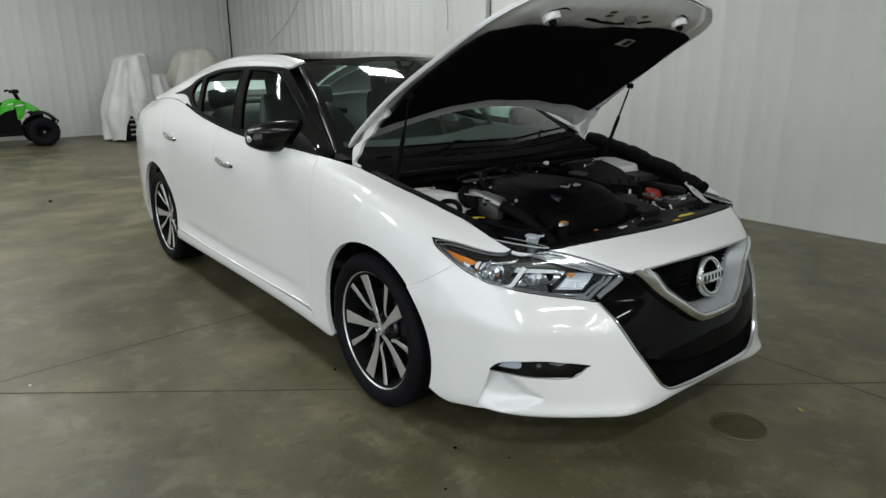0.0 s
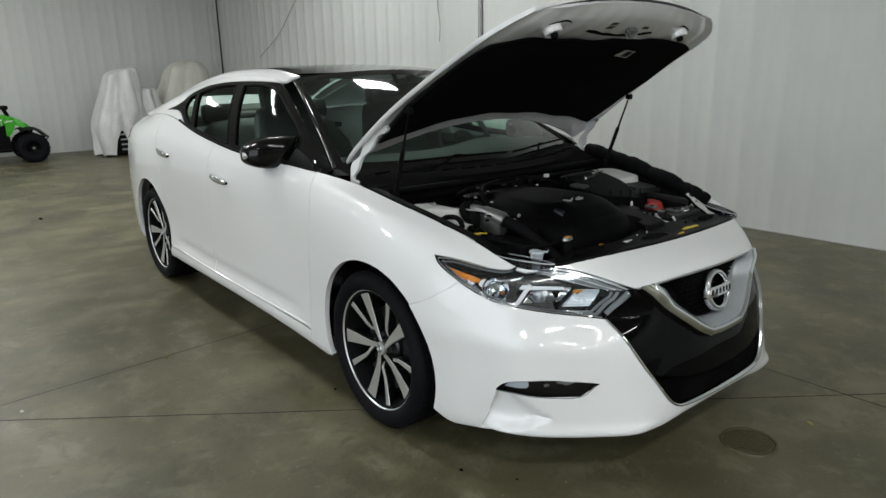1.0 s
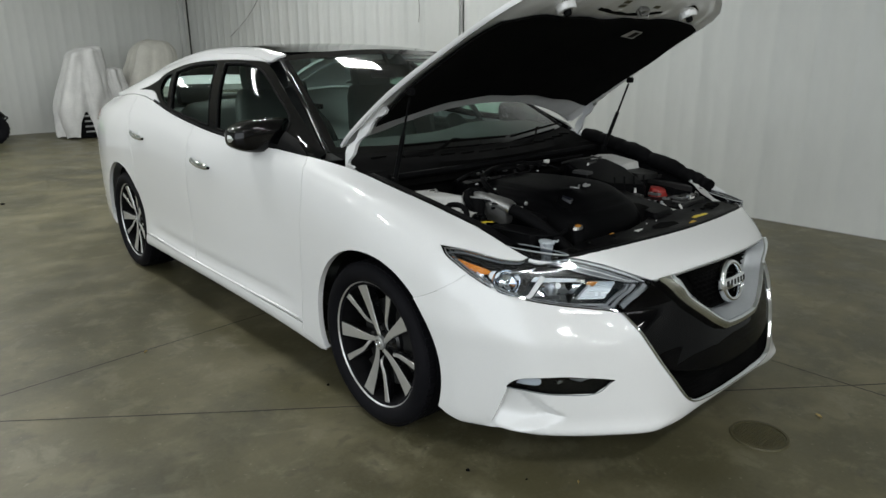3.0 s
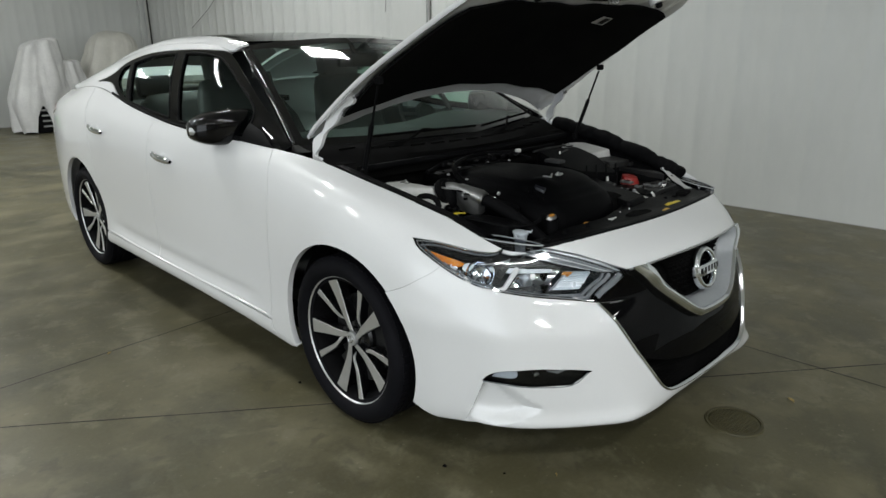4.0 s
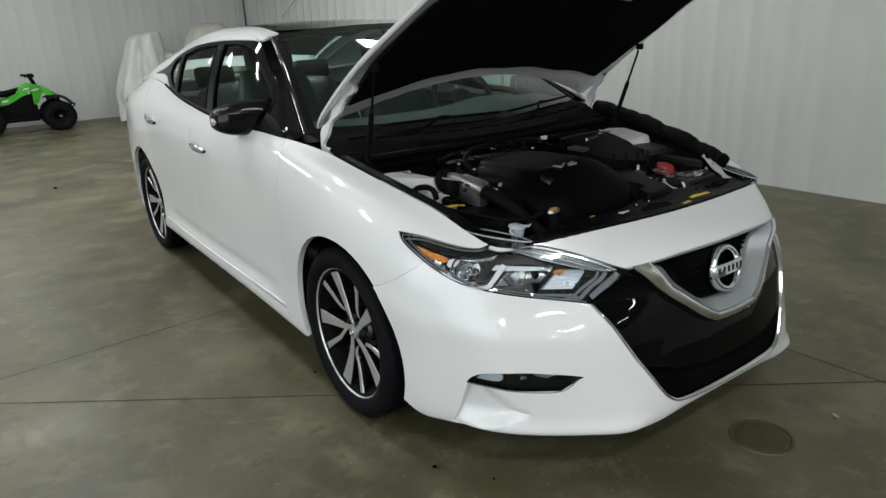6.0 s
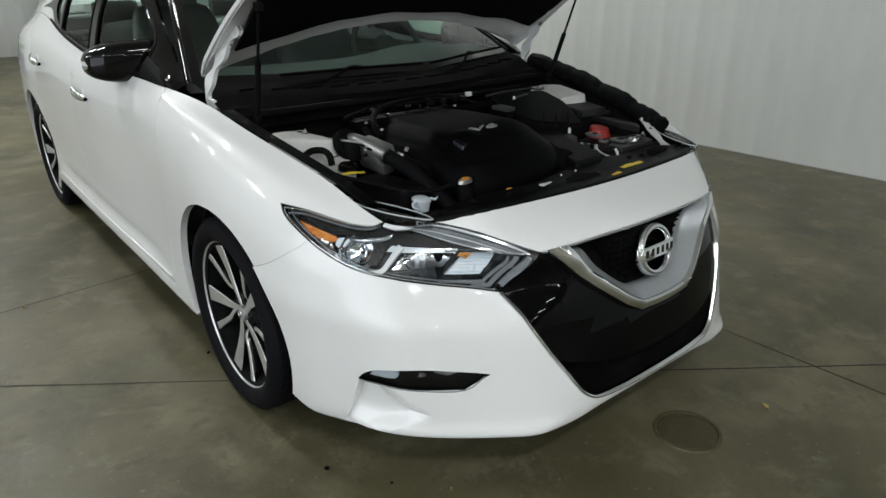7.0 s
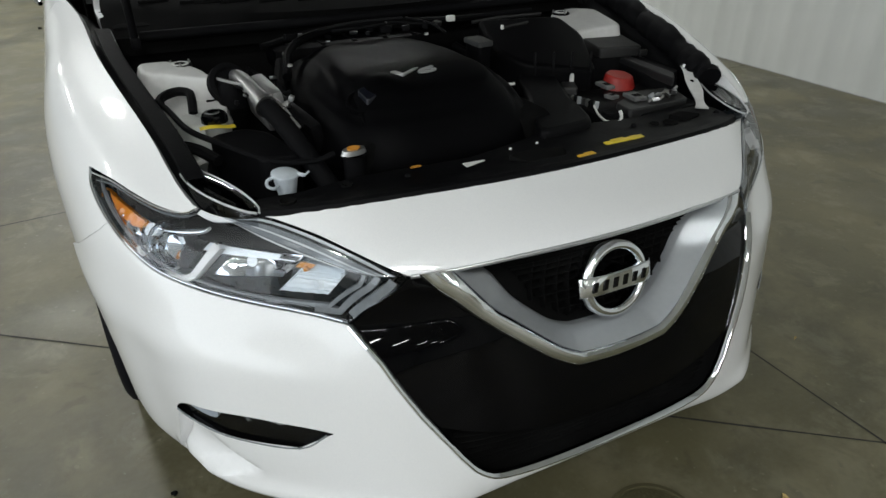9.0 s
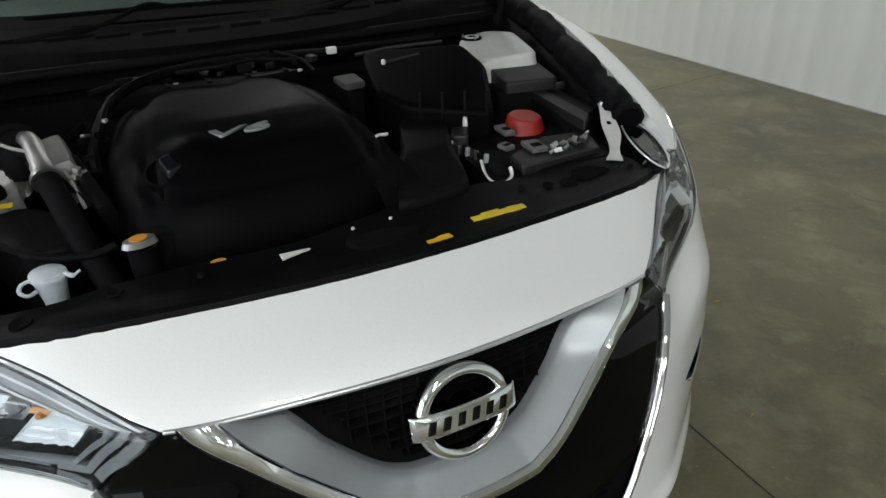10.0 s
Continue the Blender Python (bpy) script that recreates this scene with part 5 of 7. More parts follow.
    for side in (1, -1):
        lamp = thing("headlight", "clear swept headlight with projector, amber reflector and white strip", "", parent=car)
        for name, g, mat, label in pieces:
            ob = part(name, g if side > 0 else mirrored(g), mat, lamp, label)
            if mat in (M["clear"], M["smoked"]):
                ob.visible_shadow = False
    # fog lamps in their dark slots
    parts_ = []
    g = patch(Geo(), body, FOG, (), (0.12, 0.06), gap=-0.002, rim=0, depth=0.030, flip=True)
    rows = [[surface_frame(u, v, d).translation for u, v in closed(FOG)] for d in (0.0, 0.032)]
    g.grid(rows, 0, True)
    parts_.append(("slot", g, M["gloss_black"], ""))
    m = surface_frame(3.72, 2.10, 0.026)
    parts_.append(("fog_lens", Geo().lathe([(.0, .010), (.010, .008), (.014, .0)], m, 24), M["chrome"], "small round fog lamp"))
    g = patch(Geo(), body, smooth_line([(4.44, 2.06), (4.36, 2.15), (4.22, 2.20), (4.02, 2.21), (4.06, 2.06), (4.44, 2.06)], 4), (), (0.05, 0.03), gap=0, rim=0.01, depth=0.014, flip=True)
    parts_.append(("silver_wing", g, M["pale_reflector"], "bright silver trim wing"))
    g = patch(Geo(), body, straight([(3.58, 2.17), (3.28, 2.16), (3.44, 2.09)], 3), (), (0.05, 0.03), gap=0, rim=0.01, depth=0.016, flip=True)
    parts_.append(("silver_fin", g, M["satin"], ""))
    g = patch(Geo(), body, FOG, (), (0.14, 0.08), gap=0.001, rim=0, depth=0.008, flip=True)
    g2 = bar_on(Geo(), body, smooth_line([(3.02, 2.06), (3.29, 1.84), (3.79, 1.885), (4.25, 1.955), (4.58, 1.965)], 4), 0.004, 0.002, proud=0.0)
    parts_.append(("slot_lip", g2, M["smoked_grey"], "thin grey lip under the slot"))
    parts_.append(("fog_cover", g, M["smoked"], "smoked clear cover"))
    for side in (1, -1):
        lamp = thing("fog_lamp", "slim fog lamp in a gloss black slot", "", parent=car)
        for name, g, mat, label in parts_:
            ob = part(name, g if side > 0 else mirrored(g), mat, lamp, label)
            if mat is M["smoked"]:
                ob.visible_shadow = False


V_OUT = [(1.82, 5.00), (1.54, 4.18), (1.29, 3.74), (1.01, 3.38), (0.76, 3.09), (0.52, 2.88), (0.26, 2.85), (0.0, 2.84)]
V_IN = [(1.54, 4.98), (1.26, 4.12), (1.10, 3.84), (0.88, 3.54), (0.67, 3.28), (0.46, 3.11), (0.22, 3.085), (0.0, 3.08)]
V_DEEP = [(1.42, 4.98), (1.16, 4.30), (1.01, 4.02), (0.80, 3.74), (0.59, 3.50), (0.40, 3.385), (0.20, 3.365), (0.0, 3.36)]


def whole(line):
    """A half line and its mirror, from the right end to the left."""
    l = smooth_line(line[:-2], 5)[:-1] + smooth_line(line[-3:], 5)
    return l + [(-u, v) for u, v in l[:-1][::-1]]


def band_between(g, a, b, profile):
    rows = []
    for (u0, v0), (u1, v1) in zip(whole(a), whole(b)):
        row = []
        for s, h in profile:
            m = surface_frame(u0 + (u1 - u0) * s, v0 + (v1 - v0) * s, -h)
            row.append(m.translation)
        rows.append(row)
    return g.grid(rows, flip=True)


def build_grille(car):
    grille = thing("grille", "gloss black grille with a broad chrome V and chrome outline", "", parent=car)
    side = [(2.60, 3.84), (2.29, 3.30), (1.95, 2.55), (1.80, 2.24)]
    low = [(1.80, 2.24), (1.35, 2.06), (0.9, 1.96), (0.45, 1.90), (0, 1.88)]
    def evenly(pts, n):
        p = np.array(pts)
        d = np.r_[0, np.cumsum(np.linalg.norm(np.diff(p, axis=0), axis=1))]
        return np.stack([np.interp(np.linspace(0, d[-1], n), d, p[:, k]) for k in range(3)], 1)

    outer = straight([(1.92, 4.94), (2.24, 4.30), (2.60, 3.84)], 4)[:-1] + straight(side, 4)[:-1] + smooth_line(low, 4)
    inner = smooth_line(V_OUT[:-2], 5)[:-1] + smooth_line(V_OUT[-3:], 5)
    outer, inner = [np.array([surface_frame(u, v, d).translation for u, v in line]) for line, d in ((outer, 0.004), (inner, 0.020))]
    outer = np.concatenate([evenly(outer[:9], 14)[:-1], evenly(outer[8:], 40)])
    inner = np.concatenate([evenly(inner[:9], 14)[:-1], evenly(inner[8:], 40)])
    half = [[o + (0.0, 0.030, -0.004)] + [o + (i - o) * t - np.array((0, 0.004, 0)) * math.sin(math.pi * t) for t in np.linspace(0, 1, 9)] + [i + (0.0, 0.030, 0.0)] for o, i in zip(outer, inner)]
    g = Geo().grid([[tuple(p) for p in row] for row in half], flip=True)
    g.grid([[other_side(*p) for p in row] for row in half])
    part("fascia", g, M["fascia_black"], grille, "gloss black fascia")
    # lower intake: recessed back and slats
    half = smooth_line([(1.80, 2.24), (1.35, 2.06), (0.9, 1.96), (0.45, 1.90), (0, 1.88)], 4)[::-1] + straight([(1.80, 2.24), (1.60, 1.74)], 3) + smooth_line([(1.60, 1.74), (1.44, 1.46), (1.20, 1.28), (0.6, 1.20), (0, 1.18)], 4)
    g = patch(Geo(), body, half + [(-u, v) for u, v in half[::-1]], (), (0.16, 0.14), gap=-0.01, rim=0.0, depth=0.07, flip=True)
    rows = [[], []]
    for u, v in closed(half + [(-u, v) for u, v in half[::-1]]):
        for row, d in zip(rows, (0.004, 0.075)):
            row.append(surface_frame(u, v, d).translation)
    g.grid(rows, 0, True)
    part("intake_back", g, M["felt"], grille)
    for i, v in enumerate(np.linspace(1.30, 1.86, 7)):
        top = 1.30 + 0.72 * (v - 1.2)
        g = bar_on(Geo(), body, [(u, v + 0.035 * (u / top) ** 2) for u in np.linspace(-top, top, 22)], 0.007, 0.016, proud=-0.05)
        part("slat", g, M["felt"], grille)
    # upper mesh
    g = Geo().grid([[surface_frame(u, v + (4.99 - v) * t - 0.06 * (1 - t), 0.060).translation for t in np.linspace(0, 1, 9)] for u, v in whole(V_DEEP)])
    part("mesh_back", g, M["felt"], grille)
    for v in np.linspace(3.55, 4.85, 11):
        top = -0.20 + np.interp(v, (3.37, 3.50, 3.74, 4.02, 4.30, 4.98), (0.18, 0.59, 0.80, 1.01, 1.16, 1.42))
        g = bar_on(Geo(), body, [(u, v) for u in np.linspace(-top, top, 24)], 0.005, 0.010, proud=-0.050)
        part("mesh_bar", g, M["felt"], grille)
    for u in np.linspace(-0.8, 0.8, 13):
        bottom = np.interp(abs(u), (0, 0.59, 0.80, 1.01, 1.16, 1.42), (3.37, 3.50, 3.74, 4.02, 4.30, 4.98))
        g = bar_on(Geo(), body, [(u, v) for v in np.linspace(bottom + 0.14, 4.95, 8)], 0.004, 0.010, proud=-0.051)
        part("mesh_bar", g, M["felt"], grille)
    # chrome V, satin inner slope, chrome outline
    g = band_between(Geo(), V_OUT, V_IN, [(-.05, -.030), (-.04, -.006), (.03, .004), (.14, .011), (.40, .017), (.60, .0195), (.80, .019), (.95, .014), (1.0, .003), (1.02, -.012)])
    part("chrome_v", g, M["v_chrome"], grille, "broad polished chrome V")
    g = band_between(Geo(), V_IN, V_DEEP, [(0.0, -.004), (.01, .009), (.06, .006), (.35, -.010), (.7, -.026), (.96, -.039), (1.0, -.043), (1.0, -.060)])
    part("satin_slope", g, M["satin_paint"], grille, "satin silver inner slope")
    line = straight(GRILLE_SIDE[:4], 4)[:-1] + smooth_line(GRILLE_SIDE[3:], 4)
    line = line + [(-u, v) for u, v in line[:-1][::-1]]
    part("chrome_outline", bar_on(Geo(), body, line, 0.014, 0.008), M["chrome"], grille, "slim chrome outline")
    g = bar_on(Geo(), body, [(u, 4.985) for u in np.linspace(-1.88, 1.88, 40)], 0.008, 0.005, proud=-0.002)
    part("top_moulding", g, M["satin"], grille)
    # badge: ring and bar with plain marks
    badge = thing("badge", "round polished chrome badge with a plain crossbar", "", parent=car)
    m = Matrix.Translation((0.001, -0.899, 0.604)) @ Euler((radians(90 - 14), 0, 0)).to_matrix().to_4x4()
    prof = [(.0560, -.010), (.0560, .004), (.0572, .0085), (.0600, .0120), (.0640, .0130), (.0690, .0120), (.0735, .0080), (.0755, .0010), (.0755, -.010)]
    part("ring", Geo().lathe(prof, m, 64), M["chrome"], badge)
    g = Geo()
    rows = []
    for x in (-.0835, -.0825, -.0800, -.0740, -.05, -.025, 0, .025, .05, .0740, .0800, .0825, .0835):
        k = 1.0 - (abs(x) / .0835) ** 10
        bow = .0045 * (1 - (x / .0835) ** 2)
        rows.append([m @ Vector((x, y, h * (0.35 + 0.65 * k) + bow if h > 0 else h)) for y, h in ((-.0190, -.010), (-.0190, .0115), (-.0178, .0150), (-.0160, .0165), (.0160, .0165), (.0178, .0150), (.0190, .0115), (.0190, -.010))])
    g.grid(rows)
    part("crossbar", g, M["chrome"], badge)
    # six plain upright marks and a fine line above and below them
    for i in range(6):
        x = -.056 + i * .0224
        z = .0166 + .0045 * (1 - (x / .0835) ** 2)
        rows = [[m @ Vector((x + dx + .25 * dy, dy, z + h)) for dx, h in ((-.0056, -.002), (-.0056, .0006), (-.0050, .0010), (.0050, .0010), (.0056, .0006), (.0056, -.002))] for dy in (-.0092, -.0086, .0086, .0092)]
        part("mark", Geo().grid(rows), M["gloss_black"], badge)
    part("stem", Geo().lathe([(.03, -.03), (.03, .0)], m, 16), M["black_plastic"], badge)


# ---- wheels ----
def build_wheel(car):
    wheel = thing("wheel", "alloy wheel with five machined twin spokes and dark pockets", "", parent=car)
    half = [(.229, .090), (.240, .094), (.2475, .1035), (.260, .114), (.279, .1195), (.297, .118), (.313, .110), (.323, .098), (.328, .084)]
    tread = [(.330, .072), (.323, .070), (.323, .064), (.331, .062), (.3315, .036), (.324, .034), (.324, .027), (.332, .025), (.332, .004), (.325, .002)]
    prof = [(q if q < .25 else .25 + (q - .25) * .866, h) for q, h in half + tread]
    prof = prof + [(r, -h) for r, h in prof[::-1]]
    g = Geo().lathe(prof, segs=72)
    for k in range(72):
        a0 = 2 * math.pi * k / 72
        for h0, h1 in ((.066, .096), (-.096, -.066)):
            m = Matrix.Rotation(a0, 4, "Z")
            g.box(m @ Vector((.3165, 0, 0.5 * (h0 + h1))), (.006, .020, .028), 0, (0, 0, math.degrees(a0)))
    part("tyre", g, M["tyre"], wheel, "black road tyre")
    part("rim_barrel", Geo().lathe([(.234, .092), (.228, .080), (.214, .060), (.208, .0), (.211, -.07), (.232, -.098)], segs=64), M["soft_black"], wheel)
    part("rim_lip", Geo().lathe([(.2385, .0815), (.2393, .0905), (.2410, .0965), (.2445, .0998), (.2470, .0985), (.2470, .090)], segs=72), M["machined"], wheel, "bright machined rim edge")

    def face_h(r):
        return 0.071 + 0.018 * (r / .226) ** 2
    for k in range(5):
        base = radians(34 + 72 * k)
        for lean, h0, h1, a0 in ((-1, .0105, .0300, 11), (1, .0070, .0135, 9)):
            g = Geo()
            outer = radians(14.0 if lean < 0 else 16.5)
            start = .030 if lean < 0 else .064
            rows = []
            for s in (0, .05, .1, .15, .22, .35, .5, .65, .8, .92, 1):
                q = Vector((start * math.cos(base + lean * radians(a0)), start * math.sin(base + lean * radians(a0)), 0)).lerp(Vector((.2355 * math.cos(base + lean * outer), .2355 * math.sin(base + lean * outer), 0)), s)
                r, c = q.length, q.normalized()
                t = Vector((-c.y, c.x, 0))
                bend = max(0.0, 1 - s / .34) ** 1.6
                c = (c * r - t * (.010 * bend if lean < 0 else .024 * bend)).normalized()
                t = Vector((-c.y, c.x, 0))
                w = h0 + (h1 - h0) * s ** 1.25
                h = face_h(r) - (0.0 if lean < 0 else 0.022 * max(0.0, 1 - 5 * s) ** 2)
                rows.append([c * r - t * w * 0.9 + Vector((0, 0, h - .040)), c * r - t * w + Vector((0, 0, h - .003)), c * r - t * (w - .0022) + Vector((0, 0, h)), c * r + t * (w - .0022) + Vector((0, 0, h)), c * r + t * w + Vector((0, 0, h - .003)), c * r + t * w * 0.9 + Vector((0, 0, h - .040))])
            k0 = len(g.f)
            g.grid(rows, 0, flip=True)
            for j in range(k0, len(g.f)):
                col = (j - k0) % 5
                g.m[j] = 0 if col in (1, 2, 3) else 1
            part("spoke", g, [M["machined"], M["dark_alloy"]], wheel)
    part("hub", Geo().lathe([(.0, .064), (.040, .062), (.046, .050), (.072, .046), (.080, .036), (.080, .0)], segs=40), M["dark_alloy"], wheel)
    part("hub_cap", Geo().lathe([(.0, .0795), (.020, .079), (.026, .076), (.0275, .070), (.0275, .06)], segs=32), M["satin"], wheel, "satin hub cap")
    part("cap_ring", Geo().lathe([(.010, .0803), (.0115, .0815), (.014, .0815), (.0155, .0800)], segs=24), M["chrome"], wheel)
    for k in range(5):
        phi = radians(34 + 36 + 72 * k)
        m = Matrix.Translation((.058 * math.cos(phi), .058 * math.sin(phi), .046))
        part("lug_nut", Geo().lathe([(.0, .018), (.008, .018), (.0105, .014), (.0105, .0)], m, 6), M["disc"], wheel)
    part("brake_disc", Geo().lathe([(.07, .020), (.160, .020), (.160, -.004), (.07, -.004)], segs=48), M["disc"], wheel)
    g = Geo().grid([[(r * math.cos(a), r * math.sin(a), h) for a in np.linspace(0.75 * math.pi, 1.15 * math.pi, 9)] for r, h in ((.105, .034), (.170, .040), (.178, .02), (.178, -.03))])
    part("brake_caliper", g, M["disc"], wheel)
    return wheel


def build_wheels(car):
    wheel = build_wheel(car)
    wheel.matrix_basis = pose(-0.777, 0.024, 0.321, 0, -90, 0)
    spots = ((-0.780, 2.752, -90, 0), (0.777, 0.024, 90, 0), (0.780, 2.752, 90, 31))
    for x, y, turn, spin in spots:
        copy_thing(wheel, pose(x, y, 0.321, 0, turn, 0) @ pose(0, 0, 0, 0, 0, spin))


# ---- mirrors and handles ----
def blob(centre, size, power=2.6, n=20, k=14, shear=0.0):
    g, rows = Geo(), []

    def s(x, p):
        return math.copysign(abs(x) ** (2 / p), x)
    for i in range(k + 1):
        b = -math.pi / 2 + math.pi * i / k
        rows.append([(centre[0] + size[0] * s(math.cos(b), power) * s(math.cos(a), power), centre[1] + size[1] * s(math.cos(b), power) * s(math.sin(a), power) + shear * size[2] * math.sin(b), centre[2] + size[2] * s(math.sin(b), power)) for a in (2 * math.pi * j / n for j in range(n))])
    return g.grid(rows, 0, True)


def build_mirrors(car):
    for s in (1, -1):
        mirror = thing("side_mirror", "gloss black door mirror with a clear indicator strip", "", parent=car)

        def fit(g):
            for i, (x, y, z) in enumerate(g.v):
                t = (x + .862) / .125
                z2 = 1.033 + (z - 1.033) * (1.0 - 0.24 * max(-t, 0) ** 1.6) + 0.006 * t
                y2 = y - 0.03 * t
                g.v[i] = (x, y2, z2)
            return g if s > 0 else mirrored(g)
        part("shell", fit(blob((-.822, .885, 1.031), (.156, .080, .072), 3.4, 40, 24)), M["gloss_black"], mirror)
        g = Geo()
        rows = []
        for t in np.linspace(0, 1, 10):
            x = -.979 + .085 * t
            yy = .905 - .072 * math.sin(0.5 * math.pi * t) ** 0.7
            w = .013 * (1 - 0.75 * t) + .002
            rows.append([(x - .004, yy - .004, 1.026 - w - .004 * t), (x - .008, yy - .008, 1.026 - .004 * t), (x - .004, yy - .004, 1.026 + w - .004 * t)])
        g.grid(rows)
        part("indicator", g if s > 0 else mirrored(g), M["satin"], mirror, "clear indicator strip")
        g = blob((-.775, .83, .965), (.055, .055, .022), 2.6, 18, 10)
        part("stalk", g if s > 0 else mirrored(g), M["gloss_black"], mirror)
        g = patch(Geo(), cheek, straight([(.52, .02), (.74, .02), (.72, .48), (.62, .46)], 4), (), (0.06, 0.1), gap=0, rim=0.01, depth=-0.006, flip=True)
        part("sail", g if s > 0 else mirrored(g), M["black_plastic"], mirror)
    for y, z in ((1.415, 0.850), (2.335, 0.916)):
        for s in (1, -1):
            handle = thing("door_handle", "polished chrome door handle", "", parent=car)
            u, v = uv_at(y, z)
            m = surface_frame(u, v)
            g = Geo()
            rows = []
            for t in np.linspace(-1, 1, 15):
                k = (1 - abs(t) ** 4) ** 0.5 if abs(t) < 1 else 0.0
                lift_ = 0.034 - 0.020 * abs(t) ** 2.5
                hh = 0.015 * (0.55 + 0.45 * k)
                rows.append([m @ Vector((t * .096, hh * math.cos(a) - 0.006 * t, lift_ + 0.008 * math.sin(a) - 0.004)) for a in np.linspace(0, 2 * math.pi, 13)[:-1]])
            g.grid(rows, 0, True)
            part("grip", g if s > 0 else mirrored(g), M["chrome"], handle)
            g = Geo().lathe([(.0, .006), (.010, .006), (.014, .003), (.015, -.002)], m @ Matrix.Translation((.088, -.006, .018)), 16)
            part("key_cap", g if s > 0 else mirrored(g), M["chrome"], handle)
            g = Geo().lathe([(.0, .0012), (.030, .0012), (.034, .0)], m @ Matrix.Diagonal((1.15, 0.85, 1, 1)), 24)
            part("cup", g if s > 0 else mirrored(g), M["paint"], handle)


# ---- engine bay ----
def dome(g, centre, half, top, drop, power=3.0, skew=0.0, n=28, k=10, relief=None):
    """A moulded cover: a rounded top that rolls down to its rim."""
    rows = []
    for i in range(k + 1):
        t = i / k
        rr = math.sin(t * math.pi / 2) ** 0.8
        row = []
        for j in range(n):
            a = 2 * math.pi * j / n
            c, s = math.cos(a), math.sin(a)
            q = (abs(c) ** power + abs(s) ** power) ** (-1 / power)
            x, y = centre[0] + half[0] * rr * q * c + skew * half[1] * rr * q * s, centre[1] + half[1] * rr * q * s
            z = top - drop * (1 - math.cos(t * math.pi / 2)) ** 1.6
            if relief:
                z += relief(x, y) * (1 - t ** 6)
            row.append((x, y, z))
        rows.append(row)
    return g.grid(rows, 0, True)


def moulded(g, poly, top, bottom, edge=.008, tilt=(0.0, 0.0), taper=0.0, n=4):
    """A moulded lid or box over a plan outline, with rounded corners and rim; tilt slopes its top along x and y, taper widens its foot."""
    poly = [Vector((x, y)) for x, y in poly]
    mid = sum(poly, Vector((0, 0))) / len(poly)
    ring = []
    for i, p in enumerate(poly):
        a, b = poly[i - 1], poly[(i + 1) % len(poly)]
        da, db = min(.4 * (a - p).length, 2.2 * edge), min(.4 * (b - p).length, 2.2 * edge)
        p0, p1 = p + (a - p).normalized() * da, p + (b - p).normalized() * db
        ring += [p0 * (1 - t) ** 2 + p * 2 * t * (1 - t) + p1 * t * t for t in np.linspace(0, 1, n)]
    rows = []
    for inset, z in ((edge * 1.2, 0.0), (edge * .5, -.12 * edge), (edge * .12, -.5 * edge), (0.0, -1.1 * edge), (-taper, None)):
        row = []
        for p in ring:
            q = p + (mid - p).normalized() * inset
            h = bottom if z is None else top + z + tilt[0] * (q.x - mid.x) + tilt[1] * (q.y - mid.y)
            row.append(Vector((q.x, q.y, h)))
        rows.append(row)
    g.grid(rows, 0, True)
    g.add(rows[0], [tuple(range(len(ring)))])
    return g


def lettering(text, size, depth, m, material, parent, name="lettering"):
    cu = bpy.data.curves.new(name, "FONT")
    cu.body, cu.size, cu.extrude, cu.bevel_depth, cu.align_x, cu.align_y, cu.shear = text, size, depth, 0.0006, "CENTER", "CENTER", 0.25
    tmp = new(name, cu)
    bpy.context.view_layer.update()
    mesh = bpy.data.meshes.new_from_object(tmp.evaluated_get(bpy.context.evaluated_depsgraph_get()))
    bpy.data.objects.remove(tmp)
    mesh.transform(m)
    mesh.materials.clear()
    mesh.materials.append(material)
    ob = new(name, mesh)
    ob.parent = parent
    return ob


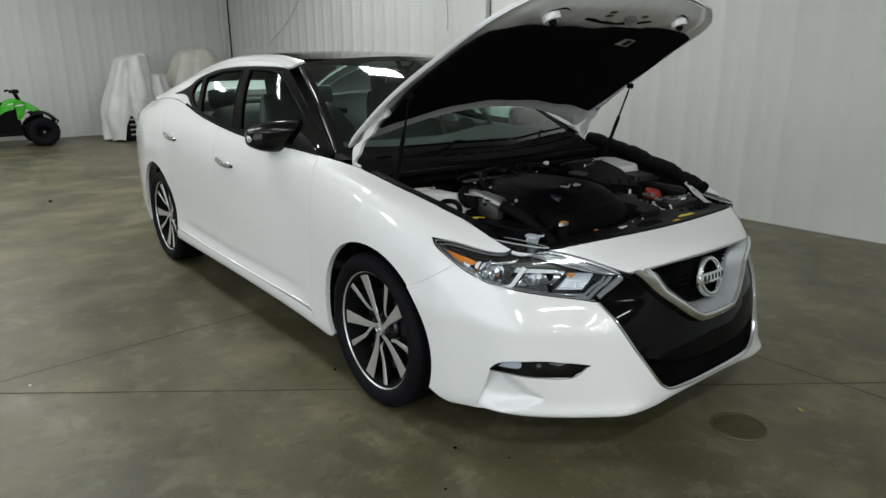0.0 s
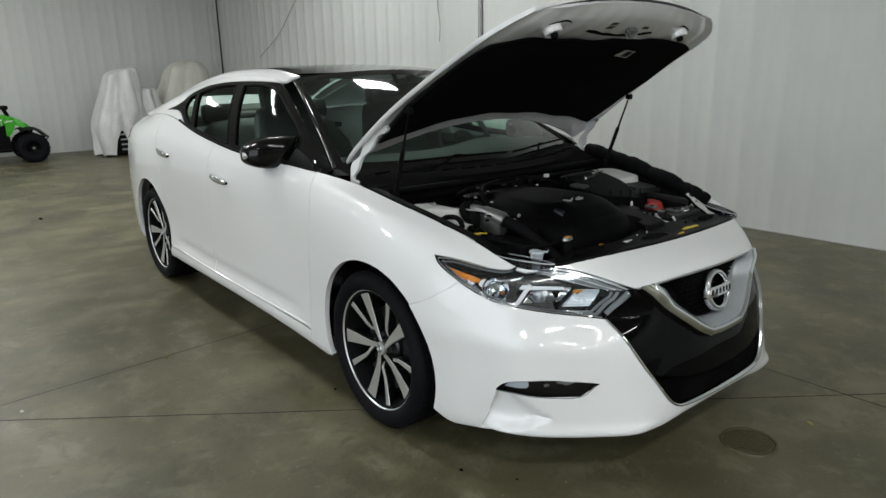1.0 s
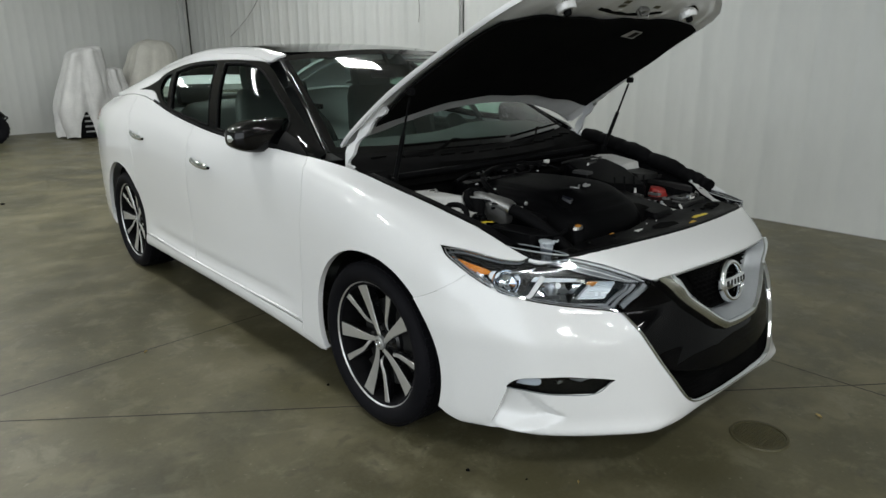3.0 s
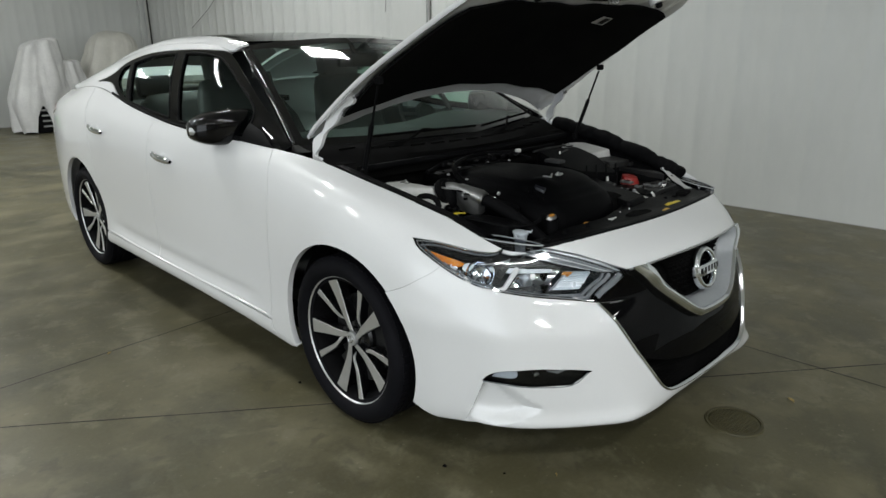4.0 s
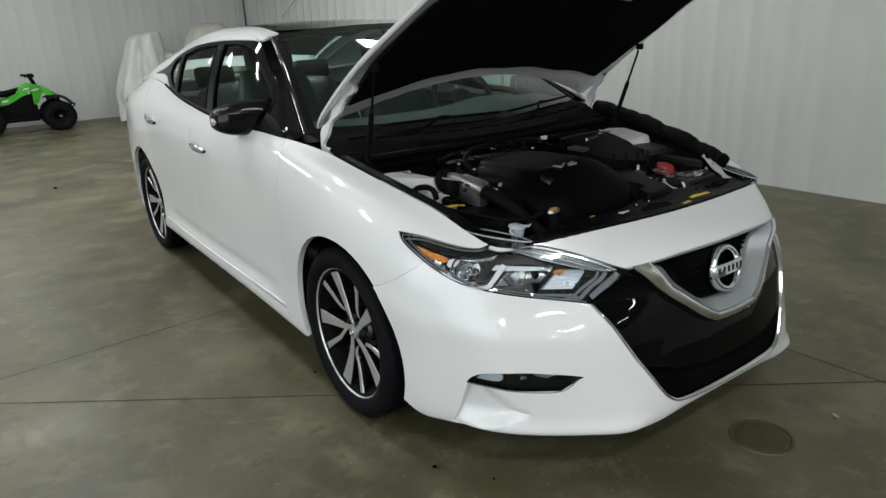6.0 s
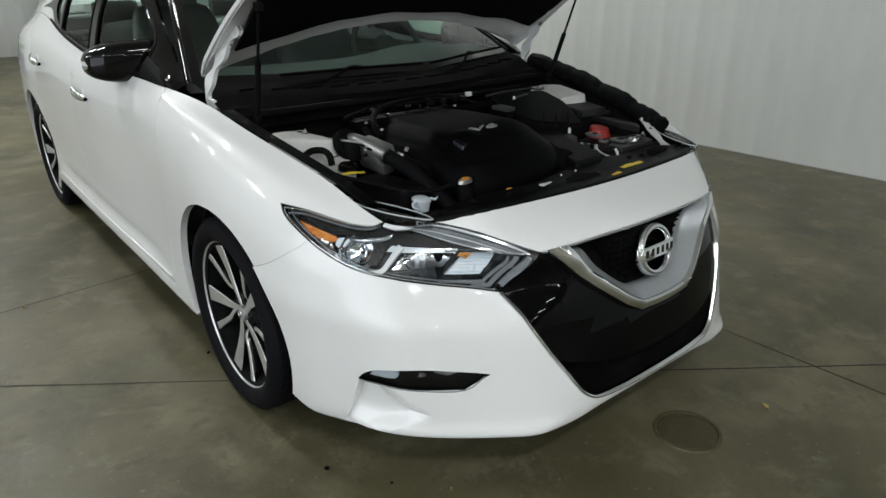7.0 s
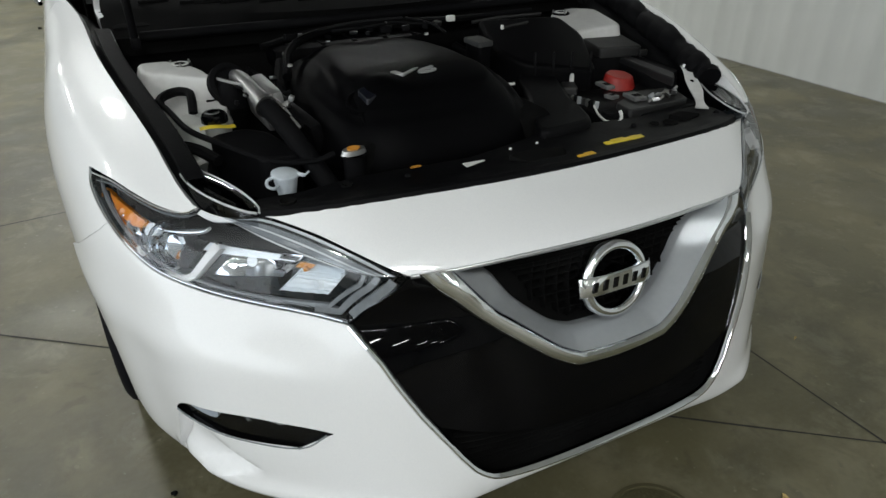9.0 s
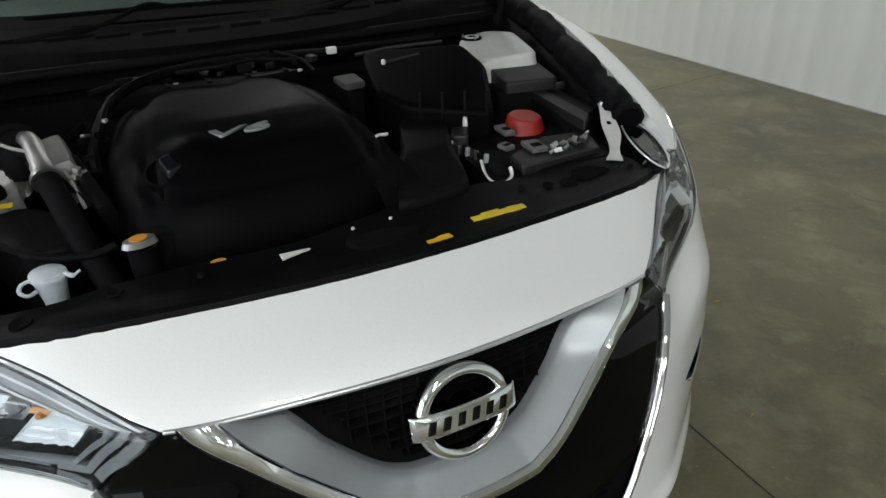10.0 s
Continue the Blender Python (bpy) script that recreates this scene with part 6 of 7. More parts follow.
def build_bay(car):
    bay = thing("engine_bay", "black engine bay with hoses and brackets", "", parent=car)
    # tub: side walls, firewall, cross-member
    for s in (-1, 1):
        rows = []
        for u in np.linspace(4.6, 8.3, 24):
            p = body(u, 5.98)
            x = -p[0] * s if s > 0 else p[0]
            rows.append([(x - s * .004, p[1], p[2] - .016), (x - s * .030, p[1], p[2] - .030), (x - s * .055, p[1], p[2] - .06), (s * .60, p[1], .50)])
        part("inner_wing", Geo().grid(rows), M["black_plastic"], bay)
    part("firewall", Geo().box((0, .255, .70), (1.44, .05, .46), .02), M["felt"], bay)
    part("bay_floor", Geo().box((0, -.2, .47), (1.24, .95, .03)), M["felt"], bay)
    part("radiator", Geo().box((0, -.60, .54), (1.12, .06, .40), .01), M["felt"], bay)
    # rubber seals along both wings
    pts = [Vector(body(u, 5.98)) + Vector((.030, 0, -.004)) for u in np.linspace(5.2, 7.65, 18)]
    rows = [[p + Vector((-.012, 0, -.003)), p + Vector((-.010, 0, .003)), p + Vector((.022, 0, .001)), p + Vector((.026, 0, -.004)), p + Vector((.024, 0, -.014))] for p in pts]
    part("wing_seal", Geo().grid(rows), M["black_plastic"], bay, "flat black rubber wing seal")
    rnd = random.Random(4)
    pts, rs = [], []
    for i, u in enumerate(np.linspace(5.35, 8.0, 46)):
        p = body(u, 5.98)
        pts.append(Vector((-p[0] - .036 + .004 * math.sin(i * 2.1), p[1], p[2] + .002 + .003 * math.sin(i * 0.5))))
        rs.append(.034 + .002 * rnd.random() - .007 * sum(math.exp(-((i - k) / 0.9) ** 2) for k in (3, 12, 22, 30, 39)))
    part("wing_seal", Geo().tube(pts, rs, 12, flat=0.9), M["soft_black"], bay, "lumpy black foam wing seal")
    # cowl with louvres
    rows = []
    for x in np.linspace(-.74, .74, 31):
        c = 1 - (x / .755) ** 2
        yb, zb = 0.47 - 0.19 * c, 0.985 - 0.015 * c
        rows.append([(x, yb + .01, zb + .002), (x, yb - .05, zb - .012), (x, yb - .09, zb - .018), (x, yb - .13 + .0 * c, zb - .035), (x, .20 - .02 * c, .905), (x, .205 - .02 * c, .86)])
    part("cowl", Geo().grid(rows, flip=True), M["felt"], car, "black plastic cowl under the windshield")
    for i in range(13):
        x = -.60 + i * .10
        c = 1 - (x / .755) ** 2
        part("cowl_louvre", Geo().box((x, .47 - .19 * c - .07, .985 - .015 * c - .012), (.075, .008, .008), .002), M["felt"], car)
    part("cowl_seal", Geo().tube([(x, .185 - .02 * (1 - (x / .755) ** 2), .908) for x in np.linspace(-.66, .66, 20)], .013, 10), M["soft_black"], car)
    # wipers
    for x0, x1 in ((-.46, .10), (.14, .66)):
        wiper = thing("wiper", "black windshield wiper resting on the glass", "", parent=car)
        line = []
        for t in np.linspace(0, 1, 10):
            x = x0 + (x1 - x0) * t
            p = screen(x / .73, 0.012 + 0.012 * math.sin(math.pi * t) + .006 * t)
            line.append(Vector(p) + Vector((0, -.012, .018)))
        part("blade", Geo().tube(line, .0045, 8, flat=1.6), M["felt"], wiper)
        arm = [Vector(screen(x0 / .73, -.05)) + Vector((-.02, -.03, .004)), Vector(screen((x0 + .15) / .73, -.02)) + Vector((0, -.02, .014)), line[4] + Vector((0, -.006, .008)), line[5]]
        part("arm", Geo().tube([Vector(p) for p in smooth_line([tuple(a) for a in arm], 4)], [.011] * 4 + [.006] * 9, 8, flat=0.6), M["felt"], wiper)
    # radiator cover behind the bumper band
    rows = []
    for x in np.linspace(-.575, .575, 47):
        a = abs(x)
        front = body(np.interp(a, (0, .2, .45, .566, .60), (0, 1, 2, 3, 3.4)) * (1 if x < 0 else -1), 5.985)
        yb = np.interp(x, (-.575, -.45, -.30, -.12, .04, .10, .20, .35, .47, .575), (-.57, -.56, -.55, -.56, -.53, -.50, -.515, -.53, -.51, -.53))
        zf = front[2]
        row = [(x, front[1] + .006, zf - .008), (x, front[1] + .012, zf + .002), (x, front[1] + .026, zf + .002), (x, front[1] + .030, zf - .004)]
        for t in np.linspace(.25, 1, 6):
            y = front[1] + .03 + (yb - front[1] - .03) * t
            dip = -.008 * math.exp(-((x - .07) / .07) ** 2 - ((y + .615) / .03) ** 2) - .010 * math.exp(-((x - .42) / .06) ** 2 - ((y + .57) / .025) ** 2) - .012 * math.exp(-((x + .47) / .05) ** 2 - ((y + .58) / .02) ** 2)
            row.append((x, y, zf + (.752 - zf) * min(1.0, t / .5) - .002 + .003 * math.sin(9 * x) * t + dip))
        row.append((x, yb + .004, .72))
        rows.append(row)
    part("radiator_cover", Geo().grid(rows, flip=True), M["black_plastic"], bay, "black plastic radiator cover")
    for x, y, r in ((-.52, -.605, .016), (.392, -.602, .018), (.352, -.592, .011), (-.40, -.585, .012)):
        part("cover_hole", Geo().lathe([(r, .0), (r * .9, .003), (0, -.002)], Matrix.Translation((x, y, .7525)), 20), M["felt"], bay)
    for x, y in ((-.28, -.60), (.30, -.58), (.54, -.60)):
        part("push_clip", Geo().lathe([(0, .006), (.005, .005), (.0075, .0)], Matrix.Translation((x, y, .7525)), 12), M["soft_black"], bay)
    for x, y in ((-.029, -.572), (.041, -.569)):
        part("push_clip", Geo().box((x, y, .7535), (.006, .0035, .005), .001, (0, 0, 10)), M["label"], bay, "tiny white clip")
    # dark plates on the cover stand in for the shade of its hollows
    part("recess_shade", moulded(Geo(), [(-.060, -.612), (.012, -.600), (.070, -.628), (.055, -.660), (-.040, -.660)], .7575, .735, .003), M["felt"], bay)
    part("recess_shade", moulded(Geo(), [(.425, -.560), (.470, -.552), (.500, -.590), (.440, -.606)], .7550, .735, .003), M["felt"], bay)
    # labels on the cover
    g = Geo().box((.203, -.660, .7625), (.104, .014, .002), .0004, (4, 0, 1)).box((.190, -.659, .7630), (.034, .019, .002), .0004, (4, 0, 1)).box((.232, -.660, .7630), (.020, .017, .002), .0004, (4, 0, 1))
    part("long_label", g, M["yellow"], bay, "long yellow caution label")
    part("round_label", Geo().prism([(-.021, -.012), (.006, -.012), (.011, -.006), (.020, -.006), (.023, .002), (.020, .012), (.002, .012), (-.006, .009), (-.021, .009)], 0, .002, pose(.070, -.706, .7655, 8, 0, 3)), M["amber_label"], bay, "small amber caution label")
    part("small_label", Geo().prism([(-.024, -.009), (.024, .001), (.024, .004), (-.024, .009)], 0, .002, pose(-.138, -.612, .7555, 3, 0, 2)), M["label"], bay, "small white label")
    part("dot_label", Geo().prism([(.012 * math.cos(a), .007 * math.sin(a)) for a in np.linspace(0, math.pi, 9)], 0, .002, pose(-.25, -.572, .754)), M["orange"], bay)
    # engine with its moulded cover
    engine = thing("engine", "engine under a moulded black cover with bright lettering", "", parent=car)
    def relief(x, y):
        groove = -.010 * math.exp(-((x - .055 + .10 * (y + .25)) / .012) ** 2) - .008 * math.exp(-((x + .30 - .08 * (y + .25)) / .012) ** 2)
        boss = .012 * math.exp(-((x + .23) / .04) ** 2 - ((y + .36) / .035) ** 2)
        back = .016 * (1 / (1 + math.exp(-(y - .0) / .012)))
        edge = (abs((x + .125) / .265) ** 4 + abs((y + .205) / .315) ** 4) ** .25
        plate = .009 / (1 + math.exp((edge - .70) / .02)) - .004 / (1 + math.exp((abs(edge - .82) - .03) / .008))
        return groove + boss + back + plate - .10 * max(0.0, -.30 - y) * 1.0
    part("cover", dome(Geo(), (-.125, -.205, 0), (.265, .315), .872, .15, 3.6, 0.0, 110, 48, relief), M["cover_black"], engine, "smooth black moulded engine cover")
    part("block", Geo().box((-.10, -.20, .64), (.50, .58, .30), .04), M["felt"], engine)
    m = pose(-.156, -.352, .8812, 5, 0, 2) @ Matrix.Diagonal((2.05, .85, 1, 1))
    lettering("V6", .052, .0015, m, M["satin"], engine)
    # square of the cover with its bluish sheen painted in
    part("notch", moulded(Geo(), [(-.292, -.372), (-.246, -.352), (-.250, -.398), (-.284, -.412)], .862, .82, .003, (0, .30)), M["blue_sheen_black"], engine, "dark square with its bluish reflection put into the colour")
    for x, y in ((-.34, .02), (-.36, -.10), (.08, .06), (-.02, .10), (-.20, .095)):
        part("cover_bolt", Geo().lathe([(0, .006), (.006, .005), (.007, 0)], Matrix.Translation((x, y, .862)), 8), M["steel"], engine)
    for i in range(5):
        x = -.30 + .07 * i
        part("cover_rib", Geo().box((x, -.440, .806), (.008, .075, .010), .003, (38, 0, 4 - 3 * i)), M["cover_black"], engine)
    part("front_boss", Geo().lathe([(.0, .004), (.026, .004), (.031, .010), (.036, .008), (.038, -.02)], Matrix.Translation((-.285, -.385, .838)) @ Euler((radians(22), radians(-8), 0)).to_matrix().to_4x4(), 28), M["cover_black"], engine)
    # plenum behind the cover
    part("plenum", Geo().box((-.13, .115, .838), (.46, .10, .055), .02, (0, 0, 2)), M["cover_black"], engine)
    for i in range(5):
        part("plenum_rib", Geo().box((-.31 + i * .09, .115, .864), (.012, .085, .008), .003, (0, 0, 2)), M["soft_black"], engine)
    part("wire_loom", Geo().tube(smooth_line([(-.38, .10, .87), (-.2, .155, .885), (.02, .135, .892), (.17, .10, .89), (.30, .12, .885), (.46, .10, .89)], 5), .008, 8), M["soft_black"], engine)
    part("white_clip", Geo().box((.171, .085, .894), (.024, .016, .016), .003), M["label"], engine, "small white connector clip")
    part("coil_box", moulded(Geo(), [(.106, -.110), (.158, -.108), (.155, -.188), (.108, -.194)], .884, .872, .004), M["cabin"], engine, "dull grey coil lid")
    part("coil_body", moulded(Geo(), [(.110, -.114), (.154, -.112), (.151, -.184), (.112, -.190)], .873, .78, .004), M["cover_black"], engine)
    part("bracket_rod", Geo().tube([(.236, -.100, .894), (.335, -.070, .894)], .004, 8), M["disc"], engine)
    part("rod_end", Geo().box((.232, -.102, .896), (.008, .007, .012), .002, (0, 0, 16)), M["label"], engine)
    # small lines and brackets along the back of the cover
    rnd = random.Random(14)
    for i in range(14):
        x, y = -.30 + .031 * i + rnd.uniform(-.01, .01), .055 + rnd.uniform(-.035, .04)
        h = rnd.uniform(.006, .020)
        part("bracket", Geo().box((x, y, .886 + .4 * h), (rnd.uniform(.010, .034), rnd.uniform(.008, .020), h), .002, (rnd.uniform(-14, 14), rnd.uniform(-14, 14), rnd.uniform(-50, 50))), M[("soft_black", "lid_grey", "black_plastic", "cover_black")[i % 4]], engine)
    for pts, r, mat in (([(-.375, -.12, .842), (-.345, -.03, .874), (-.28, .04, .892), (-.15, .085, .902), (.02, .092, .902)], .011, "cover_black"), ([(-.20, .05, .900), (-.10, .03, .906), (-.02, .06, .903), (.06, .04, .896)], .0045, "soft_black"), ([(.035, .10, .905), (.075, .02, .900), (.082, -.06, .888)], .004, "soft_black"), ([(-.395, -.20, .79), (-.39, -.10, .82), (-.36, .0, .85)], .012, "soft_black")):
        part("line", Geo().tube(smooth_line(pts, 5), r, 8), M[mat], engine)
    # intake box and duct
    intake = thing("intake_box", "black plastic air-intake box with its duct", "", parent=car)
    part("box", moulded(Geo(), [(.195, -.140), (.235, -.215), (.410, -.300), (.492, -.120), (.482, -.010), (.225, .030)], .852, .70, .012, (.03, .30), .006), M["cover_black"], intake)
    part("lid_ridge", Geo().tube([(.212, .030, .888), (.30, .035, .892), (.44, .018, .894)], .005, 8), M["lid_grey"], intake)
    for k in range(4):
        part("box_rib", Geo().box((.262 + .045 * k, -.226 - .020 * k, .800), (.006, .008, .10), .002, (-6, 0, -26)), M["black_plastic"], intake)
    part("duct", moulded(Geo(), [(.225, -.190), (.330, -.205), (.268, -.370), (.240, -.470), (.212, -.548), (.060, -.556), (.105, -.450), (.170, -.320)], .780, .66, .014, (.0, .06), .004), M["black_plastic"], intake, "broad flat black air duct")
    part("duct_seam", Geo().tube(smooth_line([(.150, -.350, .775), (.205, -.372, .7775), (.262, -.380, .773)], 4), .003, 6), M["soft_black"], intake)
    part("clip", Geo().tube(smooth_line([(.118, -.306, .798), (.130, -.300, .802), (.146, -.303, .802), (.152, -.296, .800)], 3), .0035, 8), M["label"], intake, "small white curled clip")
    part("clip_stem", Geo().tube([(.132, -.302, .80), (.150, -.330, .76)], .004, 6), M["soft_black"], intake)
    # battery with clamp and red terminal cover
    battery = thing("battery", "black battery with a red terminal cover and bare clamps", "", parent=car)
    part("case", Geo().box((.435, -.405, .655), (.30, .225, .19), .008, (0, 0, -4)), M["black_plastic"], battery)
    part("top_cover", moulded(Geo(), [(.350, -.455), (.345, -.515), (.540, -.506), (.578, -.410), (.470, -.395)], .764, .74, .005), M["lid_grey"], battery, "grey-black battery top cover")
    part("terminal_cover", moulded(Geo(), [(.438, -.296), (.450, -.335), (.492, -.345), (.526, -.318), (.520, -.282), (.478, -.270)], .784, .75, .006, (-.10, .16), .008), M["red"], battery, "red plastic terminal cover")
    for (x, y), (w, d), r in (((.414, -.334), (.026, .056), -4), ((.416, -.448), (.036, .056), -6), ((.365, -.420), (.024, .030), 12)):
        plate = part("vent_plate", Geo().box((x, y, .770), (w, d, .010), .003, (0, 0, r)), M["dull_grey"], battery, "dull grey vent plate")
        part("plate_slot", Geo().box((x, y - .1 * d, .7752), (w * .6, d * .3, .002), 0, (0, 0, r)), M["soft_black"], plate)
    rnd = random.Random(9)
    for i in range(18):
        t = i / 17
        x, y = .436 + .108 * t + rnd.uniform(-.006, .006), -.484 + .020 * t + rnd.uniform(-.012, .012)
        g = Geo().box((x, y, .768 + rnd.uniform(0, .010) + .012 * max(0.0, t - .8)), (rnd.uniform(.008, .020), rnd.uniform(.005, .012), rnd.uniform(.004, .012)), .0015, (rnd.uniform(-30, 30), rnd.uniform(-30, 30), rnd.uniform(-50, 50)))
        part("clamp_piece", g, M[("alu", "steel", "satin_paint", "lid_grey")[i % 4]], battery)
    # terminal block: upright metal strips on the battery's flank
    for i in range(9):
        t = i / 8
        x, y = .284 + .026 * t, -.325 - .105 * t
        h = .045 + .03 * math.sin(2.4 * i) ** 2
        part("terminal_strip", Geo().box((x, y, .768 - .5 * h), (.010, .009, h), .002, (rnd.uniform(-8, 8), rnd.uniform(-8, 8), rnd.uniform(-30, 10))), M[("satin_paint", "lid_grey", "steel", "soft_black")[i % 4]], battery)
    part("terminal_hood", moulded(Geo(), [(.285, -.318), (.315, -.270), (.350, -.285), (.318, -.345)], .778, .72, .005), M["lid_grey"], battery)
    part("terminal_post", Geo().lathe([(0, .022), (.004, .021), (.006, .012), (.006, 0)], Matrix.Translation((.346, -.278, .775)), 10), M["label"], battery)
    line = smooth_line([(.290, -.448, .764), (.280, -.480, .752), (.276, -.516, .748), (.296, -.530, .748), (.318, -.518, .752), (.322, -.505, .764)], 4)
    part("hook_bracket", Geo().tube(line, .0028, 8, flat=1.6), M["label"], battery, "thin white looped bracket")
    part("hook_foot", moulded(Geo(), [(.296, -.462), (.330, -.458), (.326, -.505), (.292, -.500)], .756, .70, .004), M["soft_black"], battery)
    # fuse boxes
    fuse = thing("fuse_box", "black plastic fuse box with a flat grey lid", "", parent=car)
    part("tray", moulded(Geo(), [(.515, -.040), (.668, -.050), (.632, -.205), (.490, -.180)], .800, .70, .006), M["soft_black"], fuse)
    part("lid", moulded(Geo(), [(.535, -.032), (.676, -.040), (.638, -.216), (.508, -.188)], .830, .798, .006, (0, .05)), M["lid_grey"], fuse, "flat charcoal lid")
    part("latch", Geo().box((.640, -.218, .806), (.026, .010, .018), .003, (0, 0, -8)), M["lid_grey"], fuse)
    fuse = thing("fuse_box", "long narrow black relay box beside the battery", "", parent=car)
    part("tray", moulded(Geo(), [(.575, -.190), (.655, -.150), (.640, -.365), (.552, -.435)], .780, .68, .006), M["soft_black"], fuse)
    part("lid", moulded(Geo(), [(.578, -.188), (.612, -.170), (.592, -.398), (.550, -.440)], .796, .774, .005), M["lid_grey"], fuse)
    part("lid", moulded(Geo(), [(.618, -.168), (.656, -.148), (.640, -.362), (.600, -.390)], .790, .772, .005), M["black_plastic"], fuse)
    # strut towers
    for s, c, wedge in ((-1, (-.612, -.070, 0), [(-.692, -.055), (-.630, -.086), (-.545, -.128), (-.552, -.060), (-.585, .010), (-.625, .036), (-.690, .025)]), (1, (.590, .030, 0), [(.495, -.075), (.500, .0), (.540, .115), (.640, .145), (.700, .090), (.655, -.100)])):
        tower = thing("strut_tower", "pale body-coloured strut tower with a round mount", "", parent=car)
        part("dome", moulded(Geo(), wedge, .873 if s < 0 else .866, .76, .010, (.06 * s, .06), .042 if s < 0 else .02), M["bay_white"], tower)
        m = Matrix.Translation((c[0] - s * .016, c[1] + .070, .871)) @ Matrix.Diagonal((.55, .55, .8, 1))
        part("mount", Geo().lathe([(0, .006), (.020, .006), (.026, .003), (.048, .003), (.050, -.004)], m, 28), M["soft_black"], tower)
        part("mount_ring", Geo().lathe([(.027, .004), (.029, .006), (.034, .006), (.036, .003)], m, 28), M["label"], tower)
        for k in range(3):
            a = 2.1 * k + .4
            part("stud", Geo().lathe([(0, .012), (.004, .012), (.004, .006), (.007, .006), (.007, .0)], m @ Matrix.Translation((.043 * math.cos(a), .043 * math.sin(a), 0)), 6), M["steel"], tower)
    part("tower_shelf", moulded(Geo(), [(-.612, -.120), (-.545, -.105), (-.520, -.125), (-.535, -.190), (-.560, -.205), (-.600, -.165)], .812, .76, .005, (.1, .15)), M["bay_white"], bay, "pale painted shelf below the tower")
    part("shelf_slot", Geo().prism([(.016 * math.cos(a), .007 * math.sin(a)) for a in np.linspace(0, 2 * math.pi, 17)[:-1]], 0, .004, pose(-.553, -.130, .8135, 8, -6, 10)), M["felt"], bay)
    # tank with black cap and yellow tag
    tank = thing("fluid_tank", "milky plastic fluid tank with a black cap", "", parent=car)
    part("body", moulded(Geo(), [(-.645, -.130), (-.640, -.190), (-.610, -.222), (-.560, -.215), (-.525, -.180), (-.545, -.130)], .792, .68, .010, (.05, .1), .004), M["tank"], tank)
    part("neck", Geo().lathe([(.024, -.03), (.024, .0)], Matrix.Translation((-.570, -.226, .800)), 20), M["tank"], tank)
    g = Geo().lathe([(0, .008), (.010, .008), (.013, .010), (.021, .010), (.026, .006), (.0275, -.002), (.027, -.012)], Matrix.Translation((-.570, -.226, .808)), 28)
    g.prism([((.0272 + .0012 * math.cos(14 * a)) * math.cos(a), (.0272 + .0012 * math.cos(14 * a)) * math.sin(a)) for a in np.linspace(0, 2 * math.pi, 85)[:-1]], -.012, .002, pose(-.570, -.226, .808))
    part("cap", g, M["gloss_black"], tank, "black ribbed screw cap")
    rows = [[(x, -.254 - .008 * math.sin((x + .61) * 42) + d, .797 + .004 * math.sin((x + .61) * 60) - .3 * abs(d)) for d in (-.012, 0, .012)] for x in np.linspace(-.608, -.534, 10)]
    part("tag", Geo().grid(rows), M["yellow"], tank, "yellow dipstick tag")
    part("dark_tray", moulded(Geo(), [(-.600, -.275), (-.520, -.255), (-.470, -.300), (-.440, -.440), (-.520, -.440)], .780, .68, .010, (0, .05)), M["black_plastic"], tank)
    part("pump", Geo().lathe([(0, .03), (.022, .028), (.030, .010), (.030, -.03)], Matrix.Translation((-.515, -.155, .832)), 20), M["soft_black"], tank)
    part("hose", Geo().tube(smooth_line([(-.609, -.205, .815), (-.605, -.185, .838), (-.606, -.152, .846), (-.635, -.136, .846), (-.668, -.160, .838), (-.654, -.205, .822), (-.632, -.275, .802), (-.585, -.350, .790), (-.510, -.430, .768), (-.43, -.47, .765), (-.385, -.475, .775)], 5), [.010] * 22 + [.0065] * 29, 8), M["soft_black"], tank)
    # silver pipe and its black hose
    pipe = thing("coolant_pipe", "silver pipe running into a thick black hose", "", parent=car)
    part("metal_pipe", Geo().tube(smooth_line([(-.515, -.09, .855), (-.49, -.15, .862), (-.478, -.22, .848), (-.468, -.285, .832)], 5), [.017] * 12 + [.0195] * 3 + [.0175], 14), M["alu"], pipe)
    part("black_hose", Geo().tube(smooth_line([(-.468, -.285, .832), (-.455, -.34, .815), (-.435, -.42, .775), (-.40, -.52, .70)], 5), .021, 14), M["soft_black"], pipe)
    part("hose_clamp", Geo().tube([(-.4695, -.279, .834), (-.4675, -.289, .831)], .026, 16), M["steel"], pipe)
    part("housing", Geo().box((-.450, -.20, .815), (.055, .12, .09), .014, (8, -12, 6)), M["alu"], pipe, "cast aluminium housing")
    part("pulley", Geo().lathe([(.0, .006), (.030, .006), (.036, .012), (.046, .010), (.046, -.012), (.036, -.010)], Matrix.Translation((-.515, -.14, .85)) @ Euler((radians(60), radians(25), 0)).to_matrix().to_4x4(), 24), M["soft_black"], pipe)
    part("belt_cover", Geo().box((-.405, -.28, .79), (.03, .20, .07), .012, (10, -16, 10)), M["black_plastic"], pipe)
    rnd = random.Random(5)
    for i in range(16):
        x, y = -.47 + rnd.uniform(-.06, .07), -.20 + rnd.uniform(-.12, .12)
        part("fitting", Geo().box((x, y, .835 + rnd.uniform(-.02, .016)), (rnd.uniform(.008, .026), rnd.uniform(.006, .02), rnd.uniform(.006, .016)), .002, (rnd.uniform(-30, 30), rnd.uniform(-30, 30), rnd.uniform(-60, 60))), M[("alu", "steel", "soft_black")[i % 3]], pipe)
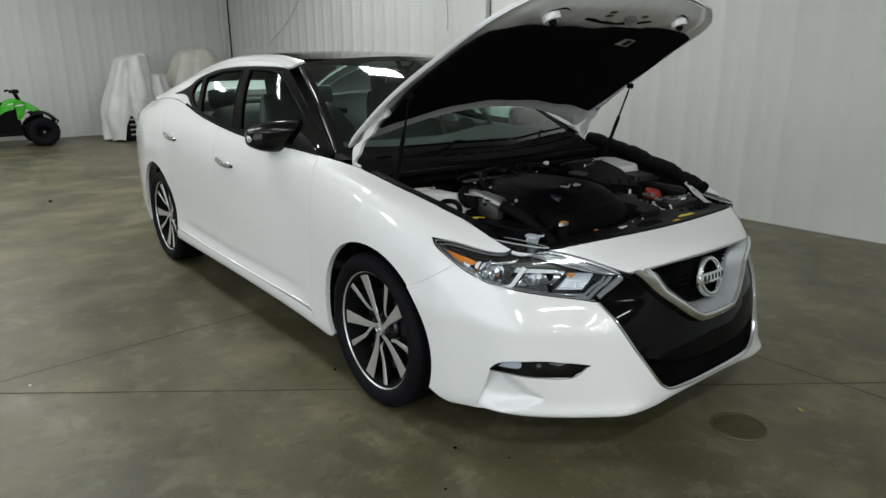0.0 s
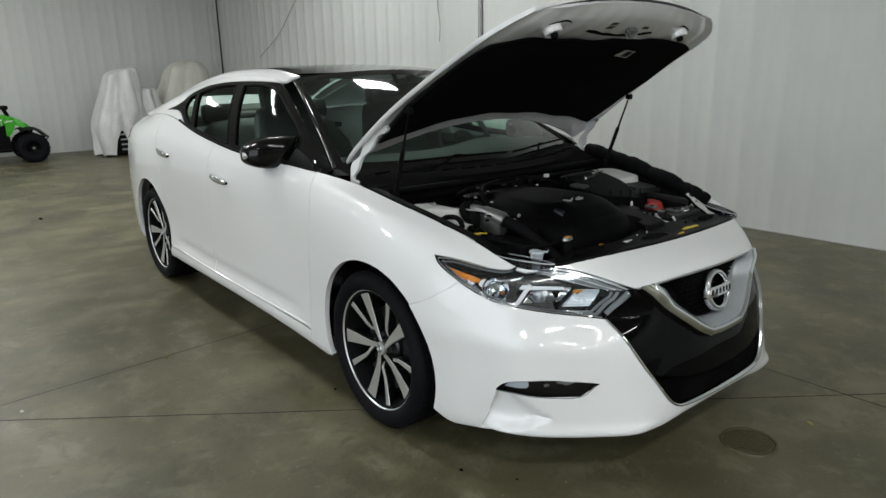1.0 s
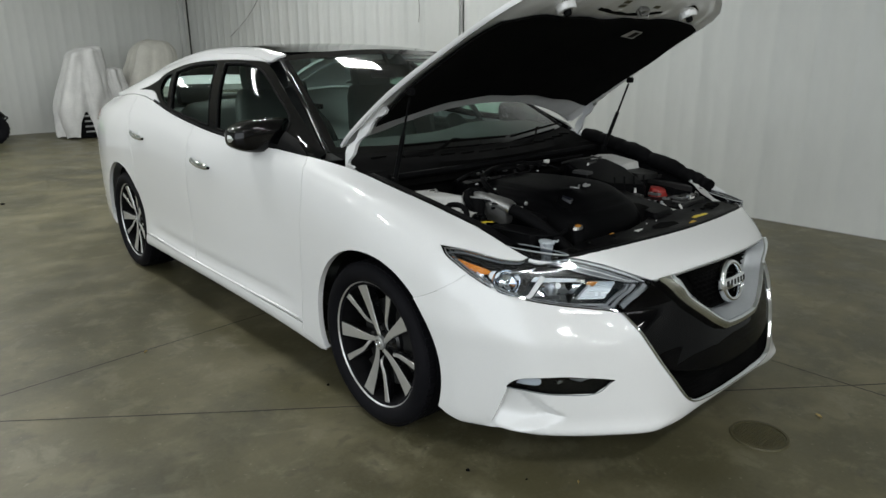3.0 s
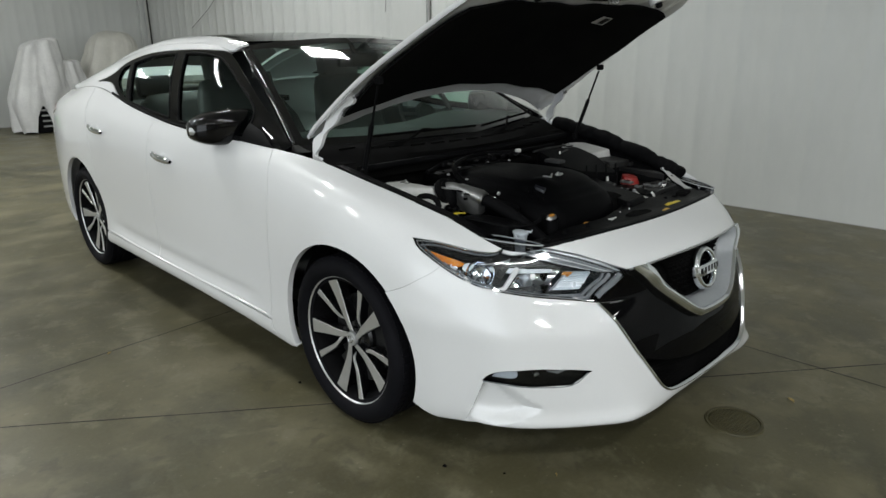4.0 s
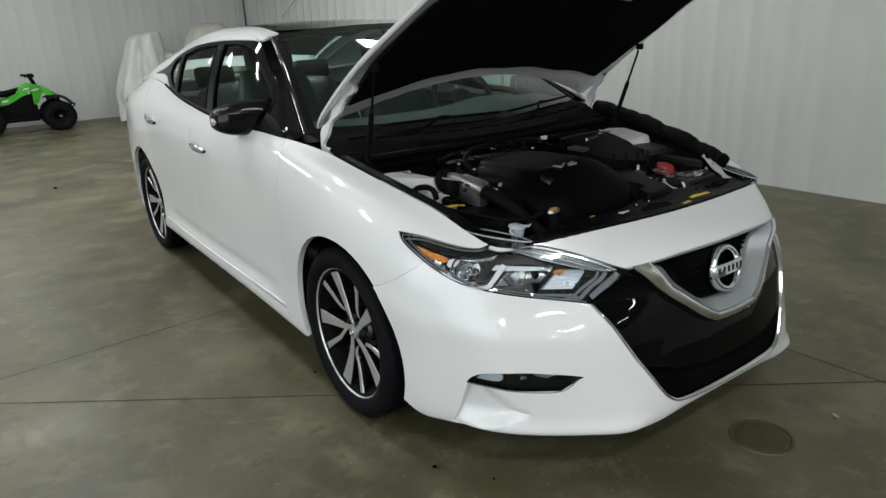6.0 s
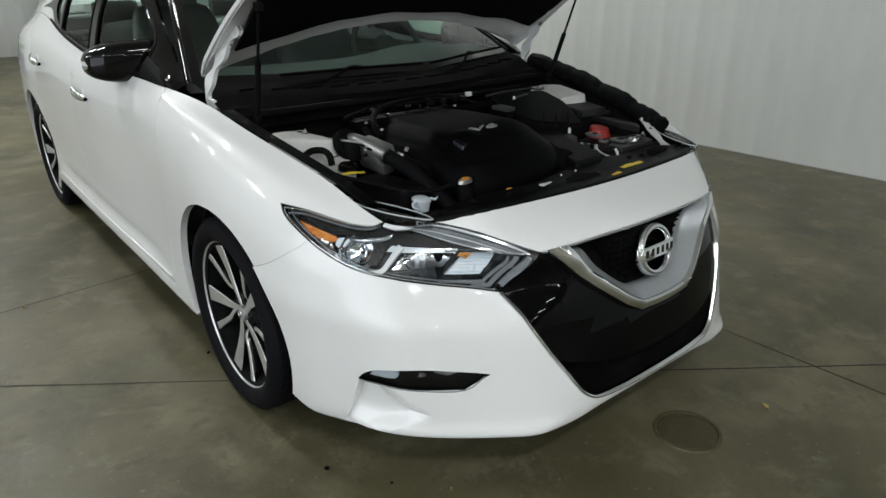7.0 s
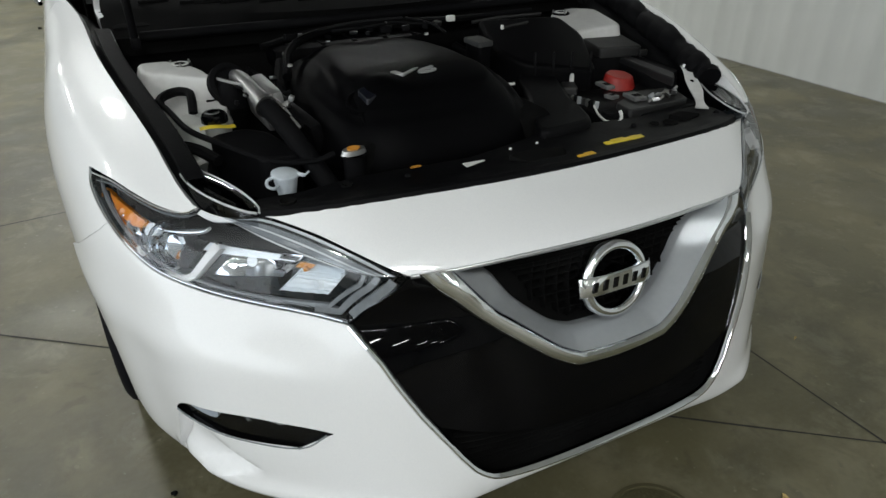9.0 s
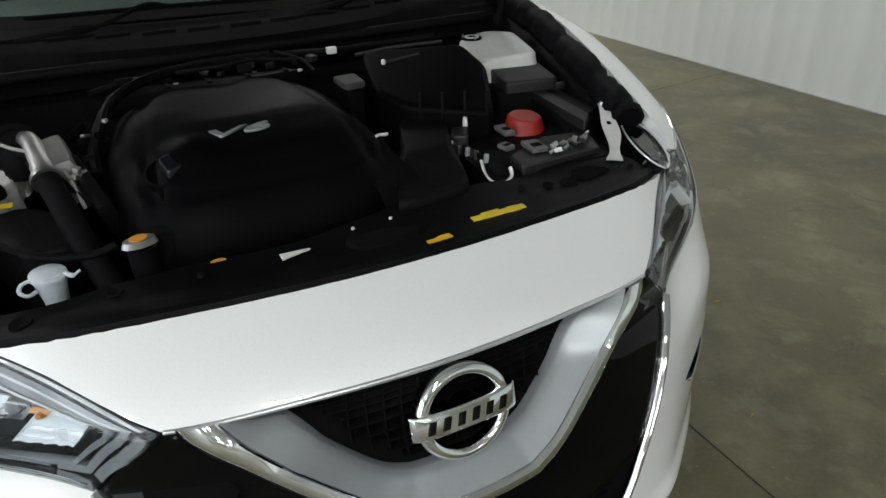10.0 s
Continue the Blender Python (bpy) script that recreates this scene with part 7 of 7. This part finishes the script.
    for k in range(3):
        pts = [(-.56 + .03 * k, -.06, .86), (-.53 + .02 * k, -.16 - .02 * k, .865 - .01 * k), (-.45 - .02 * k, -.24, .845), (-.42 + .01 * k, -.36, .80)]
        part("wire", Geo().tube(smooth_line(pts, 5), .0035, 6), M["soft_black"] if k else M["grey_line"], pipe)
    # radiator cap with orange top
    cap = thing("radiator_cap", "bare metal radiator cap with an orange label", "", parent=car)
    part("neck", Geo().lathe([(.022, -.05), (.022, .0), (.028, .002)], Matrix.Translation((-.352, -.497, .775)), 20), M["soft_black"], cap)
    part("cap", Geo().prism([((.024 + .004 * math.cos(2 * a)) * math.cos(a), (.016 + .002 * math.cos(2 * a)) * math.sin(a)) for a in np.linspace(0, 2 * math.pi, 29)[:-1]], 0, .010, pose(-.352, -.497, .777, 4, 0, 8), taper=.86), M["alu"], cap)
    part("cap_label", Geo().prism([(.014 * math.cos(a), .0095 * math.sin(a)) for a in np.linspace(0, 2 * math.pi, 21)[:-1]], 0, .0022, pose(-.352, -.4975, .7875, 4, 0, 8)), M["orange"], cap, "orange warning label")
    # washer filler with hinged lid
    filler = thing("washer_filler", "milky blue washer filler with its lid", "", parent=car)
    m = Matrix.Translation((-.489, -.472, .752))
    part("throat", Geo().lathe([(.024, .0), (.023, -.016), (.018, -.045), (.016, -.09)], m, 24), M["cap_blue"], filler)
    part("lid", Geo().lathe([(0, .003), (.022, .003), (.027, .0), (.0275, -.005), (.0245, -.006)], m @ Euler((radians(6), radians(4), 0)).to_matrix().to_4x4(), 28), M["cap_blue"], filler)
    part("tab", Geo().tube(smooth_line([(-.513, -.478, .750), (-.527, -.482, .747), (-.530, -.492, .740), (-.520, -.496, .734), (-.509, -.488, .734)], 3), .0032, 8), M["cap_blue"], filler)
    part("tab", Geo().tube(smooth_line([(-.466, -.480, .750), (-.455, -.490, .748), (-.444, -.486, .752)], 3), [.004] * 4 + [.0022] * 3, 8), M["cap_blue"], filler)
    # bent sheet-metal bracket beside the lamp
    line = smooth_line([(.705, -.300, .812), (.672, -.335, .806), (.640, -.385, .800), (.618, -.430, .785), (.600, -.475, .764), (.566, -.522, .754), (.535, -.560, .752)], 4)
    rows = []
    for i, p in enumerate(line):
        a, b = Vector(line[max(i - 1, 0)]), Vector(line[min(i + 1, len(line) - 1)])
        w = (b - a).cross(Vector((0, 0, 1))).normalized() * (.014 + .004 * math.sin(i * 0.55))
        p = Vector(p)
        rows.append([p - w, p - w + Vector((0, 0, .003)), p + w + Vector((0, 0, .003)), p + w])
    part("lamp_bracket", Geo().grid(rows, loop=True, flip=True), M["bay_white"], bay, "pale sheet-metal bracket")
    part("bracket_bolt", Geo().lathe([(0, .008), (.009, .008), (.011, 0)], pose(.640, -.385, .803), 6), M["steel"], bay)
    for x, y in ((.612, -.443), (.603, -.468)):
        part("bracket_slot", Geo().lathe([(0, .001), (.005, .001), (.006, 0)], pose(x, y, .789 - .9 * (-.436 - y) * 1.0, 20, 0, 0), 10), M["felt"], bay)
    part("pale_plate", moulded(Geo(), [(-.680, -.232), (-.640, -.220), (-.584, -.288), (-.618, -.300), (-.640, -.322), (-.680, -.312)], .744, .734, .003), M["bay_white"], bay)
    part("plate_hose", Geo().tube(smooth_line([(-.672, -.275, .757), (-.650, -.262, .764), (-.620, -.280, .757), (-.590, -.330, .745)], 4), .013, 8), M["soft_black"], bay)
    # loose hoses and looms in the dark
    rnd = random.Random(21)
    for k in range(9):
        x0 = -.60 + k * .14
        pts = [(x0 + rnd.uniform(-.04, .04), -.50 + rnd.uniform(-.03, .05), .66 + rnd.uniform(0, .05)), (x0 + rnd.uniform(-.08, .08), -.30, .70 + rnd.uniform(0, .04)), (x0 + rnd.uniform(-.1, .1), -.05, .72), (x0 + rnd.uniform(-.1, .1), .16, .80)]
        part("loom", Geo().tube(smooth_line(pts, 5), rnd.uniform(.008, .016), 8), M["soft_black"], bay)


# ---- things by the end wall ----
def build_atv():
    atv = thing("quad_bike", "lime green quad bike with black seat and knobbly tyres", "quad bike", at=(-.92, 11.62, 0))
    atv.scale = (.77, .77, .77)
    for x in (.68, -.69):
        for y in (-.38, .38):
            wheel = thing("wheel", "", "", parent=atv)
            g = Geo().lathe([(.14, .11), (.20, .13), (.26, .135), (.295, .12), (.31, .09), (.315, 0), (.31, -.09), (.295, -.12), (.26, -.135), (.20, -.13), (.14, -.11)], segs=36)
            for k in range(22):
                a = 2 * math.pi * k / 22
                for j, h in enumerate((-.075, 0, .075)):
                    b = a + (0.14 if j % 2 else 0)
                    g.box((.316 * math.cos(b), .316 * math.sin(b), h), (.022, .045, .055), 0, (0, 0, math.degrees(b)))
            part("tyre", g, M["tyre"], wheel, "black knobbly tyre")
            part("rim", Geo().lathe([(0, .04), (.06, .045), (.11, .06), (.14, .10), (.145, .11)], segs=24).lathe([(0, -.04), (.11, -.06), (.145, -.11)], segs=24), M["black_plastic"], wheel)
            wheel.matrix_basis = pose(x, y, .318, 90 if y < 0 else -90, 0, 0)
    # body: tank cowl, seat, swept fenders over a dark frame
    def arch(xc, r, a0, a1, w, thin=.0):
        rows = []
        for a in np.linspace(radians(a0), radians(a1), 16):
            rows.append([(xc + r * math.cos(a), y, .36 + (r + thin * abs(y / w)) * 1.04 * math.sin(a) - .06 * abs(y / w) ** 3) for y in np.linspace(-w, w, 13)])
        return Geo().grid(rows)
    part("front_fender", arch(.66, .40, 22, 118, .46), M["black_plastic"], atv, "dark front mudguard")
    part("rear_fender", arch(-.74, .50, 42, 150, .48), M["green"], atv)
    rows = []
    for x, z, w in ((.76, .72, .07), (.70, .80, .14), (.55, .92, .20), (.38, 1.00, .19), (.20, 1.05, .15), (.06, 1.00, .12), (-.04, .92, .11)):
        rows.append([(x, -w, z - .15), (x, -w * .97, z - .06), (x, -w * .6, z - .01), (x, 0, z + .015), (x, w * .6, z - .01), (x, w * .97, z - .06), (x, w, z - .15)])
    part("tank_cowl", Geo().grid(rows), M["green"], atv)
    part("nose", Geo().box((.66, 0, .70), (.22, .26, .14), .04, (0, 18, 0)), M["black_plastic"], atv)
    rows = []
    for x, z, w, h in ((.02, .95, .07, .03), (-.06, .90, .11, .06), (-.25, .85, .15, .07), (-.48, .86, .17, .07), (-.75, .90, .16, .055), (-.95, .91, .11, .04), (-.99, .91, .04, .02)):
        rows.append([(x, w * math.cos(a), z + h * math.sin(a)) for a in np.linspace(0, 2 * math.pi, 17)[:-1]])
    part("seat", Geo().grid(rows, loop=True), M["soft_black"], atv, "long black seat")
    for s in (-1, 1):
        rows = [[(x, s * (.19 + .03 * math.sin(3 * x)), z) for z in np.linspace(z0, z1, 5)] for x, z0, z1 in ((-.50, .62, .78), (-.40, .58, .74), (-.26, .62, .76), (-.10, .70, .83), (.04, .78, .93), (.18, .82, 1.00))]
        part("side_panel", Geo().grid(rows), M["green"], atv)
        rows = [[(x, s * (.22 + .05 * t), z) for t, z in ((0, z0), (.5, .5 * (z0 + z1)), (1, z1))] for x, z0, z1 in ((.24, .60, 1.0), (.29, .58, 1.02), (.36, .66, 1.0), (.42, .80, .98))]
        part("shin_panel", Geo().grid(rows), M["green"], atv)
        rows = [[(x, s * .20, z) for z in (.24, .45, z1)] for x, z1 in ((-.48, .60), (-.2, .64), (.1, .80), (.30, .80))]
        part("engine_guard", Geo().grid(rows), M["soft_black"], atv)
        part("foot_rest", Geo().box((-.02, s * .36, .30), (.62, .22, .03), .01), M["black_plastic"], atv)
        for x, z, k in ((.30, .90, 1.0), (.14, .93, .7), (-.30, .70, .8)):
            part("decal", Geo().prism([(-.09 * k, -.02), (.07 * k, .0), (.10 * k, .03), (-.02, .022)], 0, .002, pose(x, s * (.262 if x > .2 else .232), z, 90, 0, 0)), M["label"], atv, "pale decal stripe")
        part("head_lamp", Geo().lathe([(0, .03), (.04, .02), (.05, 0)], pose(.75, s * .09, .73, 0, 70, 0), 16), M["satin"], atv)
        part("hub_dot", Geo().lathe([(0, .02), (.025, .015), (.03, 0)], pose(.68, s * .50, .318, 90 if s < 0 else -90, 0, 0), 12), M["steel"], atv)
    part("chassis", Geo().box((0, 0, .36), (1.30, .30, .18), .03).box((.0, 0, .52), (.60, .28, .2), .03), M["felt"], atv)
    g = Geo().tube(smooth_line([(.16, -.42, 1.20), (.19, -.28, 1.22), (.29, -.10, 1.16), (.29, .10, 1.16), (.19, .28, 1.22), (.16, .42, 1.20)], 5), .015, 10).tube([(.36, 0, .98), (.28, 0, 1.18)], .04, 10)
    part("handlebar", g, M["soft_black"], atv)
    for s in (-1, 1):
        part("grip", Geo().tube([(.19, s * .28, 1.22), (.16, s * .44, 1.20)], .025, 10), M["soft_black"], atv)
    part("dash_pod", Geo().box((.30, 0, 1.20), (.14, .20, .09), .03), M["black_plastic"], atv)
    part("bumper_bar", Geo().tube(smooth_line([(.9, -.16, .40), (1.04, -.16, .52), (1.04, .16, .52), (.9, .16, .40)], 4), .014, 8), M["soft_black"], atv)


def draped(lobes, hem, seed, folds=11, cap=0.22, drop=0.06, taper=0.8):
    """A sheet hanging over hidden bulk: (x, y, half x, half y, height) lobes under one skin."""
    g, n, k = Geo(), 90, 26
    for x, y, rx, ry, h in lobes:
        rows = []
        for i in range(k + 1):
            t = i / k
            row = []
            for j in range(n):
                a = 2 * math.pi * j / n
                c, s = math.cos(a), math.sin(a)
                q = (abs(c) ** 3.2 + abs(s) ** 3.2) ** (-1 / 3.2)
                top = min(1.0, t / cap)
                r = math.sin(top * math.pi / 2) ** 0.75
                down = max(0.0, (t - cap) / (1 - cap))
                w = noise.noise(Vector((c * 2.1, s * 2.1, seed + down * 0.8))) * 0.16 + (abs(math.sin(0.5 * folds * a + 3 * noise.noise(Vector((c, s, seed + down))))) - 0.6) * 0.16 * (0.15 + down) + noise.noise(Vector((c * 7, s * 7, seed + down * 3))) * 0.04
                lean = (taper + (1 - taper) * min(1, down / 0.6)) + w
                low = hem(a)
                z = h * (1 - drop * (1 - math.cos(top * math.pi / 2))) + 0.03 * noise.noise(Vector((c * r * 2, s * r * 2, seed + 5))) if t <= cap else 0.0
                if t > cap:
                    z0 = h * (1 - drop)
                    z = z0 + (low - z0) * down
                row.append((x + rx * r * q * c * lean, y + ry * r * q * s * lean, z))
            rows.append(row)
        g.grid(rows, 0, True)
    return g


def build_covered():
    def hem1(a):
        d = math.degrees(a) % 360
        return 0.50 - 0.30 * abs(d - 258) / 14 if 244 < d < 272 else 0.20 if 280 < d < 300 else 0.012 + 0.03 * abs(math.sin(5 * a))
    def leant(g, k, peak):
        g.v = [(x + k * max(0.0, 1 - z / peak) ** 1.3 * (1 if z < peak else 0), y, z) for x, y, z in g.v]
        return g
    ob = thing("covered_machine", "tall machine draped in a creased white plastic sheet by the wall", "covered machine", at=(1.10, 11.40, 0))
    g = leant(draped([(0, 0, .47, .38, 1.54)], hem1, 2.0, 7, .20, .06, .78), -.02, 1.5)
    g.v = [(x + .17 * max(0.0, z - .5) * min(1.0, max(0.0, (.20 - x) / .55)), y, z * (1 + .13 * (x - .02) * max(0.0, z - .6))) for x, y, z in g.v]
    part("sheet", g, M["sheet"], ob)
    part("sheet_flap", leant(draped([(.42, .06, .30, .34, 1.20)], lambda a: .02 + .02 * abs(math.sin(4 * a)), 7.0, 9), .16, 1.1), M["sheet"], ob)
    part("base", Geo().box((.0, -.07, .24), (.50, .55, .46), .04), M["soft_black"], ob, "dark base showing under the sheet")
    for k in range(4):
        part("slot", Geo().box((.0, -.350, .12 + .09 * k), (.30, .012, .03), .004), M["grey_line"], ob)
    ob = thing("covered_machine", "bulky machine under a tan-white sheet beside the wall", "covered machine", at=(2.54, 11.80, 0))
    part("sheet", leant(draped([(0, 0, .66, .48, 1.68)], lambda a: .02 + .03 * abs(math.sin(3 * a)), 11.0, 6, .34, .22, .66), -.34, 1.7), M["tan_sheet"], ob)
    # slack cables hung on the side wall
    for pts in ([(3.445, 4.92, 1.76), (3.44, 4.90, 1.96), (3.445, 4.95, 2.35), (3.45, 4.9, 3.15), (3.455, 4.9, 4.5)], [(3.435, 10.35, 1.71), (3.44, 9.55, 2.05), (3.44, 8.95, 2.45), (3.445, 8.15, 3.05)]):
        ob = part("wall_cable", Geo().tube(smooth_line(pts, 5), .006, 6), M["grey_line"])
        tagged(ob, "thin grey cable hanging along the white ribbed wall", "cable", "cables on the wall")


car = thing("car", "pearl-white sedan with a black glass roof and its hood standing open", "car")
build_shell(car)
build_greenhouse(car)
build_cabin(car)
build_hood(car)
build_headlights(car)
build_grille(car)
build_wheels(car)
build_mirrors(car)
build_bay(car)
build_atv()
build_covered()
